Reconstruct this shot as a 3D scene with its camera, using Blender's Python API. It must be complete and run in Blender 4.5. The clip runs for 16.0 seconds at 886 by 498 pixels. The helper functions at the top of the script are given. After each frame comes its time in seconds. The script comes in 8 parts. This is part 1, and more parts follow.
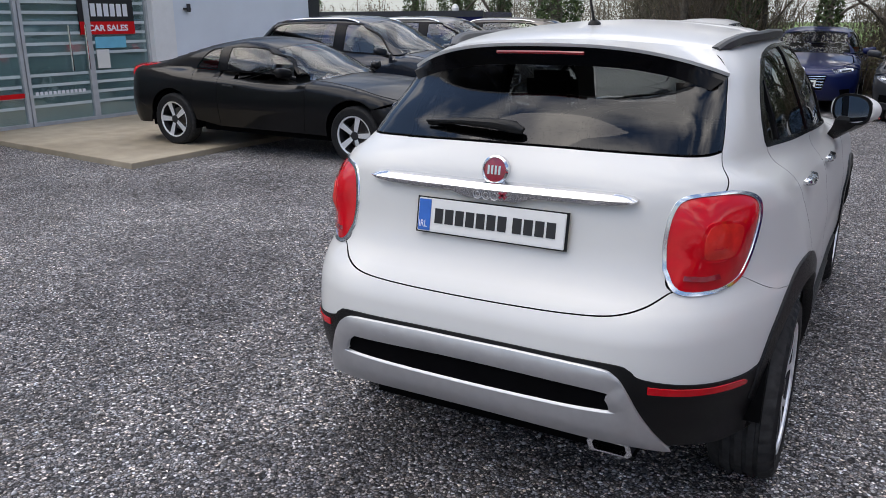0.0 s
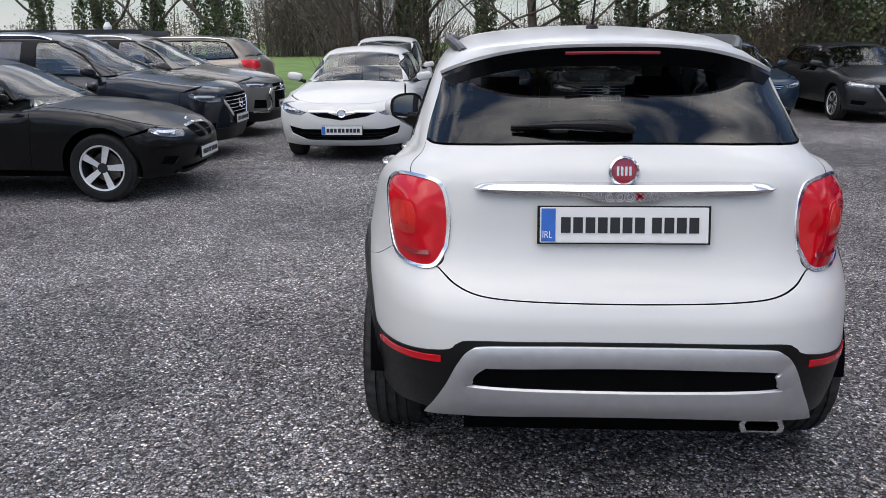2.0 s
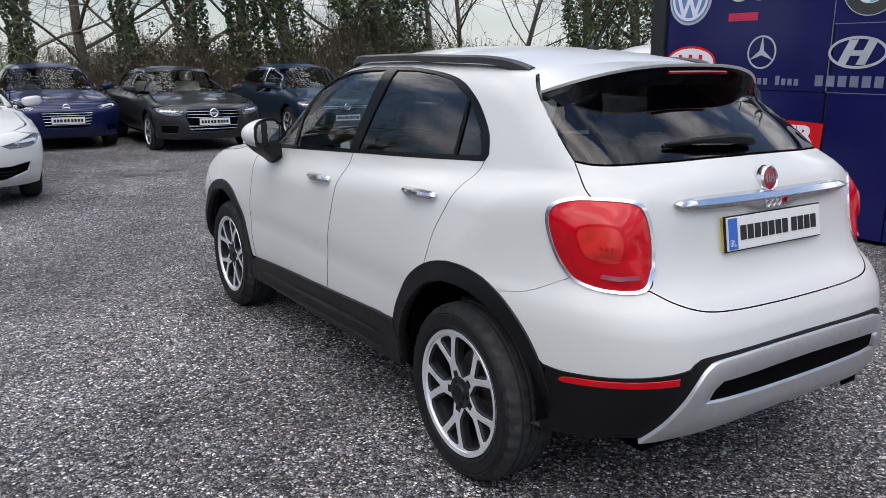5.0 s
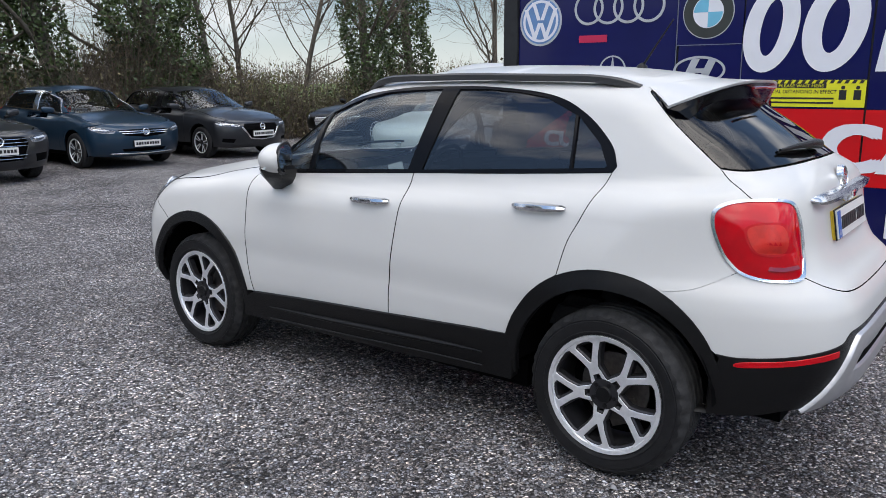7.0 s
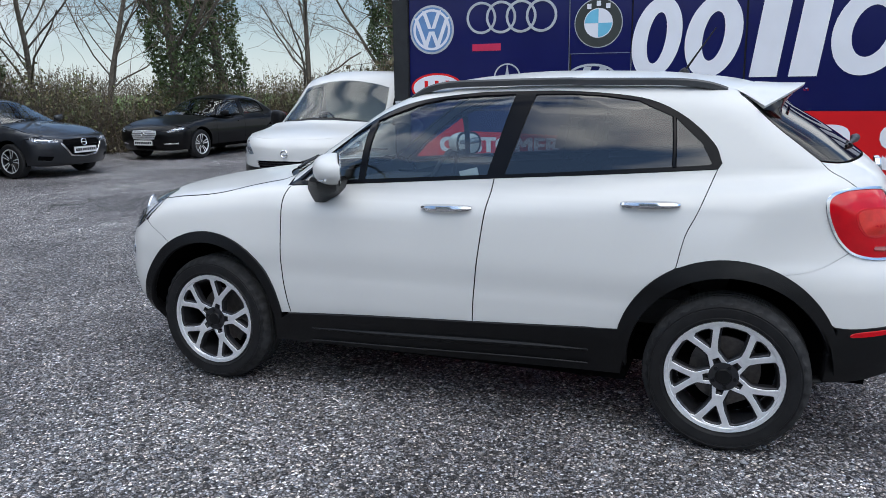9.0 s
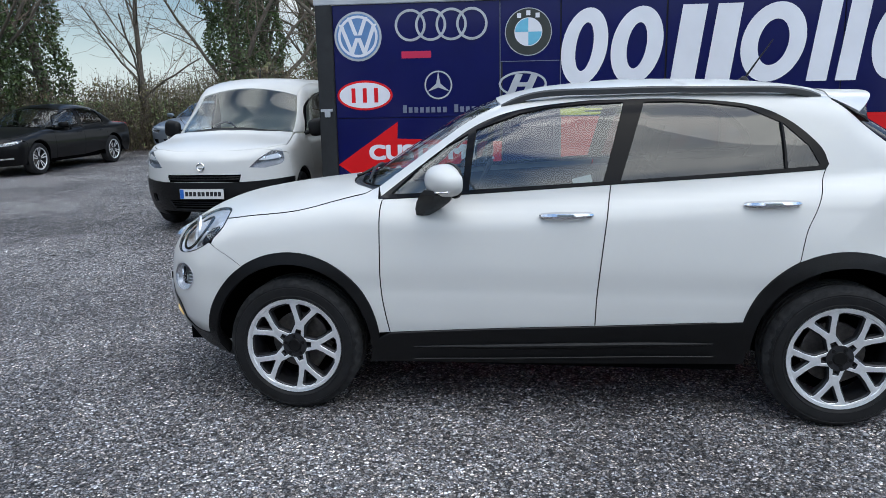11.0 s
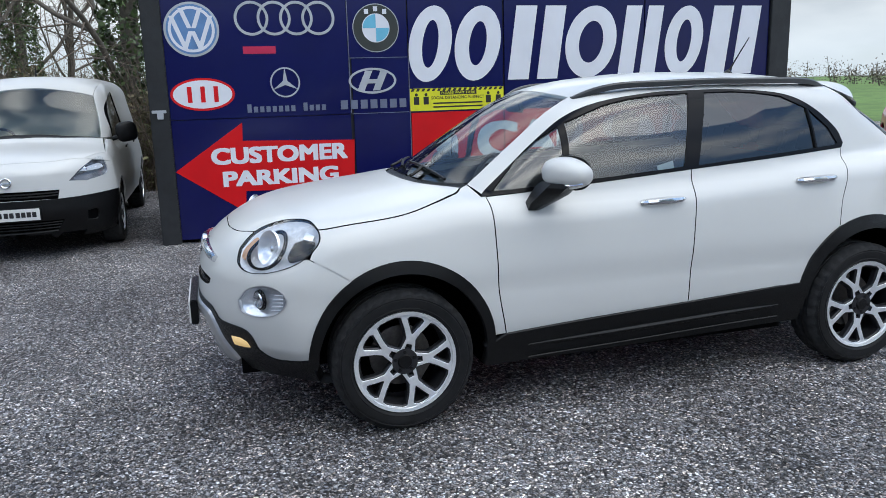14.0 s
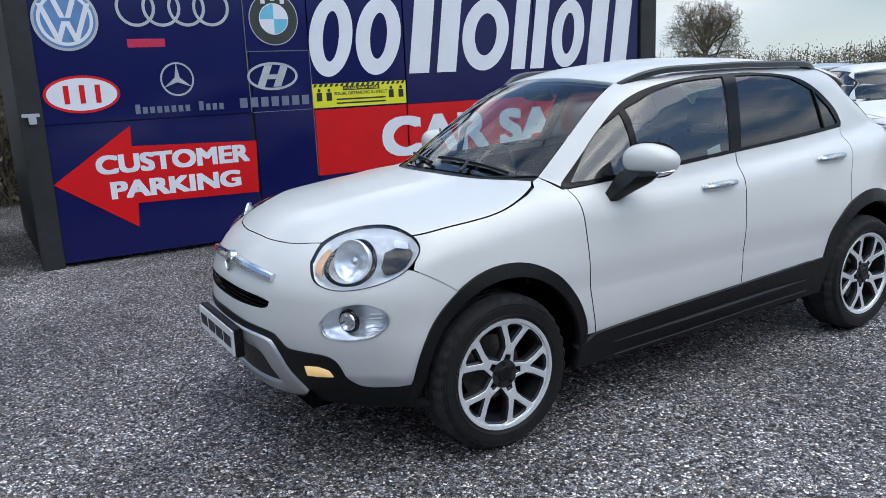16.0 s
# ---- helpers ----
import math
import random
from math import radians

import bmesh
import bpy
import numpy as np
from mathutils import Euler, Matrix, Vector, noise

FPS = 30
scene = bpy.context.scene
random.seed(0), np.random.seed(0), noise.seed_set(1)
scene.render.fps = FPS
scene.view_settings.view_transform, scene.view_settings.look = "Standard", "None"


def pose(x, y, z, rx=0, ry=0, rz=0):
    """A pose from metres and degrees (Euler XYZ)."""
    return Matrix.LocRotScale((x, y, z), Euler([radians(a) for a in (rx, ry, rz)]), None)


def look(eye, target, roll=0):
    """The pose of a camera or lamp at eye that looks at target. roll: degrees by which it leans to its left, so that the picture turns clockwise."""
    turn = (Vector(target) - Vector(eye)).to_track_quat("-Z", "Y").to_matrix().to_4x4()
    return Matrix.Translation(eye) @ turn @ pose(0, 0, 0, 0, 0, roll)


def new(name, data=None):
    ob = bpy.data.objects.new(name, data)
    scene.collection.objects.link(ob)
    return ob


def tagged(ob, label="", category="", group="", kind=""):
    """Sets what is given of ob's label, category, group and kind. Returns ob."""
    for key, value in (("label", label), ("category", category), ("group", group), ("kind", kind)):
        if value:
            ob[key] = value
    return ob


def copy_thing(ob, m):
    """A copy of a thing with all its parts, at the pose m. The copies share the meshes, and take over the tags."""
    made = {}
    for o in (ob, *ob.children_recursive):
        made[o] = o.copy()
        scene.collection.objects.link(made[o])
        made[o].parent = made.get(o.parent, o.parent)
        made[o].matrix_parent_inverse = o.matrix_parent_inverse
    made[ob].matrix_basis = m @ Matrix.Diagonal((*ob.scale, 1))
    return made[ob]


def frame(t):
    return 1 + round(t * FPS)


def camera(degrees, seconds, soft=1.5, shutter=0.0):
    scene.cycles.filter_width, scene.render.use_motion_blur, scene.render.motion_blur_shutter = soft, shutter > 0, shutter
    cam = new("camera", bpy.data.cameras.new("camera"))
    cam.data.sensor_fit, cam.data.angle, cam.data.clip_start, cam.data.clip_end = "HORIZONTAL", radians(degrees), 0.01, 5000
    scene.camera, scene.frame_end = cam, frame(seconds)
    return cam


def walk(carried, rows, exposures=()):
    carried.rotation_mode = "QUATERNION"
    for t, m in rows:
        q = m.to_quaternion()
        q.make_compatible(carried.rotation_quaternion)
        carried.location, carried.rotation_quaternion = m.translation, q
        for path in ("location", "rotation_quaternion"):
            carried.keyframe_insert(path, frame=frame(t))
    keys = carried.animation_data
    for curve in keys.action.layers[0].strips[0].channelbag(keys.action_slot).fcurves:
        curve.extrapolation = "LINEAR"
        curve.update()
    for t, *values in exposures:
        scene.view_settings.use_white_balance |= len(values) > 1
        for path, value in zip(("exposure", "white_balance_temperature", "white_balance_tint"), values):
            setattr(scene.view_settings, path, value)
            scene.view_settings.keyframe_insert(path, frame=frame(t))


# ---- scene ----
cam = camera(58.9, 16.0, 0.5)
PATH = [
    (0, (1.067, -4.127, 1.609), (0.125, -2.454, 1.048), -0.2),
    (0.5, (0.668, -4.26, 1.612), (-0.067, -2.489, 1.045), -0.5),
    (1, (0.316, -4.329, 1.554), (-0.234, -2.481, 1.025), -0.4),
    (1.5, (-0.072, -4.368, 1.567), (-0.401, -2.467, 1.043), -0.5),
    (2, (-0.44, -4.34, 1.55), (-0.54, -2.41, 1.033), -0.4),
    (2.5, (-0.812, -4.295, 1.547), (-0.683, -2.366, 1.037), -0.2),
    (3, (-1.174, -4.184, 1.539), (-0.827, -2.28, 1.035), 0.0),
    (3.5, (-1.48, -4.026, 1.546), (-0.932, -2.17, 1.041), -0.2),
    (4, (-1.79, -3.881, 1.544), (-1.052, -2.088, 1.051), 0.1),
    (6.5, (-3.282, -2.817, 1.526), (-1.836, -1.505, 1.094), -0.1),
    (7, (-3.523, -2.551, 1.532), (-1.976, -1.353, 1.113), -0.2),
    (7.5, (-3.713, -2.272, 1.523), (-2.077, -1.197, 1.113), -0.3),
    (8, (-3.889, -1.993, 1.522), (-2.177, -1.041, 1.118), -0.3),
    (8.5, (-4.058, -1.68, 1.523), (-2.286, -0.847, 1.116), -0.5),
    (9, (-4.171, -1.352, 1.523), (-2.351, -0.626, 1.123), -0.7),
    (9.5, (-4.303, -1.017, 1.539), (-2.444, -0.393, 1.146), -1.0),
    (10, (-4.387, -0.672, 1.546), (-2.495, -0.152, 1.156), -1.3),
    (12.5, (-4.516, 1.088, 1.574), (-2.563, 0.932, 1.176), -0.5),
    (13, (-4.421, 1.414, 1.569), (-2.481, 1.133, 1.169), -0.8),
    (13.5, (-4.34, 1.74, 1.584), (-2.425, 1.328, 1.179), -1.2),
    (14, (-4.2, 2.054, 1.575), (-2.32, 1.51, 1.163), -1.6),
    (14.5, (-4.015, 2.342, 1.587), (-2.178, 1.669, 1.171), -2.2),
    (15, (-3.817, 2.643, 1.573), (-2.032, 1.845, 1.156), -2.5),
    (15.5, (-3.599, 2.891, 1.558), (-1.869, 1.979, 1.138), -2.5),
    (16, (-3.392, 3.077, 1.56), (-1.718, 2.07, 1.129), -2.5),
]
walk(cam, [(t, look(eye, target, roll)) for t, eye, target, roll in PATH],
     [(0, 0.10, 6950, 13), (4, 0.12, 6950, 13), (6.5, 0.20, 6900, 12), (8.5, 0.18, 6480, 9), (12.5, 0.17, 6380, 6), (16, 0.16, 6380, 7)])

# ---- light ----
world = bpy.data.worlds.new("sky")
scene.world = world
world.use_nodes = True
wn, wl = world.node_tree.nodes, world.node_tree.links
wn.clear()
SUN_EL, SUN_AZ = 62.0, 220.0
w_out = wn.new("ShaderNodeOutputWorld")
w_bg = wn.new("ShaderNodeBackground")
w_sky = wn.new("ShaderNodeTexSky")
w_sky.sky_type, w_sky.sun_disc = "NISHITA", False
w_sky.dust_density, w_sky.ozone_density = 0.0, 2.5
w_sky.sun_elevation, w_sky.sun_rotation = radians(SUN_EL), radians(SUN_AZ)
w_co = wn.new("ShaderNodeTexCoord")
w_map = wn.new("ShaderNodeMapping")
w_map.inputs["Scale"].default_value = (1.0, 1.0, 3.2)
w_no = wn.new("ShaderNodeTexNoise")
w_no.inputs["Scale"].default_value, w_no.inputs["Detail"].default_value = 1.9, 5
w_no.inputs["Roughness"].default_value = 0.48
w_ramp = wn.new("ShaderNodeValToRGB")
w_ramp.color_ramp.elements[0].position, w_ramp.color_ramp.elements[1].position = 0.46, 0.62
w_no2 = wn.new("ShaderNodeTexNoise")
w_no2.inputs["Scale"].default_value, w_no2.inputs["Detail"].default_value = 4.0, 8
w_cl = wn.new("ShaderNodeValToRGB")
w_cl.color_ramp.elements[0].color, w_cl.color_ramp.elements[1].color = (7.6, 8.0, 8.7, 1), (12.4, 12.6, 12.9, 1)
w_cl.color_ramp.elements[0].position, w_cl.color_ramp.elements[1].position = 0.33, 0.66
w_mix = wn.new("ShaderNodeMix")
w_mix.data_type = "RGBA"
wl.new(w_co.outputs["Generated"], w_map.inputs["Vector"])
wl.new(w_map.outputs["Vector"], w_no.inputs["Vector"])
wl.new(w_map.outputs["Vector"], w_no2.inputs["Vector"])
wl.new(w_no.outputs["Fac"], w_ramp.inputs["Fac"])
wl.new(w_no2.outputs["Fac"], w_cl.inputs["Fac"])
wl.new(w_ramp.outputs["Color"], w_mix.inputs["Factor"])
wl.new(w_sky.outputs["Color"], w_mix.inputs["A"])
wl.new(w_cl.outputs["Color"], w_mix.inputs["B"])
w_sep = wn.new("ShaderNodeSeparateXYZ")
wl.new(w_co.outputs["Generated"], w_sep.inputs["Vector"])
w_el = wn.new("ShaderNodeMapRange")
w_el.interpolation_type = "SMOOTHSTEP"
w_el.inputs["From Min"].default_value, w_el.inputs["From Max"].default_value = 0.06, 0.55
w_el.inputs["To Min"].default_value, w_el.inputs["To Max"].default_value = 0.56, 1.72
wl.new(w_sep.outputs["Z"], w_el.inputs["Value"])
w_hz = wn.new("ShaderNodeMapRange")
w_hz.interpolation_type = "SMOOTHSTEP"
w_hz.inputs["From Min"].default_value, w_hz.inputs["From Max"].default_value = 0.0, 0.13
w_hz.inputs["To Min"].default_value, w_hz.inputs["To Max"].default_value = 0.65, 0.0
wl.new(w_sep.outputs["Z"], w_hz.inputs["Value"])
w_haze = wn.new("ShaderNodeMix")
w_haze.data_type = "RGBA"
w_haze.inputs["B"].default_value = (9.0, 10.4, 11.9, 1)
wl.new(w_hz.outputs["Result"], w_haze.inputs["Factor"])
wl.new(w_mix.outputs["Result"], w_haze.inputs["A"])
w_mul = wn.new("ShaderNodeMix")
w_mul.data_type, w_mul.blend_type = "RGBA", "MULTIPLY"
w_mul.inputs["Factor"].default_value = 1.0
wl.new(w_haze.outputs["Result"], w_mul.inputs["A"])
wl.new(w_el.outputs["Result"], w_mul.inputs["B"])
wl.new(w_mul.outputs["Result"], w_bg.inputs["Color"])
w_bg.inputs["Strength"].default_value = 0.125
wl.new(w_bg.outputs["Background"], w_out.inputs["Surface"])
sun = new("sun", bpy.data.lights.new("sun", "SUN"))
sun.data.energy, sun.data.angle, sun.data.color = 1.3, radians(64), (1.0, 0.95, 0.87)
sun.matrix_world = pose(0, 0, 30, 90 - SUN_EL, 0, 180 - SUN_AZ)


# ---- materials ----
def mat(name, color, rough=0.5, metal=0.0, var=0.0, scale=20.0, bump=0.0, bscale=60.0, coat=0.0, color2=None, dirt=0.0, rand=0.0, trans=0.0, ior=1.5, spec=0.5, crough=0.03):
    """A surface: base colour with noise between color and color2, fine bump, dirt in large blots."""
    m = bpy.data.materials.new(name)
    m.use_nodes = True
    n, l = m.node_tree.nodes, m.node_tree.links
    b = n["Principled BSDF"]
    b.inputs["Base Color"].default_value = (*color, 1)
    b.inputs["Roughness"].default_value, b.inputs["Metallic"].default_value = rough, metal
    b.inputs["Coat Weight"].default_value, b.inputs["Coat Roughness"].default_value = coat, crough
    b.inputs["Specular IOR Level"].default_value = spec
    b.inputs["Transmission Weight"].default_value, b.inputs["IOR"].default_value = trans, ior
    co = n.new("ShaderNodeTexCoord")
    if var or color2:
        no = n.new("ShaderNodeTexNoise")
        no.inputs["Scale"].default_value, no.inputs["Detail"].default_value = scale, 6
        l.new(co.outputs["Object"], no.inputs["Vector"])
        mx = n.new("ShaderNodeMix")
        mx.data_type = "RGBA"
        c2 = color2 or tuple(c * (1 - var) for c in color)
        mx.inputs["A"].default_value, mx.inputs["B"].default_value = (*color, 1), (*c2, 1)
        rp = n.new("ShaderNodeMapRange")
        rp.inputs["From Min"].default_value, rp.inputs["From Max"].default_value = 0.35, 0.65
        l.new(no.outputs["Fac"], rp.inputs["Value"])
        l.new(rp.outputs["Result"], mx.inputs["Factor"])
        last = mx.outputs["Result"]
        if dirt:
            no2 = n.new("ShaderNodeTexNoise")
            no2.inputs["Scale"].default_value, no2.inputs["Detail"].default_value = scale / 9, 5
            l.new(co.outputs["Object"], no2.inputs["Vector"])
            m2 = n.new("ShaderNodeMix")
            m2.data_type = "RGBA"
            m2.blend_type = "MULTIPLY"
            m2.inputs["B"].default_value = (1 - dirt, 1 - dirt * 1.05, 1 - dirt * 1.15, 1)
            r2 = n.new("ShaderNodeMapRange")
            r2.inputs["From Min"].default_value, r2.inputs["From Max"].default_value = 0.42, 0.7
            l.new(no2.outputs["Fac"], r2.inputs["Value"])
            l.new(r2.outputs["Result"], m2.inputs["Factor"])
            l.new(last, m2.inputs["A"])
            last = m2.outputs["Result"]
        if rand:
            oi = n.new("ShaderNodeNewGeometry")
            hs = n.new("ShaderNodeHueSaturation")
            mr = n.new("ShaderNodeMapRange")
            mr.inputs["To Min"].default_value, mr.inputs["To Max"].default_value = 1 - rand, 1 + rand
            l.new(oi.outputs["Random Per Island"], mr.inputs["Value"])
            l.new(mr.outputs["Result"], hs.inputs["Value"])
            l.new(last, hs.inputs["Color"])
            last = hs.outputs["Color"]
        l.new(last, b.inputs["Base Color"])
    if bump:
        nb = n.new("ShaderNodeTexNoise")
        nb.inputs["Scale"].default_value, nb.inputs["Detail"].default_value = bscale, 4
        l.new(co.outputs["Object"], nb.inputs["Vector"])
        bp = n.new("ShaderNodeBump")
        bp.inputs["Strength"].default_value, bp.inputs["Distance"].default_value = bump, 0.01
        l.new(nb.outputs["Fac"], bp.inputs["Height"])
        l.new(bp.outputs["Normal"], b.inputs["Normal"])
    return m


def glass(name, tint, face=0.08, rough=0.0):
    """Thin pane: tinted see-through, with a gloss that grows from face at right angles to full at grazing."""
    m = bpy.data.materials.new(name)
    m.use_nodes = True
    n, l = m.node_tree.nodes, m.node_tree.links
    n.clear()
    out = n.new("ShaderNodeOutputMaterial")
    tr = n.new("ShaderNodeBsdfTransparent")
    tr.inputs["Color"].default_value = (*tint, 1)
    gl = n.new("ShaderNodeBsdfGlossy")
    gl.inputs["Roughness"].default_value = rough
    lw = n.new("ShaderNodeLayerWeight")
    lw.inputs["Blend"].default_value = 0.5
    pw = n.new("ShaderNodeMath")
    pw.operation = "POWER"
    l.new(lw.outputs["Facing"], pw.inputs[0])
    pw.inputs[1].default_value = 5.0
    fr = n.new("ShaderNodeMapRange")
    l.new(pw.outputs["Value"], fr.inputs["Value"])
    fr.inputs["To Min"].default_value = face
    ms = n.new("ShaderNodeMixShader")
    l.new(fr.outputs["Result"], ms.inputs["Fac"])
    l.new(tr.outputs["BSDF"], ms.inputs[1])
    l.new(gl.outputs["BSDF"], ms.inputs[2])
    l.new(ms.outputs["Shader"], out.inputs["Surface"])
    return m


WHITE = mat("white_car_paint", (0.595, 0.595, 0.58), 0.35, 0, 0.02, 3, coat=0.55, spec=0.2, crough=0.10)
BLACKPL = mat("black_textured_plastic", (0.0045, 0.0045, 0.005), 0.36, 0, 0.25, 40, 0.2, 500, spec=0.28)
GLOSSBLK = mat("gloss_black_plastic", (0.005, 0.005, 0.006), 0.16, 0, 0.1, 10, spec=0.13)
RUBBER = mat("tyre_rubber", (0.011, 0.011, 0.012), 0.55, 0, 0.3, 25, 0.15, 220, color2=(0.016, 0.016, 0.017), dirt=0.25, spec=0.2)
TREAD = mat("dusty_tyre_tread", (0.045, 0.045, 0.046), 0.8, 0, 0.4, 30, 0.2, 200, spec=0.1)
CHROME = mat("satin_chrome", (0.72, 0.73, 0.75), 0.16, 1.0, 0.05, 20)
SILVERPL = mat("silver_painted_trim", (0.56, 0.56, 0.57), 0.36, 0.75, 0.06, 30)
ALLOY = mat("machined_alloy", (0.86, 0.87, 0.89), 0.30, 0.6, 0.10, 60)
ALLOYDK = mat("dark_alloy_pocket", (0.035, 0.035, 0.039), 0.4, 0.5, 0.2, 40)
UNDER = mat("underbody_dark", (0.003, 0.003, 0.0035), 0.9, 0, 0.3, 12, spec=0.05)
REDLENS = mat("red_lamp_lens", (0.56, 0.002, 0.009), 0.12, 0, 0.15, 18, coat=0.45, spec=0.2)
DARKRED = mat("dark_red_lens", (0.24, 0.004, 0.010), 0.15, 0, 0.2, 30, coat=1.0)
ORANGE = mat("orange_lamp_lens", (0.66, 0.022, 0.014), 0.25, 0, 0.2, 30, coat=0.4)
LAMPGLASS = glass("clear_lamp_glass", (0.95, 0.97, 1.0), 0.06)
SCREEN = glass("clear_windscreen", (0.74, 0.82, 0.81), 0.08)
WINDOW = glass("clear_car_window", (0.64, 0.72, 0.73), 0.115)
TINTED = glass("privacy_car_window", (0.12, 0.125, 0.14), 0.085)
REARGLASS = glass("tinted_rear_glass", (0.17, 0.165, 0.16), 0.06, 0.02)
FABRIC = mat("dark_seat_fabric", (0.03, 0.03, 0.033), 0.85, 0, 0.3, 60, 0.2, 300)
FABRICLT = mat("headliner_fabric", (0.35, 0.34, 0.32), 0.9, 0, 0.1, 60)
PLATEWH = mat("white_plate_plastic", (0.72, 0.72, 0.70), 0.35, 0, 0.04, 30)
PLATEBL = mat("blue_plate_band", (0.02, 0.13, 0.50), 0.35, 0, 0.1, 30)
# Black rims of white panels: door rubber, and gap shade put into colour
SEALSHADE = mat("black_seal_and_gap_shade", (0.008, 0.008, 0.008), 0.8, 0, 0.2, 30, spec=0.05)
INK = mat("black_ink", (0.012, 0.012, 0.014), 0.5, 0, 0.1, 30)
REDBADGE = mat("crimson_badge", (0.30, 0.01, 0.03), 0.2, 0, 0.2, 40, coat=1.0)


# ---- building helpers ----
def mesh_ob(name, verts, faces, material, parent=None, label="", smooth=False, normals=None):
    me = bpy.data.meshes.new(name)
    me.from_pydata([tuple(v) for v in verts], [], [tuple(f) for f in faces])
    me.update()
    for m_ in material if isinstance(material, (list, tuple)) else (material,):
        me.materials.append(m_)
    if smooth or normals is not None:
        me.polygons.foreach_set("use_smooth", [True] * len(me.polygons))
    if normals is not None:
        me.normals_split_custom_set_from_vertices([tuple(v) for v in normals])
    ob = new(name, me)
    ob.parent = parent
    if label:
        ob["label"] = label
    return ob


def part(name, bm, material, parent=None, label="", smooth=False, bevel=0.0):
    """Links a bmesh as one mesh object."""
    me = bpy.data.meshes.new(name)
    if bevel:
        bmesh.ops.bevel(bm, geom=bm.edges[:], offset=bevel, segments=2, affect="EDGES", clamp_overlap=True)
    bmesh.ops.recalc_face_normals(bm, faces=bm.faces[:])
    bm.to_mesh(me)
    bm.free()
    for m_ in material if isinstance(material, (list, tuple)) else (material,):
        me.materials.append(m_)
    if smooth:
        me.shade_smooth()
        me.set_sharp_from_angle(angle=radians(35))
    ob = new(name, me)
    ob.parent = parent
    if label:
        ob["label"] = label
    return ob


def thing(name, label, category, m=None, group="", kind=""):
    ob = new(name)
    ob.empty_display_size = 0.2
    if m is not None:
        ob.matrix_world = m
    return tagged(ob, label, category, group, kind)


def box(bm, x0, x1, y0, y1, z0, z1, m=None):
    vs = [bm.verts.new((x, y, z)) for z in (z0, z1) for y in (y0, y1) for x in (x0, x1)]
    for f in ((0, 2, 3, 1), (4, 5, 7, 6), (0, 1, 5, 4), (2, 6, 7, 3), (0, 4, 6, 2), (1, 3, 7, 5)):
        bm.faces.new([vs[i] for i in f])
    if m is not None:
        bmesh.ops.transform(bm, matrix=m, verts=vs)
    return vs


def prism(bm, pts, d0, d1, place):
    """A flat outline pts (u, v), from depth d0 to d1; place(u, v, d) -> xyz."""
    a = [bm.verts.new(place(u, v, d0)) for u, v in pts]
    b = [bm.verts.new(place(u, v, d1)) for u, v in pts]
    bm.faces.new(a)
    bm.faces.new(b[::-1])
    for i in range(len(pts)):
        j = (i + 1) % len(pts)
        bm.faces.new((a[j], a[i], b[i], b[j]))


def lathe(bm, prof, n=48, axis="x", m=None):
    """Turns (r, h) pairs round an axis."""
    rings = []
    for r, h in prof:
        ring = []
        for i in range(n):
            a = 2 * math.pi * i / n
            c, s = r * math.cos(a), r * math.sin(a)
            ring.append(bm.verts.new((h, c, s) if axis == "x" else (c, h, s) if axis == "y" else (c, s, h)))
        rings.append(ring)
    for p, q in zip(rings, rings[1:]):
        for i in range(n):
            j = (i + 1) % n
            bm.faces.new((p[i], p[j], q[j], q[i]))
    if m is not None:
        bmesh.ops.transform(bm, matrix=m, verts=[v for r in rings for v in r])
    return rings


def tube(bm, pts, radii, n=8, cap=True):
    """A round bar along pts."""
    rings = []
    pts = [Vector(p) for p in pts]
    if not hasattr(radii, "__len__"):
        radii = [radii] * len(pts)
    up = Vector((0.13, 0.31, 0.94))
    for i, p in enumerate(pts):
        d = (pts[min(i + 1, len(pts) - 1)] - pts[max(i - 1, 0)]).normalized()
        u = d.cross(up)
        if u.length < 0.1:
            u = d.cross(Vector((1, 0, 0)))
        u.normalize()
        v = d.cross(u)
        rings.append([bm.verts.new(p + radii[i] * (math.cos(2 * math.pi * k / n) * u + math.sin(2 * math.pi * k / n) * v)) for k in range(n)])
    for a, b in zip(rings, rings[1:]):
        for k in range(n):
            bm.faces.new((a[k], a[(k + 1) % n], b[(k + 1) % n], b[k]))
    if cap:
        bm.faces.new(rings[0])
        bm.faces.new(rings[-1][::-1])


def pchip(pts):
    """A smooth curve through (t, v) pairs that never overshoots."""
    pts = sorted(pts)
    t, v = np.array([p[0] for p in pts], float), np.array([p[1] for p in pts], float)
    h, d = np.diff(t), np.diff(v) / np.diff(t)
    s = np.zeros(len(t))
    s[0], s[-1] = d[0], d[-1]
    for i in range(1, len(t) - 1):
        if d[i - 1] * d[i] > 0:
            w1, w2 = 2 * h[i] + h[i - 1], h[i] + 2 * h[i - 1]
            s[i] = (w1 + w2) / (w1 / d[i - 1] + w2 / d[i])

    def f(x):
        x = np.asarray(x, float)
        xc = np.clip(x, t[0], t[-1])
        i = np.clip(np.searchsorted(t, xc) - 1, 0, len(h) - 1)
        q = (xc - t[i]) / h[i]
        y = (2 * q**3 - 3 * q**2 + 1) * v[i] + (q**3 - 2 * q**2 + q) * h[i] * s[i] + (-2 * q**3 + 3 * q**2) * v[i + 1] + (q**3 - q**2) * h[i] * s[i + 1]
        return y + np.where(x < t[0], (x - t[0]) * s[0], 0) + np.where(x > t[-1], (x - t[-1]) * s[-1], 0)

    return f


def smax(a, b, k):
    h = np.maximum(k - np.abs(a - b), 0) / k
    return np.maximum(a, b) + h * h * k / 4


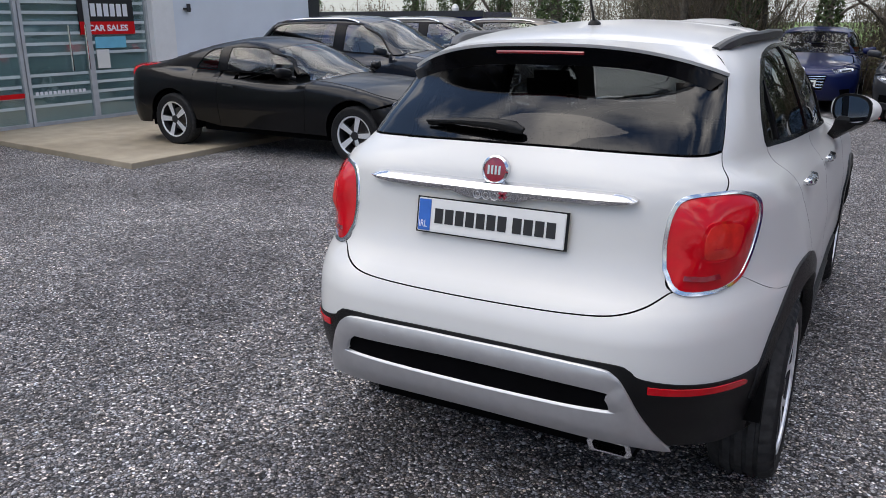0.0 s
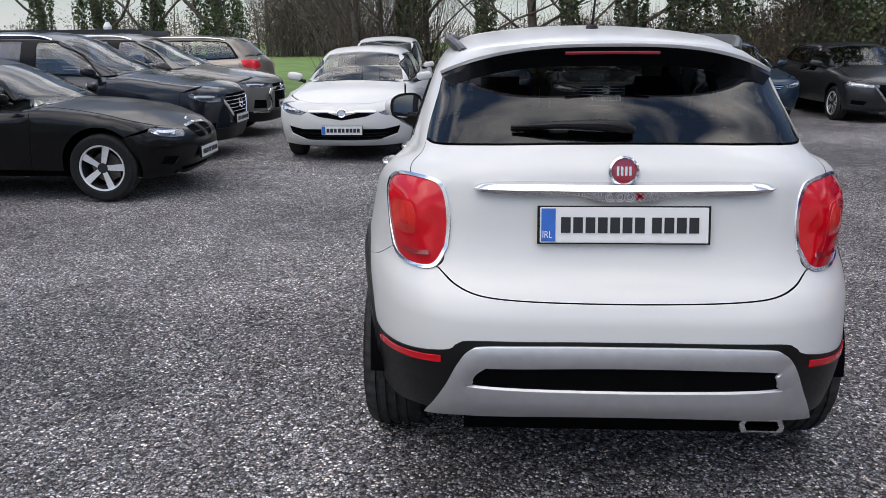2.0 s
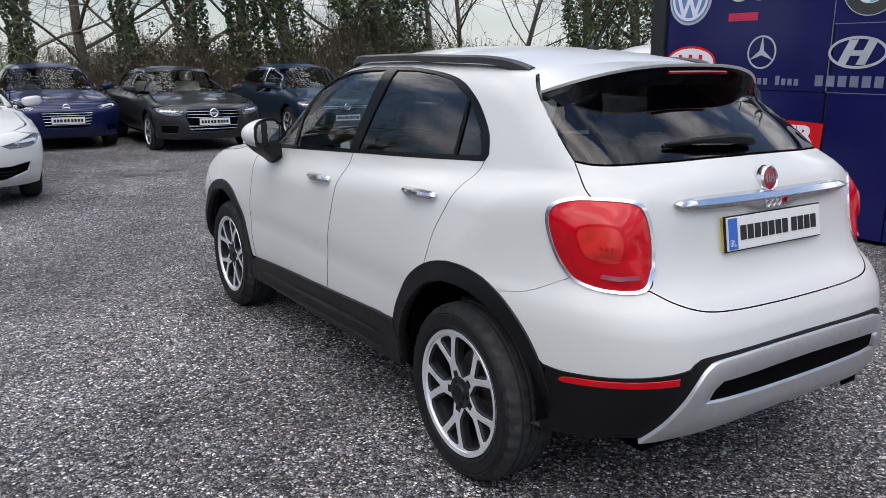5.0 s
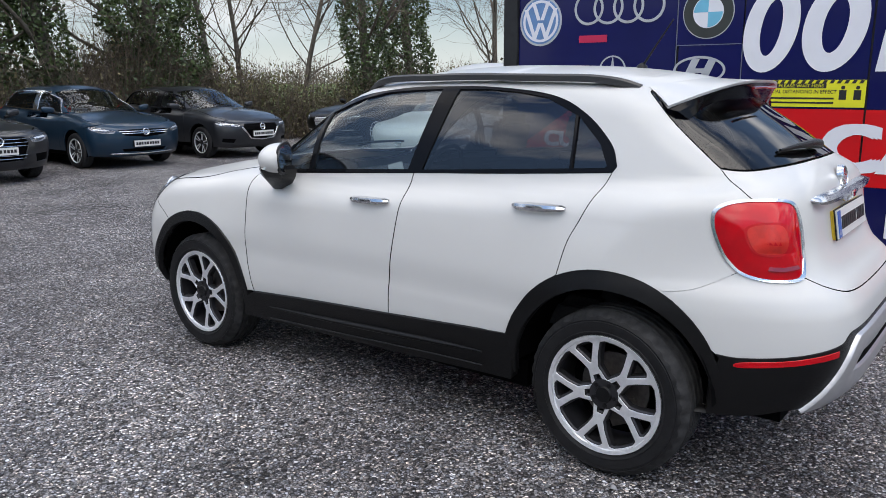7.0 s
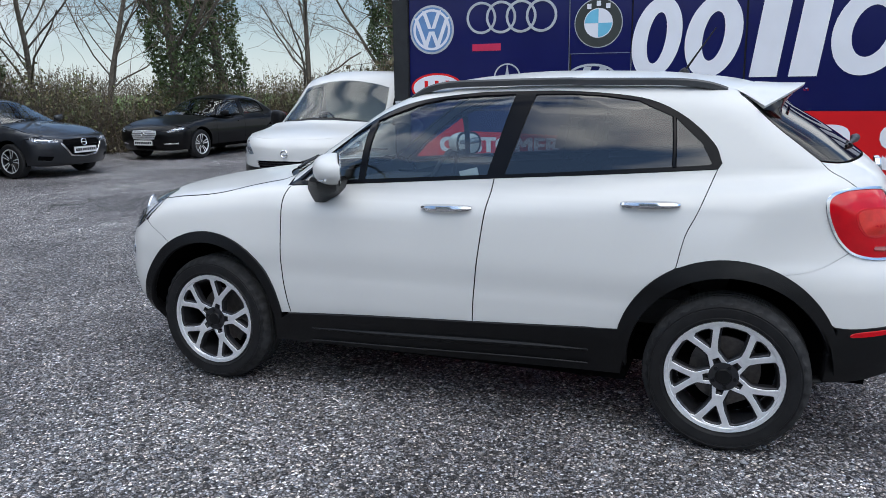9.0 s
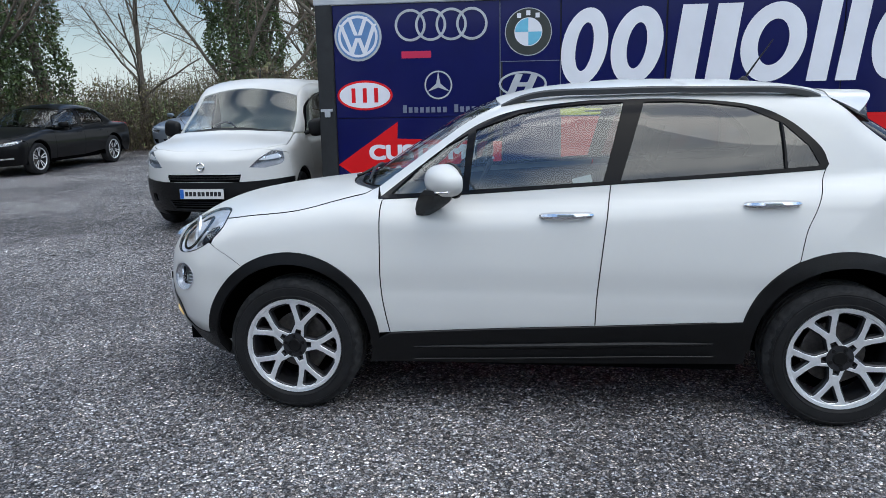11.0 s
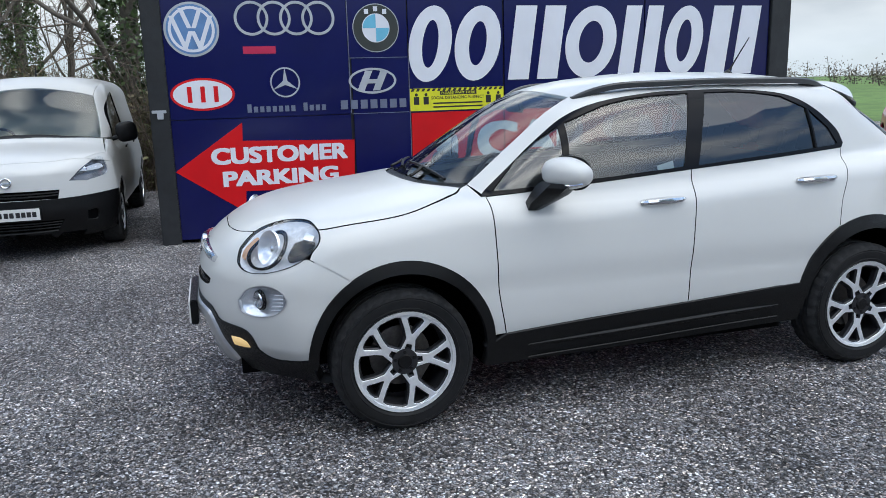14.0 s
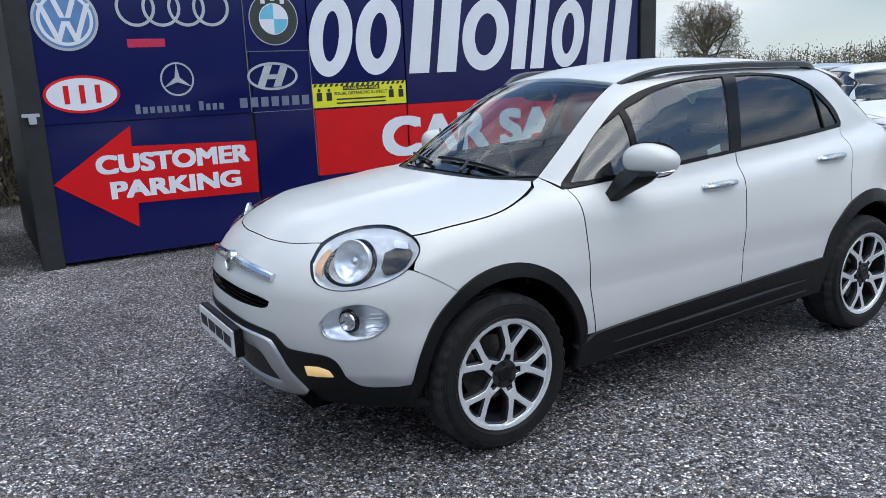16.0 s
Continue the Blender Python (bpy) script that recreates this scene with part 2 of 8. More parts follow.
def spline(pts, n=10, closed=False):
    """Catmull-Rom through 2D or 3D points."""
    p = np.array(pts, float)
    if closed:
        p = np.vstack([p[-1], p, p[0], p[1]])
    else:
        p = np.vstack([2 * p[0] - p[1], p, 2 * p[-1] - p[-2]])
    out = []
    for i in range(1, len(p) - 2):
        for k in range(n):
            q = k / n
            out.append(0.5 * (2 * p[i] + (p[i + 1] - p[i - 1]) * q + (2 * p[i - 1] - 5 * p[i] + 4 * p[i + 1] - p[i + 2]) * q * q + (3 * p[i] - p[i - 1] - 3 * p[i + 1] + p[i + 2]) * q**3))
    if not closed:
        out.append(p[-2])
    return np.array(out)


def resample(p, step, closed=True):
    p = np.asarray(p, float)
    q = np.vstack([p, p[:1]]) if closed else p
    seg = np.linalg.norm(np.diff(q, axis=0), axis=1)
    out = []
    for i, s in enumerate(seg):
        k = max(1, int(math.ceil(s / step)))
        for j in range(k):
            out.append(q[i] + (q[i + 1] - q[i]) * j / k)
    if not closed:
        out.append(q[-1])
    out = np.array(out)
    keep = [0]
    for i in range(1, len(out)):
        if np.linalg.norm(out[i] - out[keep[-1]]) > step * 0.2:
            keep.append(i)
    return out[keep]


def inside(poly, pts):
    x, y = pts[:, 0], pts[:, 1]
    r = np.zeros(len(pts), bool)
    a, b = poly, np.roll(poly, -1, axis=0)
    for (x0, y0), (x1, y1) in zip(a, b):
        if y0 != y1:
            c = (y0 > y) != (y1 > y)
            r ^= c & (x < (x1 - x0) * (y - y0) / (y1 - y0) + x0)
    return r


class Shell:
    """A car's outer skin as one smooth solid; panels are cut from it by outlines."""

    def __init__(self, p):
        self.p = p
        self.W = p["W"]
        self.wl, self.wg = pchip(p["wl"]), pchip(p["wg"])
        self.nose, self.tail = pchip(p["nose"]), pchip(p["tail"])
        self.deck, self.roof = pchip(p["deck"]), pchip(p["roof"])
        self.tap = pchip(p["taper"])
        self.cf, self.cr = p.get("cf", 1.0), p.get("cr", -1.0)

    def f(self, q):
        p, x, y, z = self.p, np.abs(q[..., 0]), q[..., 1], q[..., 2]
        xw = x / self.W
        bul = p.get("bulge", 0.0) * (np.exp(-(((y - p["ya"]) / 0.42) ** 2)) + np.exp(-(((y - p["yb"]) / 0.42) ** 2))) * np.clip((1.0 - z) / 0.3, 0, 1)
        side = x - self.wl(z) * self.W - bul
        front = (y - self.nose(z) + p["fa"] * xw ** p["fp"] + p.get("ft", 0.0) * np.maximum(0.42 - z, 0) * xw**3) * 0.85
        back = (self.tail(z) + p["ra"] * xw ** p["rp"] + p.get("rt", 0.0) * np.maximum(0.50 - z, 0) * xw**3 - y) * 0.85
        top = z - self.deck(y) + p["crown"] * xw**2
        low = smax(smax(smax(side, front, 0.07), back, 0.07), top, p.get("kt", 0.09))
        low = smax(low, p["zb"] - z, 0.05)
        yy = y + np.where(y > p["ym"], p["gf"], -p["gr"]) * x * x
        e = 0.01
        sl = (self.roof(yy + e) - self.roof(yy - e)) / (2 * e)
        gt = (z - self.roof(yy) + p["rcrown"] * (x / 0.6) ** 2) / np.sqrt(1 + sl * sl)
        gs = (x - self.wg(z) * self.tap(y)) * 0.95
        gr = smax(gt, gs, p.get("kg", 0.10))
        gr = smax(smax(gr, p["gend"] - y, 0.05), 0.96 - z, 0.02)
        return -smax(-low, -gr, p.get("ku", 0.03))

    def rays(self, o, d, far=2.6, n=44):
        t = np.linspace(far, 0.0, n)
        hit = np.zeros(len(o))
        lo, hi = np.zeros(len(o)), np.full(len(o), -1.0)
        prev = far
        for k in range(1, n):
            todo = hi < 0
            if not todo.any():
                break
            v = self.f(o[todo] + d[todo] * t[k])
            idx = np.where(todo)[0][v < 0]
            lo[idx], hi[idx] = t[k], t[k - 1]
        hi[hi < 0] = 0.02
        for _ in range(13):
            mid = (lo + hi) / 2
            v = self.f(o + d * mid[:, None]) < 0
            lo, hi = np.where(v, mid, lo), np.where(v, hi, mid)
        return o + d * ((lo + hi) / 2)[:, None]

    def to3(self, chart, uv):
        uv = np.atleast_2d(np.asarray(uv, float))
        u, v, z0 = uv[:, 0], uv[:, 1], np.zeros(len(uv))
        if chart == "side":
            return self.rays(np.stack([z0, u, v], 1), np.stack([z0 - 1, z0, z0], 1), 1.3)
        if chart == "top":
            return self.rays(np.stack([u, v, z0 + 0.5], 1), np.stack([z0, z0, z0 + 1], 1), 2.0)
        if chart == "front":
            return self.rays(np.stack([z0, z0 + self.cf, v], 1), np.stack([np.sin(u), np.cos(u), z0], 1), 2.0)
        if chart == "rear":
            return self.rays(np.stack([z0, z0 + self.cr, v], 1), np.stack([np.sin(u), -np.cos(u), z0], 1), 2.0)
        if chart == "fx":
            return self.rays(np.stack([u, z0 + self.cf, v], 1), np.stack([z0, z0 + 1, z0], 1), 2.0)
        return self.rays(np.stack([u, z0 + self.cr, v], 1), np.stack([z0, z0 - 1, z0], 1), 2.0)

    def to2(self, chart, q):
        q = np.atleast_2d(q)
        if chart == "side":
            return q[:, 1:3].copy()
        if chart == "top":
            return q[:, 0:2].copy()
        if chart == "front":
            return np.stack([np.arctan2(q[:, 0], q[:, 1] - self.cf), q[:, 2]], 1)
        if chart == "rear":
            return np.stack([np.arctan2(q[:, 0], self.cr - q[:, 1]), q[:, 2]], 1)
        return q[:, [0, 2]].copy()

    def normal(self, q):
        g = np.zeros_like(q)
        for a in range(3):
            e = np.zeros(3)
            e[a] = 2e-3
            g[:, a] = self.f(q + e) - self.f(q - e)
        return g / np.maximum(np.linalg.norm(g, axis=1), 1e-9)[:, None]

    def line(self, chart, pts, n=8, smooth=True):
        """A curve on the skin, given in a chart, as 3D points."""
        p = spline(pts, n) if smooth and len(pts) > 2 else resample(np.array(pts, float), 0.03, False)
        return self.to3(chart, p)

    def panel(self, name, chart, lines, material, parent, step=0.03, off=0.0, rim=0.02, label="", holes=(), mirror=False, gap=0.0, dome=0.0, seal_shade=None):
        """A panel of the skin inside the closed run of 3D lines."""
        out = self.to2(chart, np.vstack(lines))
        sc = np.array([1.1, 1.0]) if chart in ("front", "rear") else np.array([1.0, 1.0])
        out = resample(out * sc, step * 0.6)
        hol = [resample(self.to2(chart, np.vstack(h)) * sc, step * 0.6) for h in holes]
        if gap:
            out = shrink(out, gap)
        lo, hi = out.min(0), out.max(0)
        gx, gy = np.meshgrid(np.arange(lo[0] + step * 0.37, hi[0], step), np.arange(lo[1] + step * 0.37, hi[1], step))
        g = np.stack([gx.ravel(), gy.ravel()], 1)
        g = g[inside(out, g)]
        for h in hol:
            g = g[~inside(h, g)]
        allb = np.vstack([out] + hol)
        if len(g):
            dmin = np.min(np.linalg.norm(g[:, None, :] - allb[None, :, :], axis=2), axis=1) if len(g) * len(allb) < 4e6 else np.array([np.min(np.linalg.norm(allb - q, axis=1)) for q in g])
            g = g[dmin > step * 0.45]
        edges, k = [], 0
        for loop in [out] + hol:
            edges += [(k + i, k + (i + 1) % len(loop)) for i in range(len(loop))]
            k += len(loop)
        pts = np.vstack([allb, g])
        from_cdt = delaunay([Vector(q) for q in pts], edges, [], 0, 1e-5)
        v2 = np.array([tuple(q) for q in from_cdt[0]])
        tri = np.array([f for f in from_cdt[2] if len(f) == 3])
        cen = v2[tri].mean(1)
        ok = inside(out, cen)
        for h in hol:
            ok &= ~inside(h, cen)
        tri = tri[ok]
        used = np.unique(tri)
        remap = -np.ones(len(v2), int)
        remap[used] = np.arange(len(used))
        v2, tri = v2[used], remap[tri]
        q = self.to3(chart, v2 / sc)
        nn = self.normal(q)
        if dome:
            db = np.min(np.linalg.norm(v2[:, None, :] - allb[None, :, :], axis=2), axis=1)
            m = db.max()
            q = q + nn * (dome * (1 - (1 - db / m) ** 2.2))[:, None]
        q = q + nn * off
        a, b, c = q[tri[:, 0]], q[tri[:, 1]], q[tri[:, 2]]
        fl = np.einsum("ij,ij->i", np.cross(b - a, c - a), nn[tri[:, 0]]) < 0
        tri[fl] = tri[fl][:, ::-1]
        V, F, N = [*q], [tuple(t) for t in tri], [*nn]
        if dome:
            fn = np.cross(q[tri[:, 1]] - q[tri[:, 0]], q[tri[:, 2]] - q[tri[:, 0]])
            acc = np.zeros_like(q)
            for k in range(3):
                np.add.at(acc, tri[:, k], fn)
            N = [*(acc / np.maximum(np.linalg.norm(acc, axis=1), 1e-12)[:, None])]
        if rim:
            cnt = {}
            for t in tri:
                for i in range(3):
                    e = (t[i], t[(i + 1) % 3])
                    cnt[e] = 1
            for (i, j) in list(cnt):
                if (j, i) not in cnt:
                    tdir = q[j] - q[i]
                    o = np.cross(tdir, nn[i])
                    o = o / max(np.linalg.norm(o), 1e-9)
                    k = len(V)
                    V += [q[i], q[j], q[j] - nn[j] * rim, q[i] - nn[i] * rim]
                    N += [(o + nn[i]) * 0.7, (o + nn[j]) * 0.7, o, o]
                    F.append((k + 1, k, k + 3, k + 2))
        # the second material blackens the rim faces, as the shade in panel gaps
        if seal_shade:
            material = (material, seal_shade)
        edge = [0] * len(tri) + [1 if seal_shade else 0] * (len(F) - len(tri))
        ob = mesh_ob(name, V, F, material, parent, label, normals=N)
        ob.data.polygons.foreach_set("material_index", edge)
        if mirror:
            V2 = [(-v[0], v[1], v[2]) for v in V]
            N2 = [(-v[0], v[1], v[2]) for v in N]
            ob2 = mesh_ob(name, V2, [f[::-1] for f in F], material, parent, label, normals=N2)
            ob2.data.polygons.foreach_set("material_index", edge)
            return ob, ob2
        return ob


from mathutils.geometry import delaunay_2d_cdt as delaunay


def shrink(poly, d):
    """Moves a closed outline inwards by d."""
    a = np.roll(poly, 1, axis=0)
    b = np.roll(poly, -1, axis=0)
    t = b - a
    t = t / np.maximum(np.linalg.norm(t, axis=1), 1e-9)[:, None]
    n = np.stack([-t[:, 1], t[:, 0]], 1)
    area = np.sum(poly[:, 0] * b[:, 1] - b[:, 0] * poly[:, 1])
    return poly + n * (d if area > 0 else -d)


def flip(line):
    """The mirrored line, run the other way."""
    q = np.array(line)[::-1].copy()
    q[:, 0] *= -1
    return q


# ---- the white crossover: its skin ----
HERO = Shell(dict(
    W=0.897, ya=1.285, yb=-1.30, bulge=0.028, zb=0.20, ym=-0.6, gend=-1.83,
    wl=[(0.2, 0.93), (0.35, 0.962), (0.5, 0.988), (0.57, 0.9885), (0.63, 0.985), (0.72, 0.988), (0.85, 0.974), (1.0, 0.945), (1.1, 0.915), (1.25, 0.86)],
    wg=[(1.0, 0.80), (1.1, 0.775), (1.2, 0.745), (1.35, 0.69), (1.5, 0.625), (1.62, 0.55)],
    nose=[(0.2, 2.02), (0.32, 2.10), (0.45, 2.15), (0.58, 2.175), (0.72, 2.16), (0.84, 2.09), (0.93, 1.99), (1.0, 1.9)],
    tail=[(0.2, -1.92), (0.32, -2.0), (0.45, -2.06), (0.59, -2.085), (0.70, -2.075), (0.77, -2.04), (0.84, -1.965), (0.93, -1.925), (1.04, -1.905), (1.15, -1.88), (1.25, -1.84)],
    deck=[(-2.1, 1.215), (-1.8, 1.21), (-1.2, 1.185), (-0.3, 1.125), (0.5, 1.085), (0.95, 1.11), (1.2, 1.085), (1.6, 1.035), (1.9, 0.975), (2.05, 0.925), (2.2, 0.85)],
    roof=[(1.5, 0.7), (1.30, 0.95), (1.08, 1.09), (0.70, 1.33), (0.45, 1.475), (0.25, 1.545), (0.0, 1.585), (-0.4, 1.608), (-0.8, 1.60), (-1.2, 1.565), (-1.38, 1.52), (-1.5, 1.43), (-1.66, 1.33), (-1.86, 1.18), (-2.1, 1.0)],
    taper=[(1.2, 0.93), (0.7, 0.975), (0.0, 1.0), (-0.6, 0.995), (-1.2, 0.955), (-1.7, 0.86)],
    crown=0.085, rcrown=0.055, gf=0.28, gr=0.17, fa=0.425, fp=2.6, ra=0.68, rp=5.8, rt=0.12, ft=1.0, kg=0.10, ku=0.035, kt=0.10))


def arc(cy, cz, r, a0, a1, n=24):
    return [(cy + r * math.cos(radians(a0 + (a1 - a0) * i / n)), cz + r * math.sin(radians(a0 + (a1 - a0) * i / n))) for i in range(n + 1)]


def wheel_plate(bm, R, fx, bx):
    """A machined wheel face with five large and five small windows and a star-shaped middle."""
    def corner(pts, k=0.16, n=4):
        out = []
        m = len(pts)
        for i in range(m):
            p, a, b = (np.array(pts[j % m], float) for j in (i, i - 1, i + 1))
            u, v = p + (a - p) * k, p + (b - p) * k
            out += [(1 - t) ** 2 * u + 2 * t * (1 - t) * p + t * t * v for t in np.linspace(0, 1, n)]
        return np.array(out) * R

    big = corner([(0.25, 0.0), (0.44, 0.21), (0.62, 0.250), (0.895, 0.268), (0.945, 0.18), (0.957, 0.0), (0.945, -0.18), (0.895, -0.268), (0.62, -0.250), (0.44, -0.21)], 0.14)
    small = corner([(0.545, 0.0), (0.88, 0.19), (0.94, 0.13), (0.957, 0.0), (0.94, -0.13), (0.88, -0.19)], 0.14)
    arms = []
    for k in range(5):
        c, s = math.cos(2 * math.pi * k / 5), math.sin(2 * math.pi * k / 5)
        arms += [(u * c - v * s, u * s + v * c) for u, v in ((0.20, -0.085), (0.37, -0.065), (0.37, 0.065), (0.20, 0.085))]
    star = corner(arms, 0.12)

    def turn(p, a):
        c, s = math.cos(a), math.sin(a)
        return np.stack([p[:, 0] * c - p[:, 1] * s, p[:, 0] * s + p[:, 1] * c], 1)

    loops = [np.array([(R * math.cos(t), R * math.sin(t)) for t in np.linspace(0, 2 * math.pi, 73)[:-1]]), star]
    for k in range(5):
        loops += [turn(big, 2 * math.pi * (k + 0.5) / 5), turn(small, 2 * math.pi * k / 5)]
    edges, n = [], 0
    for lp in loops:
        edges += [(n + i, n + (i + 1) % len(lp)) for i in range(len(lp))]
        n += len(lp)
    res = delaunay([Vector(q) for q in np.vstack(loops)], edges, [], 0, 1e-6)
    v2 = np.array([tuple(q) for q in res[0]])
    tri = np.array([f for f in res[2] if len(f) == 3])
    cen = v2[tri].mean(1)
    ok = inside(loops[0], cen)
    for lp in loops[1:]:
        ok &= ~inside(lp, cen)

    def dish(u, v):
        return fx + 0.014 * max(0.0, 1 - math.hypot(u, v) / (0.75 * R))

    vs = [bm.verts.new((dish(u, v), u, v)) for u, v in v2]
    for t in tri[ok]:
        bm.faces.new([vs[i] for i in t])
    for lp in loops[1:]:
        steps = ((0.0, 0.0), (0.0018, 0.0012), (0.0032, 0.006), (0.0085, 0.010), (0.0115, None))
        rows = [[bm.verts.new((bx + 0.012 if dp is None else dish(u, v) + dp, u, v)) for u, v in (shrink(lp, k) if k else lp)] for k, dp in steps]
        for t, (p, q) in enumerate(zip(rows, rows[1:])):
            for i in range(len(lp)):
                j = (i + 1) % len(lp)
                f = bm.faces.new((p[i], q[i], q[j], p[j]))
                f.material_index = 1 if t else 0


def make_wheel(name, rad, width, rimr, style, parent, label, detail=True):
    """A wheel whose outer face looks along -x, hub at the origin."""
    hub = thing(name, "", "")
    hub.parent = parent
    hub["label"] = label
    h = width / 2
    bm = bmesh.new()
    n = 64 if detail else 32
    prof = [(rimr - 0.005, -h * 0.80), (rimr + 0.012, -h * 0.93), (rimr + 0.022, -h * 0.985), (rimr + 0.024, -h * 0.965), (rimr + 0.045, -h), (rad - 0.040, -h * 0.995), (rad - 0.038, -h * 0.97), (rad - 0.034, -h * 0.97), (rad - 0.032, -h * 0.985), (rad - 0.018, -h * 0.90), (rad - 0.006, -h * 0.76)]
    if detail:
        for g in (-0.5, -0.17, 0.17, 0.5):
            prof += [(rad, h * (g - 0.07)), (rad - 0.008, h * (g - 0.05)), (rad - 0.008, h * (g + 0.05)), (rad, h * (g + 0.07))]
    else:
        prof += [(rad, -h * 0.5), (rad, h * 0.5)]
    prof += [(rad - 0.006, h * 0.76), (rad - 0.018, h * 0.9), (rad - 0.05, h), (rimr, h * 0.9)]
    rings = lathe(bm, prof, 144 if detail else n)
    if detail:
        for ring in rings:
            for i, v in enumerate(ring):
                r_ = math.hypot(v.co.y, v.co.z)
                if rad - 0.02 < r_ and abs(v.co.x) > h * 0.7 and (i // 2) % 2:
                    v.co.y, v.co.z = v.co.y * (1 - 0.007 / r_), v.co.z * (1 - 0.007 / r_)
    for f in bm.faces:
        c_ = f.calc_center_median()
        if math.hypot(c_.y, c_.z) > rad - 0.022:
            f.material_index = 1
    part("tyre", bm, (RUBBER, TREAD), hub, "black rubber tyre", True)
    bm = bmesh.new()
    lathe(bm, [(rimr - 0.012, h * 0.9), (rimr - 0.03, h * 0.3), (rimr - 0.035, -h * 0.4), (rimr - 0.012, -h * 0.86), (rimr + 0.006, -h * 0.93), (rimr + 0.008, -h * 0.86)], n)
    part("rim_barrel", bm, ALLOYDK, hub, "", True)
    bm = bmesh.new()
    lathe(bm, [(rimr - 0.014, -h * 0.82), (rimr - 0.010, -h * 0.92), (rimr + 0.004, -h * 0.95), (rimr + 0.007, -h * 0.90)], n)
    fx, bx = -h * 0.86, -h * 0.62
    if style == "y":
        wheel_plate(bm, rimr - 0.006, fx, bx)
    hubr = 0.062 if style == "y" else 0.05

    def spoke(pts):
        q = np.array(pts, float)
        q = shrink(q, 0.0022) if detail else q
        dz = [0.012 if math.hypot(u, v) < rimr * 0.5 else 0.0 for u, v in pts]
        a = [bm.verts.new((fx + e, u, v)) for (u, v), e in zip(q, dz)]
        m_ = [bm.verts.new((fx + e + 0.004, u, v)) for (u, v), e in zip(shrink(q, -0.004), dz)]
        b = [bm.verts.new((bx, u, v)) for u, v in shrink(q, -0.009)]
        bm.faces.new(a)
        for i in range(len(pts)):
            j = (i + 1) % len(pts)
            for lo_, hi_ in ((a, m_), (m_, b)):
                f = bm.faces.new((lo_[i], hi_[i], hi_[j], lo_[j]))
                f.material_index = 1

    def polar(r, a):
        return (r * math.sin(a), r * math.cos(a))

    ns = 5
    for k in range(ns):
        a0 = 2 * math.pi * k / ns
        R = rimr - 0.008
        if style == "y":
            continue
        elif style == "twin":
            for s in (-1, 1):
                spoke([polar(hubr, a0 + s * 0.40), polar(R, a0 + s * 0.235), polar(R, a0 + s * 0.12), polar(hubr, a0 + s * 0.06)][:: s])
        else:
            spoke([polar(hubr, a0 - 0.5), polar(R, a0 - 0.17), polar(R, a0 + 0.17), polar(hubr, a0 + 0.5)])
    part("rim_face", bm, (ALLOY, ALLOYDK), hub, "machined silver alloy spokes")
    bm = bmesh.new()
    lathe(bm, [(0.0, -h * 0.80), (hubr * 0.98, -h * 0.80), (hubr * 1.05, -h * 0.62)], 24)
    part("hub_disc", bm, ALLOYDK, hub)
    if detail:
        bm = bmesh.new()
        lathe(bm, [(0.0, -h * 0.87), (0.030, -h * 0.87), (0.036, -h * 0.78)], 20)
        part("centre_cap", bm, BLACKPL, hub, "black centre cap", True)
        for k in range(5):
            bm = bmesh.new()
            a0 = 2 * math.pi * (k + 0.5) / 5
            u, v = polar(0.046, a0)
            lathe(bm, [(0.0, -0.004), (0.009, -0.003), (0.0095, 0.01)], 8, m=pose(-h * 0.80, u, v))
            part("wheel_bolt", bm, BLACKPL, hub)
    bm = bmesh.new()
    lathe(bm, [(0.05, h * 0.1), (0.145, h * 0.1), (0.145, h * 0.25), (0.0, h * 0.25)], 32)
    box(bm, h * 0.0, h * 0.4, -0.15, -0.06, -0.07, 0.07)
    part("brake_disc", bm, mat_brake, hub, "", False)
    bm = bmesh.new()
    lathe(bm, [(0.0, h * 0.5), (rimr - 0.03, h * 0.5)], 24)
    part("backing_plate", bm, UNDER, hub)
    return hub


mat_brake = mat("brake_disc_steel", (0.22, 0.20, 0.19), 0.45, 0.8, 0.3, 50)


def plate_bars(parent, name, m, w, h, band, widths, label, word=""):
    """A number plate with a coloured band and plain dark bars in place of its writing."""
    bm = bmesh.new()
    box(bm, -w / 2, w / 2, -0.004, 0.004, -h / 2, h / 2)
    bm.transform(m)
    p = part(name, bm, PLATEWH, parent, label, bevel=0.002)
    if band is not None:
        bm = bmesh.new()
        box(bm, -w / 2 + 0.004, -w / 2 + 0.048, -0.0065, -0.0035, -h / 2 + 0.004, h / 2 - 0.004)
        bm.transform(m)
        part("country_band", bm, band, p, "blue band")
    if widths:
        x = -w / 2 + (0.065 if band is not None else 0.03)
        tot = sum(widths)
        f = (w / 2 - 0.03 - x) / tot
        for i, k in enumerate(widths):
            if i % 2 == 0:
                bm = bmesh.new()
                box(bm, x, x + k * f, -0.0065, -0.0035, -h * 0.22, h * 0.22)
                bm.transform(m)
                part("plate_bar", bm, INK, p)
            x += k * f
    return p


# ---- the white crossover ----
hero = thing("crossover_car", "white compact crossover with black cladding and silver bumper trims", "car")
S = HERO
a_f, a_r = (1.285, 0.375, 0.435), (-1.275, 0.39, 0.443)
belt = [(0.86, 1.05), (0.45, 1.076), (-0.25, 1.122), (-0.75, 1.152), (-1.21, 1.182)]
dlo_top = [(-1.225, 1.205), (-1.185, 1.29), (-1.05, 1.405), (-0.875, 1.475), (-0.57, 1.505), (-0.3, 1.506), (-0.1, 1.500), (0.175, 1.466), (0.375, 1.400), (0.555, 1.283), (0.695, 1.178), (0.85, 1.06)]
L_dlo_top = S.line("side", dlo_top, 6)
L_belt = S.line("side", belt, 6)
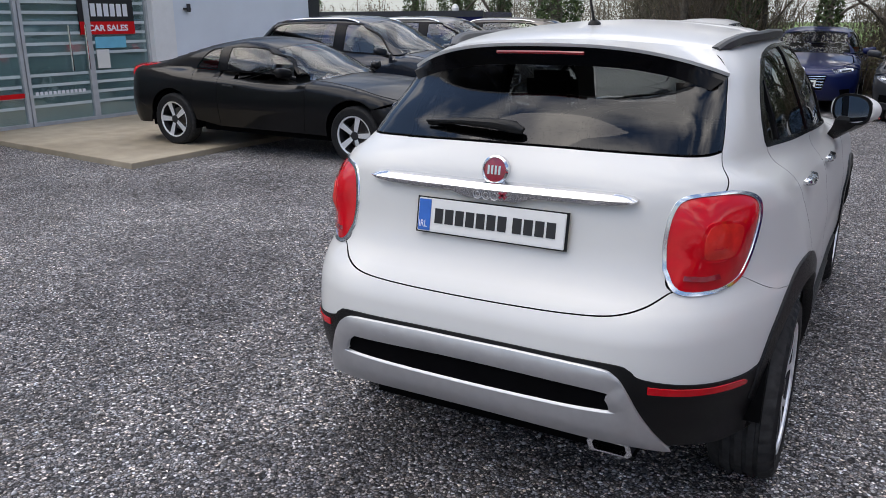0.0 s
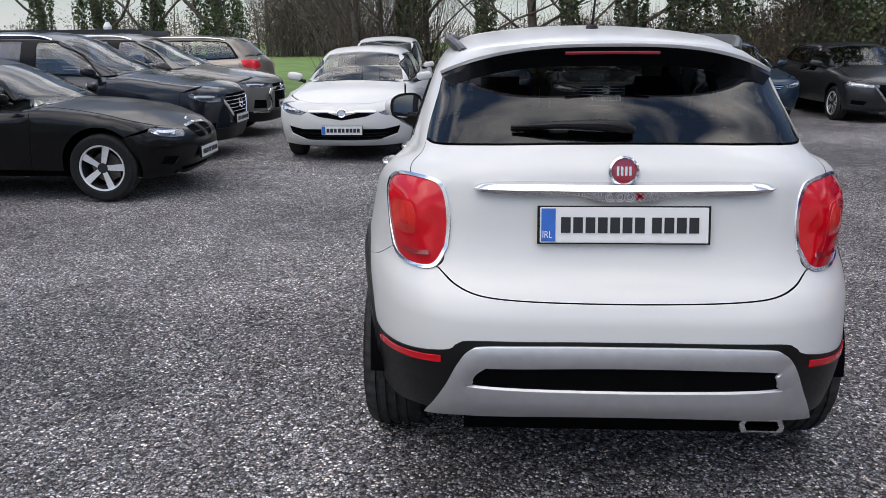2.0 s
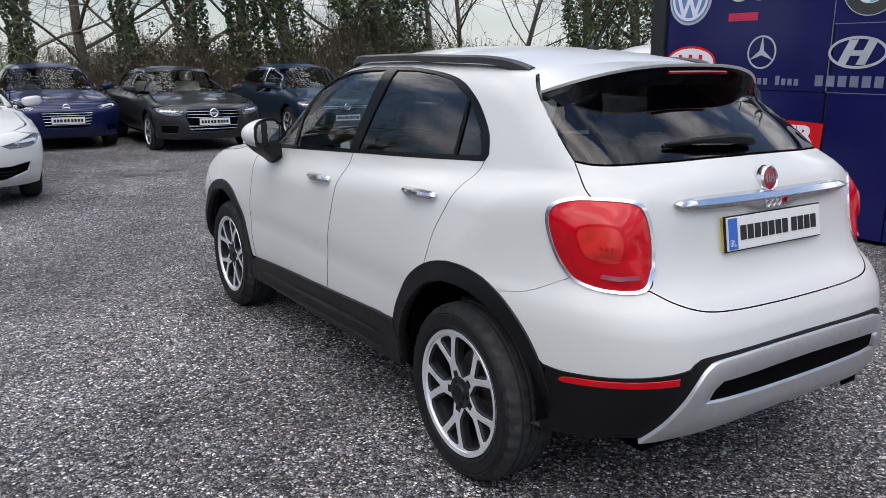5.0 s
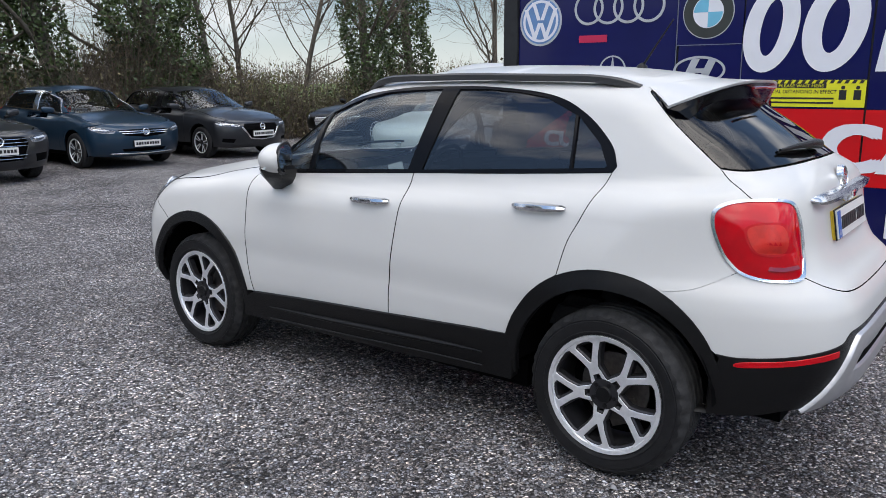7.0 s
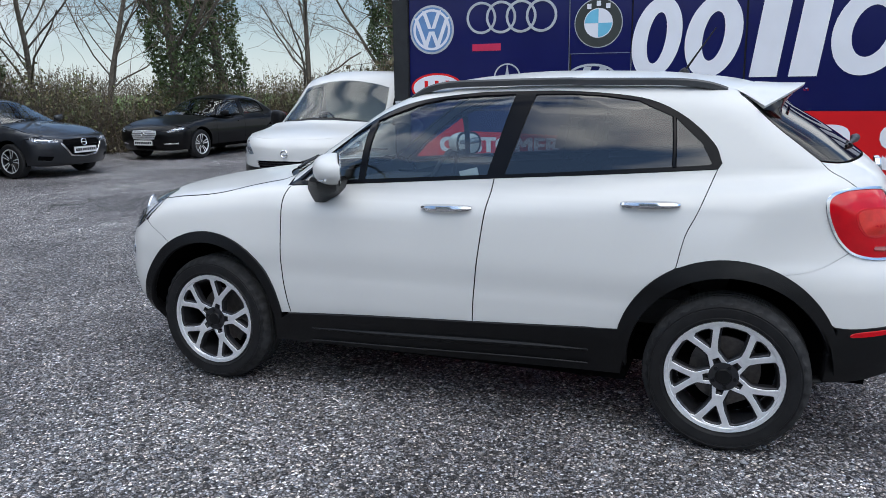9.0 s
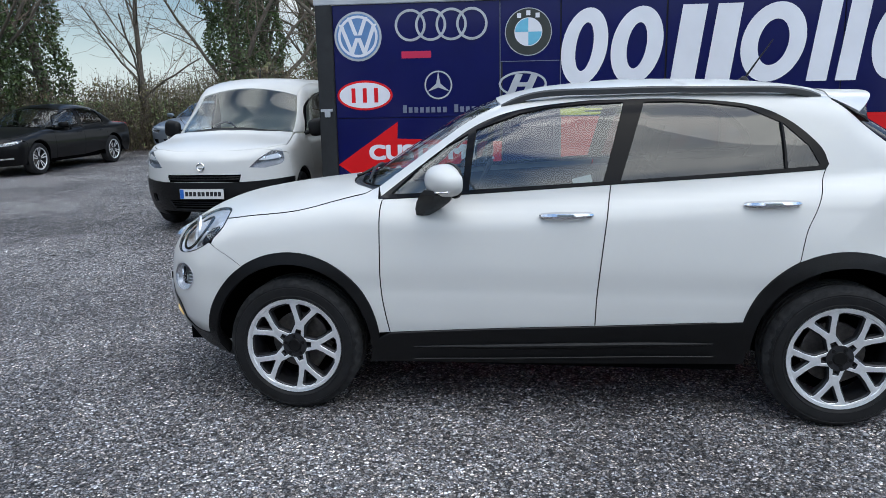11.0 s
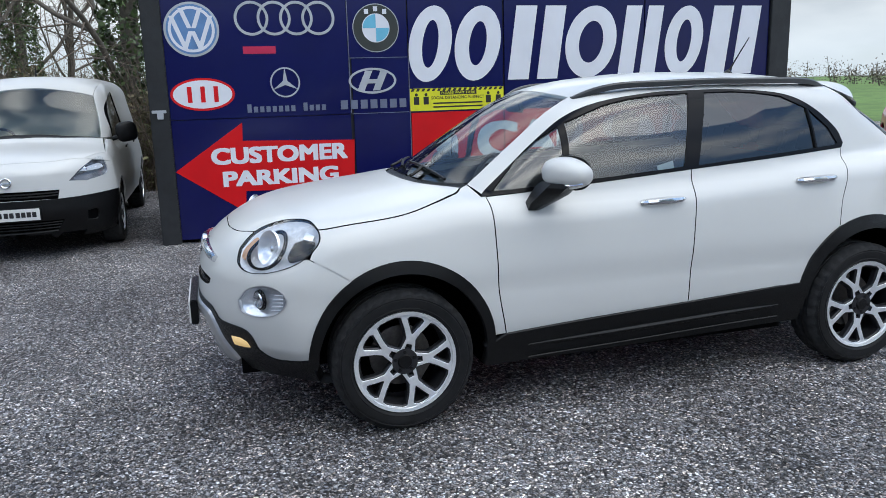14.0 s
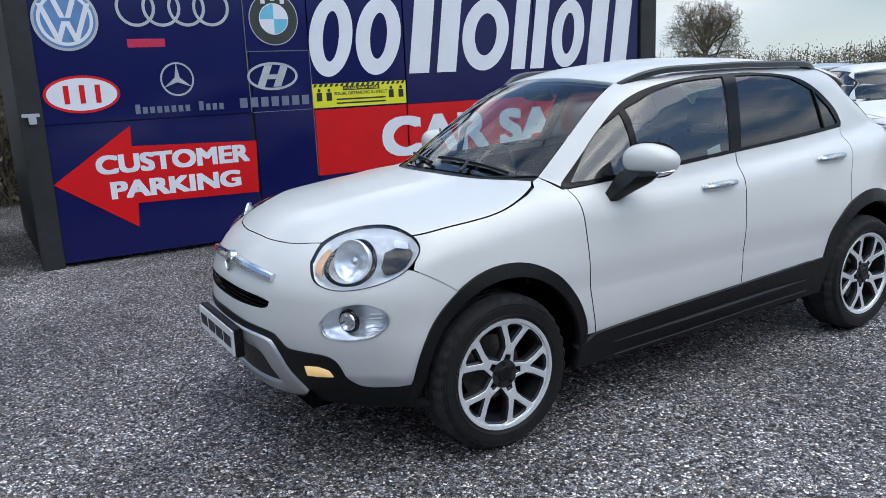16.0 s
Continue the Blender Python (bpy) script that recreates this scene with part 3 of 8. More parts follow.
L_doorf = S.line("side", [(0.84, 1.05), (0.838, 0.95), (0.835, 0.8), (0.83, 0.62), (0.795, 0.416)], 6)
L_doorb = S.line("side", [(-0.25, 1.122), (-0.215, 0.85), (-0.19, 0.62), (-0.182, 0.468)], 6)
L_doorr = S.line("side", [(-1.21, 1.182), (-1.15, 1.02), (-1.105, 0.92), (-1.078, 0.80), (-1.074, 0.787)], 6)
L_sillf = S.line("side", [(0.795, 0.416), (0.3, 0.445), (-0.182, 0.468)], 6)
L_sillr = S.line("side", [(-0.182, 0.468), (-0.5, 0.485), (-0.71, 0.497)], 6)
L_archr_f = S.to3("side", [p for p in arc(*a_r, 14, 63, 14)])
L_archr_b = S.to3("side", [p for p in arc(*a_r, 63, 118, 12)])
L_archr_d = S.to3("side", [p for p in arc(*a_r, 118, 154, 10)])
L_archf_r = S.to3("side", [p for p in arc(*a_f, 175, 57, 24)])
L_archf_f = S.to3("side", [p for p in arc(*a_f, 57, 2, 16)])
L_seamf = S.line("side", [(1.69, 0.845), (1.60, 0.795), (1.52, 0.74)], 5)
L_seamr = S.line("side", [(-1.73, 0.868), (-1.60, 0.80), (-1.485, 0.78)], 5)
HEADL = S.line("front", [(-0.495, 0.86), (-0.50, 0.93), (-0.60, 0.972), (-0.76, 0.982), (-0.88, 0.955), (-0.915, 0.905), (-0.86, 0.835), (-0.75, 0.787), (-0.63, 0.77), (-0.54, 0.795), (-0.495, 0.86)], 6)[:-1]
DRL = S.line("front", [(-0.567, 0.64), (-0.62, 0.70), (-0.72, 0.728), (-0.80, 0.705), (-0.818, 0.655), (-0.765, 0.60), (-0.67, 0.577), (-0.59, 0.588), (-0.567, 0.64)], 6)[:-1]
TAILL = S.line("rear", [(-0.553, 0.90), (-0.556, 0.99), (-0.575, 1.07), (-0.61, 1.108), (-0.70, 1.117), (-0.81, 1.112), (-0.878, 1.085), (-0.888, 1.03), (-0.862, 0.95), (-0.828, 0.893), (-0.78, 0.852), (-0.69, 0.830), (-0.585, 0.836), (-0.553, 0.90)], 5)[:-1]
L_hood_front = S.line("top", [(0.0, 2.005), (-0.17, 2.0), (-0.34, 1.965), (-0.47, 1.90)], 6)
L_hood_side = S.line("top", [(-0.70, 1.70), (-0.775, 1.60), (-0.80, 1.45), (-0.798, 1.25), (-0.75, 1.10), (-0.66, 0.97), (-0.60, 0.92)], 6)
L_cowl = S.line("top", [(-0.60, 0.92), (-0.40, 1.05), (-0.2, 1.105), (0.0, 1.12)], 6)
L_wind_side = S.line("top", [(-0.60, 0.88), (-0.57, 0.75), (-0.53, 0.60), (-0.49, 0.45), (-0.445, 0.28)], 6)
L_wind_top = S.line("top", [(-0.445, 0.28), (-0.25, 0.315), (0.0, 0.33)], 6)
L_ditch = S.line("top", [(-0.445, 0.28), (-0.515, 0.12), (-0.55, -0.1), (-0.56, -0.4), (-0.555, -0.8), (-0.53, -1.15), (-0.505, -1.27)], 6)
L_roof_end = S.line("top", [(-0.505, -1.27), (-0.25, -1.32), (0.0, -1.335)], 6)
L_glass_side = S.line("rear", [(-1.10, 1.488), (-1.01, 1.40), (-0.90, 1.30), (-0.815, 1.215)], 6)
L_glass_bot = S.line("rear", [(-0.815, 1.215), (-0.72, 1.208), (-0.5, 1.214), (-0.25, 1.221), (0.0, 1.223)], 6)
L_gate_side = S.line("rear", [(-0.815, 1.215), (-0.785, 1.165), (-0.745, 1.115), (-0.63, 1.03), (-0.562, 0.88), (-0.575, 0.838)], 6)
L_gate_bot = S.line("rx", [(-0.583, 0.838), (-0.525, 0.801), (-0.44, 0.777), (-0.30, 0.767), (-0.13, 0.763), (0.0, 0.762)], 6)
L_bump_bot = S.line("rear", [(0.0, 0.652), (-0.2, 0.651), (-0.41, 0.647), (-0.455, 0.632), (-0.49, 0.607), (-0.655, 0.577), (-0.80, 0.565), (-0.872, 0.573)], 5)
L_chin_top = S.line("fx", [(-0.82, 0.380), (-0.735, 0.372), (-0.700, 0.395), (-0.682, 0.478), (-0.645, 0.508), (-0.56, 0.514), (-0.49, 0.520), (-0.455, 0.552), (-0.40, 0.578), (-0.137, 0.590), (0.0, 0.594)], 5)

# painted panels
S.panel("front_door", "side", [L_belt[:13], L_doorb, L_sillf[::-1], L_doorf[::-1]], WHITE, hero, gap=0.0027, mirror=True, seal_shade=SEALSHADE)
S.panel("rear_door", "side", [L_belt[12:], L_doorr, L_archr_b[:1], L_archr_f[::-1], L_sillr[::-1], L_doorb[::-1]], WHITE, hero, gap=0.0027, mirror=True, seal_shade=SEALSHADE)
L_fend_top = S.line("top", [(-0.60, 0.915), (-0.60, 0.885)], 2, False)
S.panel("front_fender", "side", [S.to3("side", [(0.86, 1.052)]), L_doorf, L_archf_r, L_seamf[::-1], L_hood_side[4:], L_fend_top[-1:]], WHITE, hero, gap=0.0028, mirror=True, holes=[HEADL], seal_shade=SEALSHADE)
S.panel("body_side", "side", [L_fend_top[-1:], L_wind_side, L_ditch, L_glass_side, L_gate_side[:14], L_seamr, L_archr_b[::-1][:9], L_doorr[::-1], L_dlo_top], WHITE, hero, gap=0.001, mirror=True, holes=[TAILL], step=0.025, seal_shade=SEALSHADE)
S.panel("hood", "top", [L_hood_front, L_hood_side, L_cowl, flip(L_cowl), flip(L_hood_side), flip(L_hood_front)], WHITE, hero, gap=0.0028, holes=[HEADL, flip(HEADL)], seal_shade=SEALSHADE)
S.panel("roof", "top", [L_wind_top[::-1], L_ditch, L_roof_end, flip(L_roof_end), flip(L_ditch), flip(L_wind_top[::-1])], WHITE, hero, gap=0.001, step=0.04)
S.panel("tailgate", "rear", [L_glass_bot[::-1], L_gate_side, L_gate_bot, flip(L_gate_bot), flip(L_gate_side), flip(L_glass_bot[::-1])], WHITE, hero, gap=0.0028, holes=[TAILL, flip(TAILL)], seal_shade=SEALSHADE)
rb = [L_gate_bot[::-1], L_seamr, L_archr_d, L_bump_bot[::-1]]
S.panel("rear_bumper", "rear", rb + [flip(q) for q in rb[::-1]], WHITE, hero, gap=0.0012, holes=[TAILL, flip(TAILL)], seal_shade=SEALSHADE)
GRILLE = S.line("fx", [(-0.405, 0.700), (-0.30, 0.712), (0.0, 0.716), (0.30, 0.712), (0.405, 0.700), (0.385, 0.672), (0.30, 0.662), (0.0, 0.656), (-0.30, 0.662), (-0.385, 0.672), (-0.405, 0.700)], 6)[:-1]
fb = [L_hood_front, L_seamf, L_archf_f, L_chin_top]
S.panel("front_bumper", "front", fb + [flip(q) for q in fb[::-1]], WHITE, hero, gap=0.0010, holes=[HEADL, flip(HEADL), DRL, flip(DRL), GRILLE], seal_shade=SEALSHADE)

# body seams, closed a little way in
for ln, d_ in ((L_seamf, 0.012), (L_seamr, 0.010)):
    q_ = S.to2("side", ln)[1:]
    S.panel("seam_backing", "side", [S.to3("side", q_ + np.array([0.0, d_])), S.to3("side", (q_ - np.array([0.0, d_]))[::-1])], WHITE, hero, off=-0.0035, rim=0.0, step=0.02, mirror=True)

# black lower cladding
S.panel("wheel_arch_trim", "side", [S.to3("side", arc(*a_f, 182, -3, 40)), S.to3("side", arc(1.285, 0.36, 0.394, -3, 184, 40))], BLACKPL, hero, off=0.010, rim=0.035, step=0.03, label="black plastic wheel arch trim", mirror=True)
S.panel("wheel_arch_trim", "side", [S.to3("side", arc(*a_r, 170, 5, 40)), S.to3("side", arc(-1.285, 0.36, 0.402, -3, 168, 40))], BLACKPL, hero, off=0.010, rim=0.035, step=0.03, label="black plastic wheel arch trim", mirror=True)
L_sill_low = S.line("side", [(-0.86, 0.30), (0.0, 0.275), (0.90, 0.265)], 8)
L_sill_arch = S.to3("side", [(0.87, 0.42), (0.90, 0.36)])
S.panel("sill_trim", "side", [L_sillf, L_sillr, S.to3("side", [(-0.845, 0.505), (-0.88, 0.42)]), L_sill_low, L_sill_arch], BLACKPL, hero, off=0.012, rim=0.05, label="black plastic sill trim", mirror=True)
for s in (1, -1):
    bm = bmesh.new()
    q = S.line("side", [(0.68, 0.345), (0.2, 0.36), (-0.4, 0.385), (-0.72, 0.395)], 8) + np.array([-0.012, 0, 0])
    q[:, 0] *= s
    tube(bm, q, [0.004 + 0.012 * math.sin(math.pi * i / (len(q) - 1)) for i in range(len(q))], 8)
    q[:, 2] -= 0.062
    tube(bm, q, 0.004, 6)
    part("sill_rib", bm, BLACKPL, hero, "", True)
L_rb_low = S.line("rear", [(-0.95, 0.335), (-0.75, 0.335), (-0.55, 0.368), (0.0, 0.385)], 6)
lb = [L_bump_bot, S.to3("side", [(-1.70, 0.56), (-1.67, 0.45), (-1.66, 0.33)]), L_rb_low]
S.panel("lower_rear_bumper", "rear", lb + [flip(q) for q in lb[::-1]], BLACKPL, hero, off=0.004, rim=0.05, label="black plastic lower rear bumper")
L_fb_low = S.line("front", [(-0.93, 0.262), (-0.75, 0.262), (-0.4, 0.268), (0.0, 0.272)], 6)
lf = [L_chin_top[::-1], S.to3("side", [(1.71, 0.385), (1.68, 0.30), (1.66, 0.25)]), L_fb_low]
S.panel("lower_front_bumper", "front", lf + [flip(q) for q in lf[::-1]], BLACKPL, hero, off=0.006, rim=0.05, label="black plastic lower front bumper")

# silver trims
tr_o = S.line("rx", [(0.0, 0.640), (-0.20, 0.640), (-0.42, 0.634), (-0.475, 0.618), (-0.51, 0.575), (-0.55, 0.49), (-0.597, 0.400), (-0.620, 0.358)], 6)
tr_b = S.line("rx", [(-0.620, 0.358), (-0.50, 0.386), (-0.3, 0.398), (0.0, 0.402)], 6)
slot = S.line("rx", [(-0.425, 0.570), (0.0, 0.578), (0.425, 0.570), (0.455, 0.545), (0.465, 0.512), (0.44, 0.500), (0.0, 0.492), (-0.44, 0.500), (-0.465, 0.512), (-0.455, 0.545), (-0.425, 0.570)], 5)[:-1]
S.panel("rear_skid_trim", "rear", [tr_o, tr_b, flip(tr_b), flip(tr_o)], SILVERPL, hero, off=0.022, rim=0.03, label="satin silver rear skid trim", holes=[slot], dome=0.01)
S.panel("bumper_slot", "rear", [slot], UNDER, hero, off=0.008, rim=0.0)
fo = S.line("fx", [(0.0, 0.556), (-0.25, 0.556), (-0.39, 0.548), (-0.425, 0.525), (-0.455, 0.44), (-0.485, 0.335), (-0.465, 0.312), (-0.36, 0.292), (0.0, 0.28)], 6)
fi = S.line("fx", [(0.0, 0.500), (-0.25, 0.498), (-0.325, 0.488), (-0.355, 0.455), (-0.385, 0.365), (-0.37, 0.345), (-0.25, 0.332), (0.0, 0.325)], 6)
S.panel("front_skid_trim", "front", [fo, flip(fo)], SILVERPL, hero, off=0.022, rim=0.03, label="satin silver front skid trim", holes=[np.vstack([fi, flip(fi)])], dome=0.008)
for s in (1, -1):
    for (x, z, fr) in ((0.302, 0.605, False), (0.39, 0.435, True)):
        q = S.to3("fx" if fr else "rx", [(s * x, z)])
        n = S.normal(q)[0]
        bm = bmesh.new()
        lathe(bm, [(0.0, 0.030), (0.0105, 0.029), (0.0115, 0.02)], 16, "z", (Matrix.Translation(q[0]) @ Vector(n).to_track_quat("Z", "Y").to_matrix().to_4x4()))
        part("parking_sensor", bm, SILVERPL, hero, "", True)
# reflectors and exhaust
for s in (1, -1):
    q = S.line("rear", [(-0.50, 0.588), (-0.56, 0.579), (-0.68, 0.562), (-0.80, 0.550), (-0.805, 0.532), (-0.68, 0.542), (-0.56, 0.558), (-0.50, 0.566)], 4)
    if s < 0:
        q = flip(q)
    S.panel("reflector", "rear", [q], REDLENS, hero, off=0.008, rim=0.01, label="red bumper reflector")
bm = bmesh.new()
for i in range(2):
    r = 1 if i == 0 else 0.76
    pts = [(0.458 + r * u, 0.345 + r * v) for u, v in ((-0.062, -0.022), (0.062, -0.022), (0.072, -0.006), (0.062, 0.022), (-0.062, 0.022), (-0.072, 0.006))]
    ring = [[bm.verts.new((x, y, z)) for x, z in pts] for y in ((-2.01, -1.80) if i == 0 else (-2.01, -1.93))]
    if i == 0:
        first = ring[0]
    else:
        for k in range(6):
            bm.faces.new((first[k], first[(k + 1) % 6], ring[0][(k + 1) % 6], ring[0][k]))
    for k in range(6):
        bm.faces.new((ring[0][k], ring[0][(k + 1) % 6], ring[1][(k + 1) % 6], ring[1][k]))
pipe = part("exhaust_tip", bm, CHROME, hero, "chrome trapezoid exhaust tip")
bm = bmesh.new()
box(bm, 0.400, 0.516, -1.95, -1.80, 0.328, 0.362)
part("exhaust_bore", bm, UNDER, pipe, "dark inside of the exhaust")

# windows
L_wind_bot = S.line("top", [(-0.60, 0.88), (-0.40, 1.01), (-0.2, 1.06), (0.0, 1.075)], 6)
ws = [L_wind_top[::-1], L_wind_side[::-1], L_wind_bot]
S.panel("windscreen", "top", ws + [flip(q) for q in ws[::-1]], SCREEN, hero, off=-0.002, rim=0.0, step=0.05, label="clear windscreen", gap=0.0036)
cw = [L_wind_bot[::-1], L_cowl]
S.panel("cowl_grille", "top", cw + [flip(q) for q in cw[::-1]], BLACKPL, hero, off=-0.008, rim=0.0, step=0.03, label="black plastic cowl")
GLTOP = S.line("rear", [(0.0, 1.475), (-0.5, 1.478), (-0.85, 1.484), (-1.10, 1.488)], 6)
S.panel("rear_window", "rear", [GLTOP, L_glass_side, L_glass_bot, flip(L_glass_bot), flip(L_glass_side), flip(GLTOP)], REARGLASS, hero, off=0.001, rim=0.01, label="dark tinted rear window", gap=0.0036, step=0.04)
GQ = S.line("side", [(0.80, 1.072), (0.445, 1.094), (0.425, 1.355), (0.60, 1.262)], 8, False)
GF = S.line("side", [(0.415, 1.096), (0.39, 1.372), (0.27, 1.415), (0.175, 1.448), (0.03, 1.476), (-0.127, 1.488), (-0.31, 1.494), (-0.215, 1.135)], 8, False)
GR = S.line("side", [(-0.295, 1.138), (-0.405, 1.494), (-0.57, 1.494), (-0.72, 1.484), (-0.865, 1.463), (-1.03, 1.388), (-1.14, 1.288), (-1.185, 1.205), (-1.175, 1.197)], 8, False)
S.panel("window_surround", "side", [L_belt, L_dlo_top], GLOSSBLK, hero, off=0.003, rim=0.02, step=0.03, holes=[GQ, GF, GR], label="black window surround", mirror=True)
S.panel("quarter_window", "side", [GQ], WINDOW, hero, off=-0.003, rim=0, mirror=True, step=0.06)
S.panel("front_window", "side", [GF], WINDOW, hero, off=-0.003, rim=0, mirror=True, step=0.06, label="clear front door window")
S.panel("rear_door_window", "side", [GR], TINTED, hero, off=-0.003, rim=0, mirror=True, step=0.06, label="dark tinted rear door window")
for s in (1, -1):
    q = S.line("side", [(-1.035, 1.185), (-1.03, 1.29), (-1.02, 1.392)], 6)
    q[:, 0] *= s
    bm = bmesh.new()
    tube(bm, q, 0.009, 6)
    part("window_divider", bm, GLOSSBLK, hero, "", True)


def scaled(chart, line, k, dx=0.0, dz=0.0):
    q = S.to2(chart, line)
    c = q.mean(0)
    return S.to3(chart, c + (q - c) * k + np.array([dx, dz]))


def both(fn):
    for s in (1, -1):
        fn(s)


def mir(q, s):
    return q if s > 0 else flip(q)


YELLOW = mat("yellow_plate_edge", (0.70, 0.48, 0.03), 0.4, 0, 0.1, 30)
RAILMAT = mat("satin_black_rail", (0.035, 0.036, 0.038), 0.34, 0, 0.15, 30)
LAMPDARK = mat("grey_lamp_housing", (0.74, 0.75, 0.77), 0.25, 0.15, 0.2, 40)
LAMPSMOKE = mat("smoky_lamp_housing", (0.20, 0.21, 0.23), 0.25, 0.4, 0.3, 40)
LAMPCHROME = mat("lamp_reflector", (0.92, 0.93, 0.95), 0.18, 0.6, 0.05, 30)
AMBER = mat("amber_indicator", (0.75, 0.42, 0.22), 0.25, 0.2, 0.2, 30)
FOGLIT = bpy.data.materials.new("lit_fog_lamp")
FOGLIT.use_nodes = True
fb_ = FOGLIT.node_tree.nodes["Principled BSDF"]
fb_.inputs["Base Color"].default_value = (0.8, 0.6, 0.3, 1)
fb_.inputs["Emission Color"].default_value = (1.0, 0.62, 0.22, 1)
fb_.inputs["Emission Strength"].default_value = 0.35
MIRROR = mat("mirror_glass", (0.75, 0.78, 0.8), 0.02, 1.0)


def tail_lamp(s):
    lens = mir(scaled("rear", TAILL, 0.935), s)
    rim = mir(scaled("rear", TAILL, 1.012), s)
    h = S.panel("tail_lamp", "rear", [lens], REDLENS, hero, step=0.014, off=0.004, rim=0.02, dome=0.030, label="red tail lamp with chrome bezel")
    S.panel("bezel", "rear", [rim], CHROME, h, step=0.014, off=0.007, rim=0.03, holes=[mir(scaled("rear", TAILL, 0.945), s)], label="chrome lamp bezel")
    S.panel("lens_edge", "rear", [mir(scaled("rear", TAILL, 0.42), s)], REDLENS, h, step=0.012, off=0.0325, rim=0.004)
    S.panel("indicator_lens", "rear", [mir(scaled("rear", TAILL, 0.36), s)], ORANGE, h, step=0.012, off=0.0342, rim=0.004, label="orange indicator lens")
    q = mir(S.line("rear", [(-0.60, 0.868), (-0.66, 0.862), (-0.71, 0.868), (-0.705, 0.882), (-0.66, 0.877), (-0.605, 0.882)], 4, False), s)
    S.panel("reversing_lens", "rear", [q], DARKRED, h, step=0.012, off=0.0225, rim=0.006, label="clear reversing lamp strip")
    for k in range(14):
        for zz in (0.0, 1.0):
            u0 = -0.61 - 0.165 * k / 13 - (0.02 if zz else 0)
            z0 = 1.055 if zz else 0.905
            p = S.to3("rear", [(u0, z0), (u0, z0 + 0.022)])
            p = p + S.normal(p) * 0.016
            if s < 0:
                p[:, 0] *= -1
            bm = bmesh.new()
            tube(bm, p, 0.0016, 4)
            part("lens_rib", bm, REDLENS, h)


both(tail_lamp)


def head_lamp(s):
    out = mir(HEADL, s)
    h = S.panel("headlamp", "front", [out], LAMPDARK, hero, step=0.016, off=-0.008, rim=0.0, dome=-0.055, label="headlamp with chrome reflector behind clear glass")
    S.panel("bezel", "front", [mir(scaled("front", HEADL, 1.005), s)], GLOSSBLK, h, step=0.014, off=0.002, rim=0.02, holes=[mir(scaled("front", HEADL, 0.98), s)])
    S.panel("lamp_glass", "front", [mir(scaled("front", HEADL, 0.97), s)], LAMPGLASS, h, step=0.02, off=0.002, rim=0.0, dome=0.012, label="clear lamp glass")
    c = S.to3("front", [(-0.655, 0.873)])[0]
    d = Vector((-0.45, 0.85, 0.22)).normalized()
    if s < 0:
        c[0], d[0] = -c[0], -d[0]
    m = Matrix.Translation(Vector(c) - d * 0.040) @ d.to_track_quat("Z", "Y").to_matrix().to_4x4()
    bm = bmesh.new()
    lathe(bm, [(0.004, -0.030), (0.03, -0.022), (0.058, 0.0), (0.074, 0.020), (0.083, 0.023), (0.086, 0.012)], 36, "z", m @ pose(0, 0, 0.004))
    part("reflector_bowl", bm, LAMPCHROME, h, "round chrome reflector", True)
    bm = bmesh.new()
    lathe(bm, [(0.0, 0.012), (0.016, 0.006), (0.022, -0.012), (0.018, -0.03)], 20, "z", m)
    part("bulb_shield", bm, CHROME, h, "", True)
    oval = [[(-0.655 + a_ * math.cos(t_), 0.868 + b_ * math.sin(t_)) for t_ in np.linspace(0, 2 * math.pi, 33)[:-1]] for a_, b_ in ((0.104, 0.080), (0.086, 0.069))]
    S.panel("bowl_surround", "front", [mir(S.to3("front", oval[0]), s)], GLOSSBLK, h, step=0.016, off=-0.010, rim=0.006, holes=[mir(S.to3("front", oval[1]), s)], label="black ring round the reflector")
    q = mir(S.line("front", [(-0.525, 0.83), (-0.515, 0.87), (-0.53, 0.91), (-0.56, 0.90), (-0.548, 0.865), (-0.555, 0.82)], 5), s)
    S.panel("indicator", "front", [q], AMBER, h, step=0.015, off=-0.012, rim=0.004)
    q = mir(S.line("front", [(-0.775, 0.915), (-0.84, 0.935), (-0.885, 0.915), (-0.86, 0.86), (-0.80, 0.835), (-0.775, 0.86)], 5), s)
    S.panel("lamp_mask", "front", [q], GLOSSBLK, h, step=0.015, off=-0.022, rim=0.004)
    q = mir(S.line("front", [(-0.80, 0.955), (-0.86, 0.945), (-0.865, 0.925), (-0.81, 0.93)], 5, False), s)
    S.panel("side_light", "front", [q], LAMPCHROME, h, step=0.015, off=-0.018, rim=0.004)


both(head_lamp)


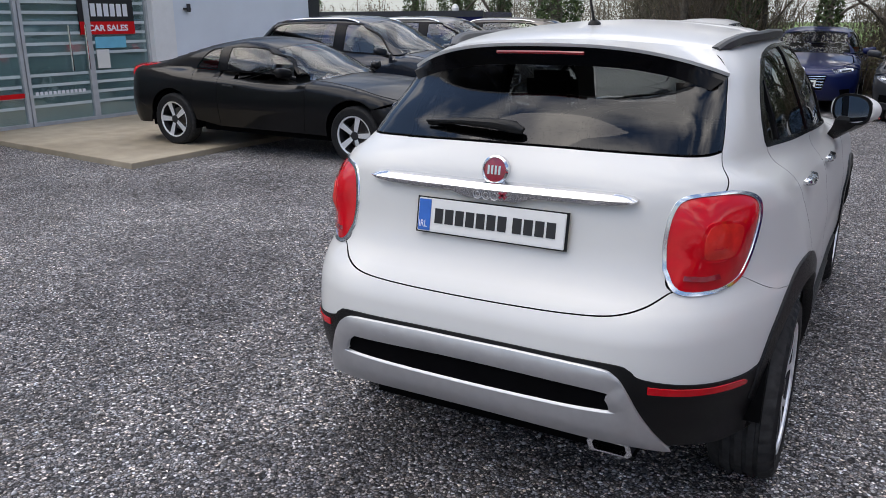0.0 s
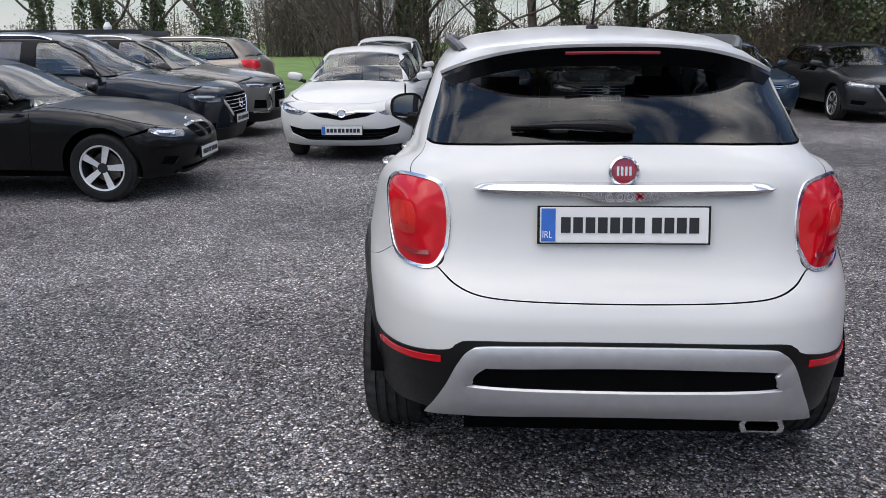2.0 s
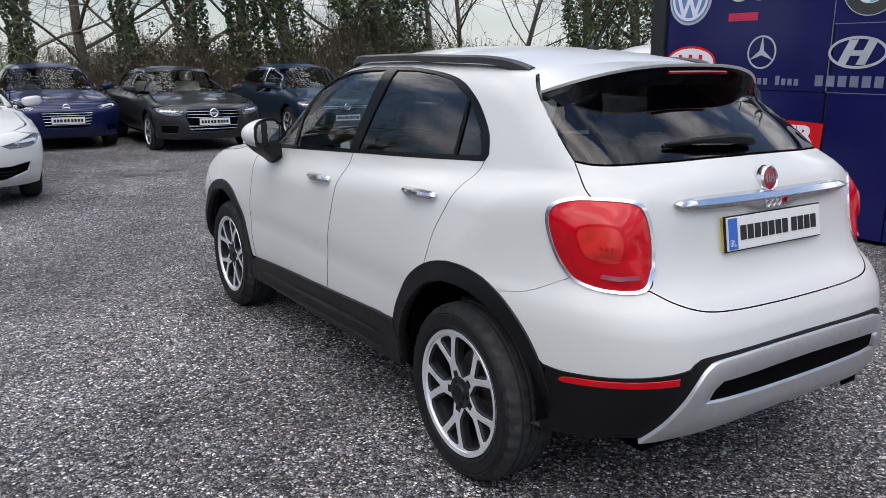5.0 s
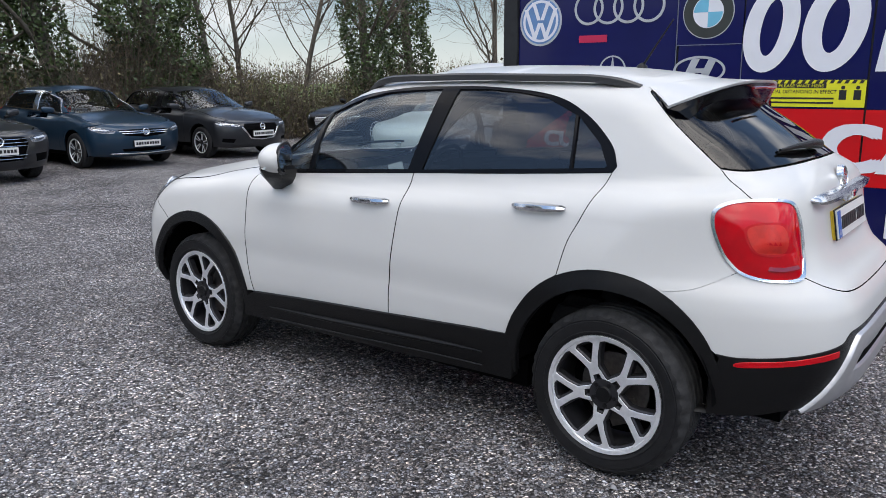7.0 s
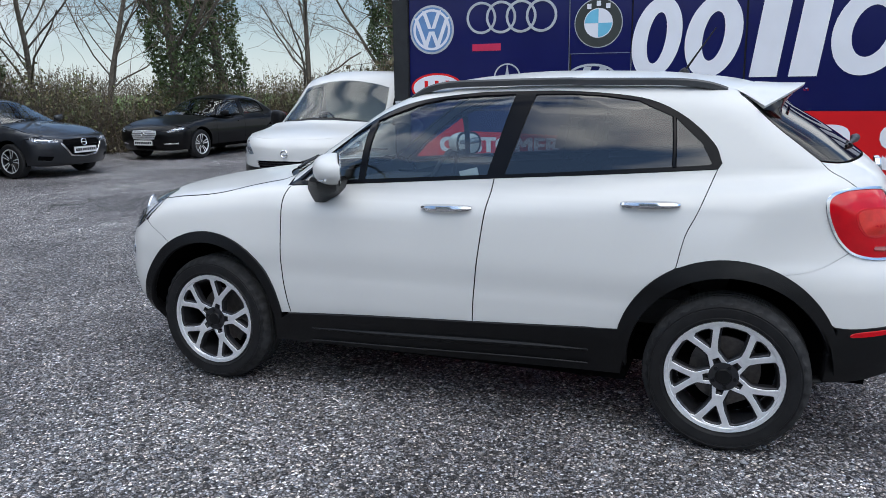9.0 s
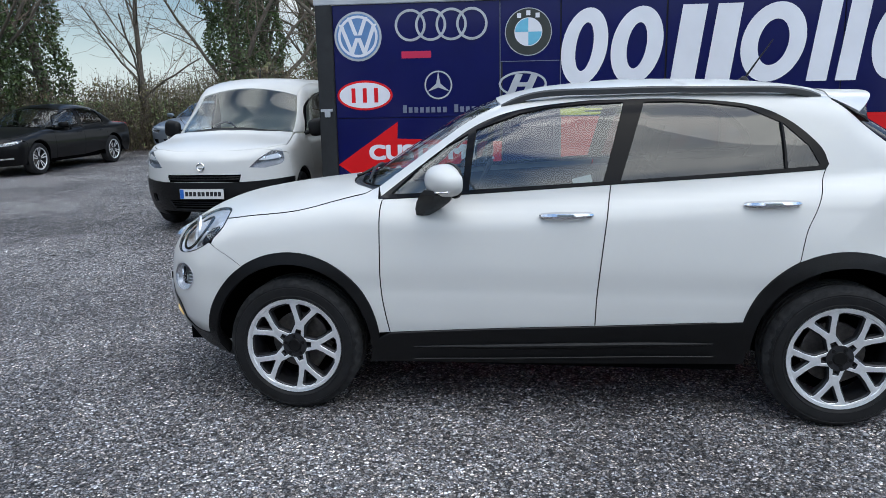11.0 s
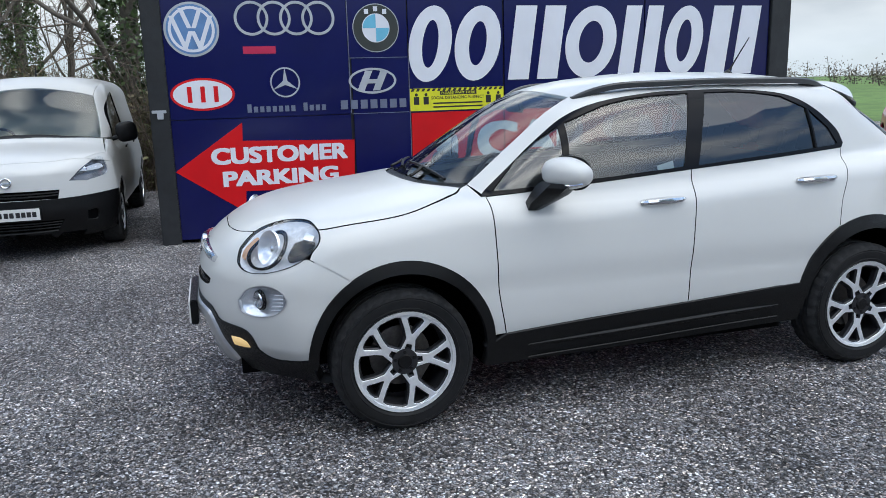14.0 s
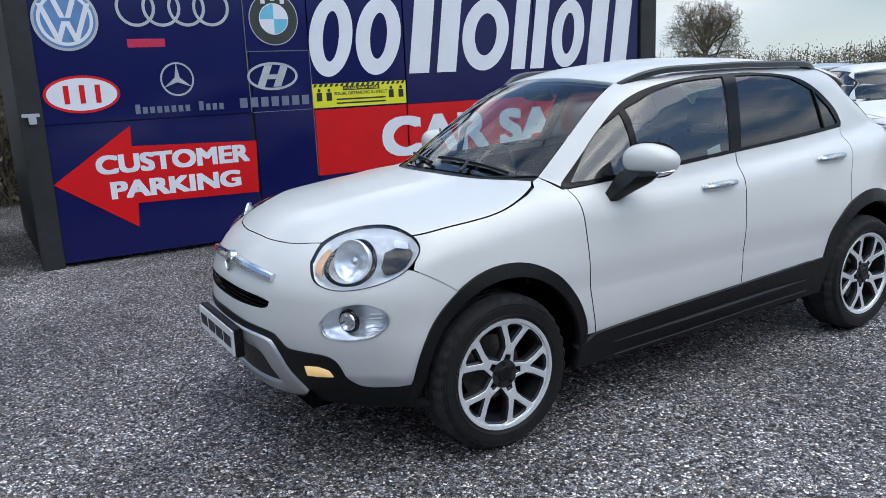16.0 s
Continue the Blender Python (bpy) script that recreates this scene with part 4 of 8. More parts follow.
def drl_lamp(s):
    out = mir(DRL, s)
    h = S.panel("daytime_lamp", "front", [out], LAMPCHROME, hero, step=0.016, off=-0.006, rim=0.0, dome=-0.04, label="oval daytime running lamp")
    S.panel("bezel", "front", [out], SILVERPL, h, step=0.014, off=0.002, rim=0.02, holes=[mir(scaled("front", DRL, 0.95), s)])
    S.panel("lamp_glass", "front", [mir(scaled("front", DRL, 0.94), s)], LAMPGLASS, h, step=0.02, off=0.001, rim=0.006, dome=0.008)
    c = S.to3("front", [(-0.665, 0.652)])[0]
    d = Vector((-0.45, 0.9, 0)).normalized()
    if s < 0:
        c[0], d[0] = -c[0], -d[0]
    m = Matrix.Translation(Vector(c) - d * 0.022) @ d.to_track_quat("Z", "Y").to_matrix().to_4x4()
    bm = bmesh.new()
    lathe(bm, [(0.0, 0.010), (0.02, 0.004), (0.034, 0.012), (0.038, 0.004)], 24, "z", m)
    part("projector", bm, CHROME, h, "", True)
    bm = bmesh.new()
    lathe(bm, [(0.036, 0.006), (0.044, 0.004), (0.048, -0.008)], 24, "z", m)
    part("projector_ring", bm, GLOSSBLK, h, "", True)
    for k in range(5):
        p = S.to3("front", [(-0.735 - 0.004 * k, 0.615 + 0.018 * k), (-0.79, 0.625 + 0.016 * k)])
        p = p - S.normal(p) * 0.014
        if s < 0:
            p[:, 0] *= -1
        bm = bmesh.new()
        tube(bm, p, 0.003, 5)
        part("lens_rib", bm, LAMPDARK, h)


both(drl_lamp)


def fog_lamp(s):
    q = mir(S.line("fx", [(-0.548, 0.452), (-0.606, 0.458), (-0.646, 0.446), (-0.652, 0.420), (-0.585, 0.411), (-0.543, 0.409)], 5, False), s)
    S.panel("fog_lamp", "front", [q], FOGLIT, hero, step=0.015, off=0.008, rim=0.01, dome=0.006, label="lit amber-white fog lamp")


both(fog_lamp)

# grille slats, badge and chrome bars on the nose
S.panel("grille_back", "front", [GRILLE], UNDER, hero, off=-0.03, rim=0.0)
for z in (0.672, 0.688, 0.703):
    bm = bmesh.new()
    tube(bm, S.line("fx", [(-0.38, z - 0.004), (0.0, z), (0.38, z - 0.004)], 10) - np.array([0, 0.012, 0]), 0.0045, 6)
    part("grille_slat", bm, GLOSSBLK, hero, "", True)
for s in (1, -1):
    pth = S.line("fx", [(s * 0.05, 0.806), (s * 0.2, 0.803), (s * 0.33, 0.795), (s * 0.40, 0.788)], 8)
    pth = pth + S.normal(pth) * 0.006
    bm = bmesh.new()
    tube(bm, pth, [0.026 - 0.008 * (i / (len(pth) - 1)) for i in range(len(pth))], 10)
    part("nose_bar", bm, CHROME, hero, "satin chrome nose bar", True)


def badge(p, n, r, name="badge", face=REDBADGE, text="round chrome-ringed crimson badge"):
    m = Matrix.Translation(Vector(p)) @ Vector(n).to_track_quat("Z", "Y").to_matrix().to_4x4()
    bm = bmesh.new()
    lathe(bm, [(r * 0.80, 0.020), (r * 0.86, 0.024), (r, 0.018), (r * 1.02, 0.0)], 40, "z", m)
    b = part(name, bm, CHROME, hero, text, True)
    bm = bmesh.new()
    lathe(bm, [(0.0, 0.022), (r * 0.5, 0.021), (r * 0.81, 0.0185)], 40, "z", m)
    part("badge_face", bm, face, b, "", True)
    for k in range(4):
        bm = bmesh.new()
        box(bm, -r * 0.50 + k * r * 0.27, -r * 0.50 + k * r * 0.27 + r * 0.15, -r * 0.30, r * 0.30, 0.0205, 0.0235, m)
        part("badge_bar", bm, CHROME, b)


badge((0, S.to3("rx", [(0, 1.146)])[0][1] + 0.002, 1.146), (0, -1, 0.18), 0.047)
badge((0, S.to3("fx", [(0, 0.80)])[0][1] + 0.004, 0.80), (0, 1, 0.25), 0.047, "badge", SILVERPL, "round chrome and grey badge")

# tailgate bar
bm = bmesh.new()
n_ = 61
prev = None
for i in range(n_):
    x = -0.465 + 0.93 * i / (n_ - 1)
    e = abs(x) / 0.465
    hh = 0.018 * (1 - e**6) ** 0.5 + 0.002
    low = 0.018 * max(0.0, 1 - max(0.0, abs(x) - 0.085) / 0.06) if abs(x) < 0.145 else 0.0
    zc = 1.098 - 0.004 * (1 - e)
    y0 = S.to3("rx", [(x, zc)])[0][1]
    pr = [(y0 + 0.006, zc + hh), (y0 - 0.020, zc + hh * 0.7), (y0 - 0.034, zc - hh * 0.2), (y0 - 0.030, zc - hh - low), (y0 + 0.006, zc - hh - low)]
    ring = [bm.verts.new((x, y, z)) for y, z in pr]
    if prev:
        for k in range(5):
            bm.faces.new((prev[k], prev[(k + 1) % 5], ring[(k + 1) % 5], ring[k]))
    else:
        bm.faces.new(ring[::-1])
    prev = ring
bm.faces.new(prev)
bar = part("tailgate_bar", bm, CHROME, hero, "satin chrome tailgate handle bar", True)
for k, x in enumerate((-0.045, -0.015, 0.015)):
    bm = bmesh.new()
    lathe(bm, [(0.008, 0.0), (0.010, 0.003), (0.014, 0.003), (0.016, 0.0)], 16, "y", pose(x, -1.928, 1.073))
    part("model_mark", bm, SILVERPL, bar)
bm = bmesh.new()
for a in (40, -40):
    box(bm, -0.014, 0.014, -0.003, 0.003, -0.004, 0.004, pose(0.045, -1.93, 1.077, 0, a, 0))
part("model_mark", bm, REDBADGE, bar)

# plates
tilt = Matrix.Translation((0, -1.934, 0.986)) @ Matrix.Rotation(radians(-10), 4, "X")
bm = bmesh.new()
box(bm, -0.262, 0.262, 0.006, 0.020, -0.056, 0.056)
bm.transform(tilt)
part("plate_backing", bm, YELLOW, hero, "yellow plate behind the white one")
bm = bmesh.new()
box(bm, -0.268, 0.268, 0.003, 0.007, -0.060, 0.060)
bm.transform(tilt)
part("plate_holder", bm, BLACKPL, hero)
LETTERS = [1, .28, 1, .28, 1, .28, 1, .28, 1, .28, 1, .28, 1, .75, 1, .28, 1, .28, 1, .28, 1]
rear_plate = plate_bars(hero, "rear_plate", tilt, 0.52, 0.111, PLATEBL, LETTERS, "white dealer plate with blue band and dark bars")
ft = Matrix.Translation((0.02, 2.225, 0.498)) @ Matrix.Rotation(radians(180), 4, "Z")
bm = bmesh.new()
box(bm, -0.27, 0.27, 0.004, 0.040, -0.062, 0.062)
bm.transform(ft)
part("plate_holder", bm, BLACKPL, hero, "", bevel=0.004)
plate_bars(hero, "front_plate", ft, 0.52, 0.111, None, [2, 1, .25, 1, .25, 1, .25, 1, 2][1:8], "white front plate with dark bars")


# handles
def handle(s, ya, yb, z):
    bm = bmesh.new()
    prev = None
    n = 17
    for i in range(n):
        q = i / (n - 1)
        y = ya + (yb - ya) * q
        zz = z - 0.006 + 0.014 * (y - ya) / -0.25 * 0.4
        x = S.to3("side", [(y, zz)])[0][0]
        out = 0.014 + 0.026 * max(0.0, math.sin(math.pi * q)) ** 0.5
        hz = 0.008 + 0.0105 * max(0.0, math.sin(math.pi * q)) ** 0.35
        pr = [(x + 0.004 - out * 0.5, zz + hz), (x - out, zz + hz * 0.7), (x - out - 0.004, zz), (x - out, zz - hz * 0.7), (x + 0.004 - out * 0.5, zz - hz)]
        ring = [bm.verts.new((s * a, y, b)) for a, b in pr]
        if prev:
            for k in range(5):
                bm.faces.new((prev[k], prev[(k + 1) % 5], ring[(k + 1) % 5], ring[k]))
        else:
            bm.faces.new(ring)
        prev = ring
    bm.faces.new(prev)
    h = part("door_handle", bm, CHROME, hero, "chrome door handle", True)
    return h


for s in (1, -1):
    handle(s, 0.080, -0.168, 0.990)
    handle(s, -0.832, -1.078, 1.042)


# door mirrors
def door_mirror(s):
    bm = bmesh.new()
    nu, nv = 28, 16
    grid = []
    for j in range(nv + 1):
        row = []
        for i in range(nu):
            th, ph = 2 * math.pi * i / nu, math.pi * (j / nv - 0.5)
            cx, cy, cz = math.cos(ph) * math.cos(th), math.cos(ph) * math.sin(th), math.sin(ph)
            e = lambda v, k: math.copysign(abs(v) ** k, v)
            x, y, z = 0.124 * e(cx, 0.8), 0.095 * e(cy, 0.9), 0.070 * e(cz, 0.85)
            if y < -0.030:
                y = -0.030 - (y + 0.030) * 0.05
            z *= 1.0 - 0.18 * (x / 0.122 < 0) * abs(x / 0.122) + 0.05
            row.append((x, y, z))
        grid.append(row)
    m = pose(-0.918, 0.50, 1.158, 0, -4, 30)
    vs = [[bm.verts.new(p) for p in r] for r in grid]
    for j in range(nv):
        for i in range(nu):
            k = (i + 1) % nu
            bm.faces.new((vs[j][i], vs[j][k], vs[j + 1][k], vs[j + 1][i]))
    bmesh.ops.remove_doubles(bm, verts=bm.verts[:], dist=1e-4)
    bm.transform(m)
    if s < 0:
        bm.transform(Matrix.Diagonal((-1, 1, 1, 1)))
    h = part("door_mirror", bm, WHITE, hero, "white door mirror with black foot", True)
    bm = bmesh.new()
    pts = [(0.094 * math.copysign(abs(math.cos(a)) ** 0.75, math.cos(a)), 0.066 * math.copysign(abs(math.sin(a)) ** 0.8, math.sin(a))) for a in [2 * math.pi * k / 32 for k in range(32)]]
    prism(bm, pts, -0.0335, -0.026, lambda u, v, d: (u, d, v))
    bm.transform(m)
    if s < 0:
        bm.transform(Matrix.Diagonal((-1, 1, 1, 1)))
    part("mirror_glass", bm, MIRROR, h, "silvered mirror glass")
    bm = bmesh.new()
    prism(bm, [(u * 1.16, v * 1.2) for u, v in pts], -0.031, -0.022, lambda u, v, d: (u, d, v))
    bm.transform(m)
    if s < 0:
        bm.transform(Matrix.Diagonal((-1, 1, 1, 1)))
    part("mirror_rim", bm, BLACKPL, h)
    bm = bmesh.new()
    rings = []
    for z, x0, x1, y0, y1 in ((0.985, -0.845, -0.80, 0.60, 0.66), (1.02, -0.89, -0.80, 0.54, 0.66), (1.06, -0.955, -0.82, 0.49, 0.645), (1.10, -1.00, -0.83, 0.47, 0.62), (1.12, -1.0, -0.85, 0.475, 0.60)):
        rings.append([bm.verts.new((x, y, z)) for x, y in ((x0, (y0 + y1) / 2), (x0 * 0.7 + x1 * 0.3, y0), (x1, y0), (x1, y1), (x0 * 0.7 + x1 * 0.3, y1))])
    for a, b in zip(rings, rings[1:]):
        for k in range(5):
            bm.faces.new((a[k], a[(k + 1) % 5], b[(k + 1) % 5], b[k]))
    bm.faces.new(rings[0][::-1])
    bm.faces.new(rings[-1])
    if s < 0:
        bm.transform(Matrix.Diagonal((-1, 1, 1, 1)))
    part("mirror_foot", bm, BLACKPL, h, "black plastic mirror foot", True)
    bm = bmesh.new()
    p = [(-1.032, 0.478, 1.118), (-0.99, 0.545, 1.112), (-0.93, 0.577, 1.108), (-0.87, 0.585, 1.108)]
    tube(bm, spline(p, 6) * np.array([s, 1, 1]), 0.0065, 6)
    part("mirror_indicator", bm, CHROME, h, "clear indicator strip", True)


both(door_mirror)

# roof rails
for s in (1, -1):
    base = S.line("top", [(-0.475, 0.275), (-0.545, 0.12), (-0.58, -0.1), (-0.592, -0.4), (-0.587, -0.8), (-0.558, -1.08), (-0.515, -1.225)], 10)
    bm = bmesh.new()
    prev = None
    n = len(base)
    for i, b in enumerate(base):
        q = i / (n - 1)
        up = 0.006 + 0.040 * min(1.0, math.sin(math.pi * min(q / 0.5, 0.5)), math.sin(math.pi * min((1 - q) / 0.5, 0.5)))
        wd, dn = 0.017, max(-0.006, up - 0.032)
        pr = [(-wd * 1.05, dn), (-wd, up - 0.008), (-wd * 0.5, up), (wd * 0.5, up), (wd, up - 0.008), (wd * 1.05, dn)]
        ring = [bm.verts.new((s * (b[0] + a), b[1], b[2] + c)) for a, c in pr]
        if prev:
            for k in range(6):
                bm.faces.new((prev[k], prev[(k + 1) % 6], ring[(k + 1) % 6], ring[k]))
        else:
            bm.faces.new(ring)
        prev = ring
    bm.faces.new(prev[::-1])
    part("roof_rail", bm, RAILMAT, hero, "satin black roof rail", True)

# spoiler
bm = bmesh.new()
n = 33
cols = []
for i in range(n):
    x = -0.60 + 1.20 * i / (n - 1)
    e = abs(x) / 0.60
    a = S.to3("top", [(x * 0.86, -1.262 - 0.068 * (1 - e * e))])[0]
    tip = np.array([x, -1.545 + 0.17 * e**2.8, 1.532 - 0.095 * e**2.8])
    while S.f(tip) < 0.006:
        tip = tip + S.normal(tip[None])[0] * 0.004
    tx, ty, tz = tip
    g = S.to3("rear", [(math.atan2(x * 0.97, 0.46), 1.455 - 0.07 * e**3)])[0]
    mid = (a + tip) / 2
    while S.f(mid) < 0.006:
        mid = mid + S.normal(mid[None])[0] * 0.004
    cols.append([bm.verts.new(p) for p in (a + np.array([0, 0, 0.004]), mid, tip, (tx * 0.995, ty + 0.004, tz - 0.011), (x * 0.98, (ty + g[1]) / 2 - 0.004, (tz + g[2]) / 2 + 0.004), g + np.array([0, -0.004, 0.0]))])
for p, q in zip(cols, cols[1:]):
    for k in range(5):
        f = bm.faces.new((p[k], q[k], q[k + 1], p[k + 1]))
        f.material_index = 1 if k >= 3 else 0
for c in (cols[0], cols[-1]):
    bm.faces.new(c if c is cols[-1] else c[::-1])
spoiler = part("spoiler", bm, (WHITE, GLOSSBLK), hero, "white roof spoiler with black underside", True)
bm = bmesh.new()
tube(bm, [(x, -1.556 + 0.01 * abs(x), 1.501 - 0.05 * x * x) for x in np.linspace(-0.16, 0.16, 9)], 0.006, 6)
part("brake_light", bm, DARKRED, spoiler, "dark red high brake light", True)

# aerial and wipers
bm = bmesh.new()
lathe(bm, [(0.028, 0.0), (0.024, 0.014), (0.010, 0.026), (0.0, 0.030)], 20, "z", pose(0, -0.995, 1.583))
aer = part("aerial", bm, BLACKPL, hero, "black roof aerial", True)
bm = bmesh.new()
tube(bm, [(0, -1.0, 1.60), (0, -1.06, 1.69), (0, -1.135, 1.80)], [0.006, 0.0045, 0.003], 8)
part("rod", bm, BLACKPL, aer, "", True)
bm = bmesh.new()
pw = S.to3("rx", [(0.045, 1.248), (0.015, 1.252), (-0.06, 1.256), (-0.2, 1.258), (-0.345, 1.256)])
pw = pw + S.normal(pw) * np.array([0.018, 0.026, 0.030, 0.026, 0.016])[:, None]
tube(bm, pw, [0.012, 0.021, 0.019, 0.012, 0.005], 10)
tube(bm, pw[1:] - np.array([0, -0.012, 0.008]), 0.006, 6)
part("rear_wiper", bm, BLACKPL, hero, "black rear wiper", True)
for pts in ([(-0.48, 0.955), (-0.2, 0.985), (0.05, 0.995)], [(0.06, 1.04), (0.3, 0.97), (0.50, 0.89)]):
    bm = bmesh.new()
    q = S.line("top", pts, 8)
    q = q + S.normal(q) * 0.014
    tube(bm, q, 0.008, 6)
    q2 = S.line("top", [(pts[1][0] - 0.06, pts[1][1] + 0.09), pts[1]], 6, False)
    tube(bm, q2 + S.normal(q2) * 0.02, 0.009, 6)
    part("windscreen_wiper", bm, BLACKPL, hero, "black windscreen wiper", True)

# wheel housings, floor, linings, cabin
for y in (1.285, -1.285):
    for s in (1, -1):
        bm = bmesh.new()
        prev = None
        for i in range(25):
            a = radians(2 + 176 * i / 24)
            c, d = y + 0.412 * math.cos(a), 0.365 + 0.412 * math.sin(a)
            ring = [bm.verts.new((s * x, c, d)) for x in (0.845, 0.50)] + [bm.verts.new((s * 0.50, y, 0.36))]
            if prev:
                bm.faces.new((prev[0], ring[0], ring[1], prev[1]))
                bm.faces.new((prev[1], ring[1], ring[2]))
            prev = ring
        part("wheel_housing", bm, UNDER, hero)
bm = bmesh.new()
box(bm, -0.74, 0.74, -0.86, 0.86, 0.22, 0.34)
box(bm, -0.50, 0.50, -1.85, 2.0, 0.24, 0.36)
part("underbody", bm, UNDER, hero)
DL = S.line("side", [(0.95, 1.03), (0.4, 1.06), (-0.3, 1.10), (-1.3, 1.16), (-1.38, 1.0), (-1.2, 0.88), (-0.9, 0.80), (-0.78, 0.5), (-0.76, 0.36), (0.74, 0.36), (0.78, 0.5), (0.86, 0.85)], 6, False)
S.panel("door_lining", "side", [DL], FABRIC, hero, off=-0.06, rim=0, step=0.12, mirror=True)
hl_ = [L_wind_top[::-1], L_ditch, L_roof_end]
S.panel("headliner", "top", hl_ + [flip(q) for q in hl_[::-1]], FABRICLT, hero, off=-0.035, rim=0, step=0.12)
bm = bmesh.new()
box(bm, -0.70, 0.70, 0.55, 1.05, 0.62, 0.98)
part("dashboard", bm, FABRIC, hero, "dark dashboard", True, 0.06)
bm = bmesh.new()
ring = [(0.36 + 0.18 * math.cos(a), 0.46 - 0.07 * math.sin(a), 0.97 + 0.17 * math.sin(a)) for a in np.linspace(0, 2 * math.pi, 25)]
tube(bm, ring, 0.014, 8, False)
tube(bm, [(0.19, 0.46, 0.97), (0.36, 0.50, 0.96), (0.53, 0.46, 0.97)], 0.022, 6)
part("steering_wheel", bm, FABRIC, hero, "dark steering wheel", True)
for x in (-0.36, 0.36):
    bm = bmesh.new()
    box(bm, x - 0.25, x + 0.25, -0.35, 0.18, 0.42, 0.60)
    box(bm, x - 0.24, x + 0.24, -0.09, 0.05, 0.0, 0.60, pose(0, -0.33, 0.58, 16))
    box(bm, x - 0.13, x + 0.13, -0.06, 0.03, 0.63, 0.82, pose(0, -0.33, 0.58, 13))
    part("front_seat", bm, FABRIC, hero, "dark fabric front seat", True, 0.04)
bm = bmesh.new()
box(bm, -0.62, 0.62, -1.15, -0.62, 0.45, 0.62)
box(bm, -0.62, 0.62, -0.08, 0.06, 0.0, 0.54, pose(0, -1.16, 0.58, 18))
part("rear_seat", bm, FABRIC, hero, "dark fabric rear bench", True, 0.04)
for x in (-0.36, 0.0, 0.36):
    bm = bmesh.new()
    box(bm, x - 0.12, x + 0.12, -0.05, 0.03, 0.55, 0.70, pose(0, -1.16, 0.58, 16))
    part("headrest", bm, FABRIC, hero, "", True, 0.03)
bm = bmesh.new()
box(bm, -0.12, 0.12, 0.05, 0.075, 0.0, 0.06, pose(0, 0.33, 1.42, -12))
part("inner_mirror", bm, BLACKPL, hero, "", True, 0.01)
bm = bmesh.new()
box(bm, 0.0, 0.09, -0.004, 0.0, 0.0, 0.05, pose(-0.745, -0.17, 1.118, 0, 14, 90))
part("window_sticker", bm, PLATEWH, hero, "small white window sticker")


for y_ in (1.285, -1.285):
    w_ = make_wheel("wheel", 0.336, 0.225, 0.235, "y", hero, "five-spoke alloy wheel with a silver machined face")
    w_.location = (-0.778, y_, 0.334)
    w_.rotation_euler = (radians(34 if y_ > 0 else 64), 0, 0)
    copy_thing(w_, pose(0.778, y_, 0.334, 20, 0, 180))


# ---- the other parked cars ----
def paint(name, c, metal=0.35):
    m = mat(name, c, 0.35, metal, 0.06, 2, coat=0.85, crough=0.015)
    m.node_tree.nodes["Principled BSDF"].inputs["Specular IOR Level"].default_value = 0.1
    return m


P_BLACK = paint("black_car_paint", (0.003, 0.003, 0.0035), 0.0)
P_BLACK.node_tree.nodes["Principled BSDF"].inputs["Coat Weight"].default_value = 0.36
P_NAVYB = paint("blue_black_car_paint", (0.008, 0.011, 0.018), 0.2)
P_GREY = paint("grey_car_paint", (0.16, 0.155, 0.15), 0.5)
P_DGREY = paint("dark_grey_car_paint", (0.030, 0.032, 0.037), 0.5)
P_BEIGE = paint("bronze_car_paint", (0.23, 0.20, 0.17), 0.5)
P_BLUE = paint("deep_blue_car_paint", (0.006, 0.012, 0.065), 0.3)
P_TEAL = paint("steel_blue_car_paint", (0.012, 0.035, 0.065), 0.4)
P_SILV = paint("silver_blue_car_paint", (0.26, 0.31, 0.38), 0.6)
P_RED = paint("red_car_paint", (0.35, 0.012, 0.03), 0.0)
CARGLASS = glass("parked_car_glass", (0.74, 0.79, 0.78), 0.095)
BULK = mat("pale_bulkhead_panel", (0.70, 0.67, 0.55), 0.8, 0, 0.1, 6)
CREAM = mat("pale_cabin_fabric", (0.42, 0.39, 0.30), 0.9, 0, 0.2, 30)


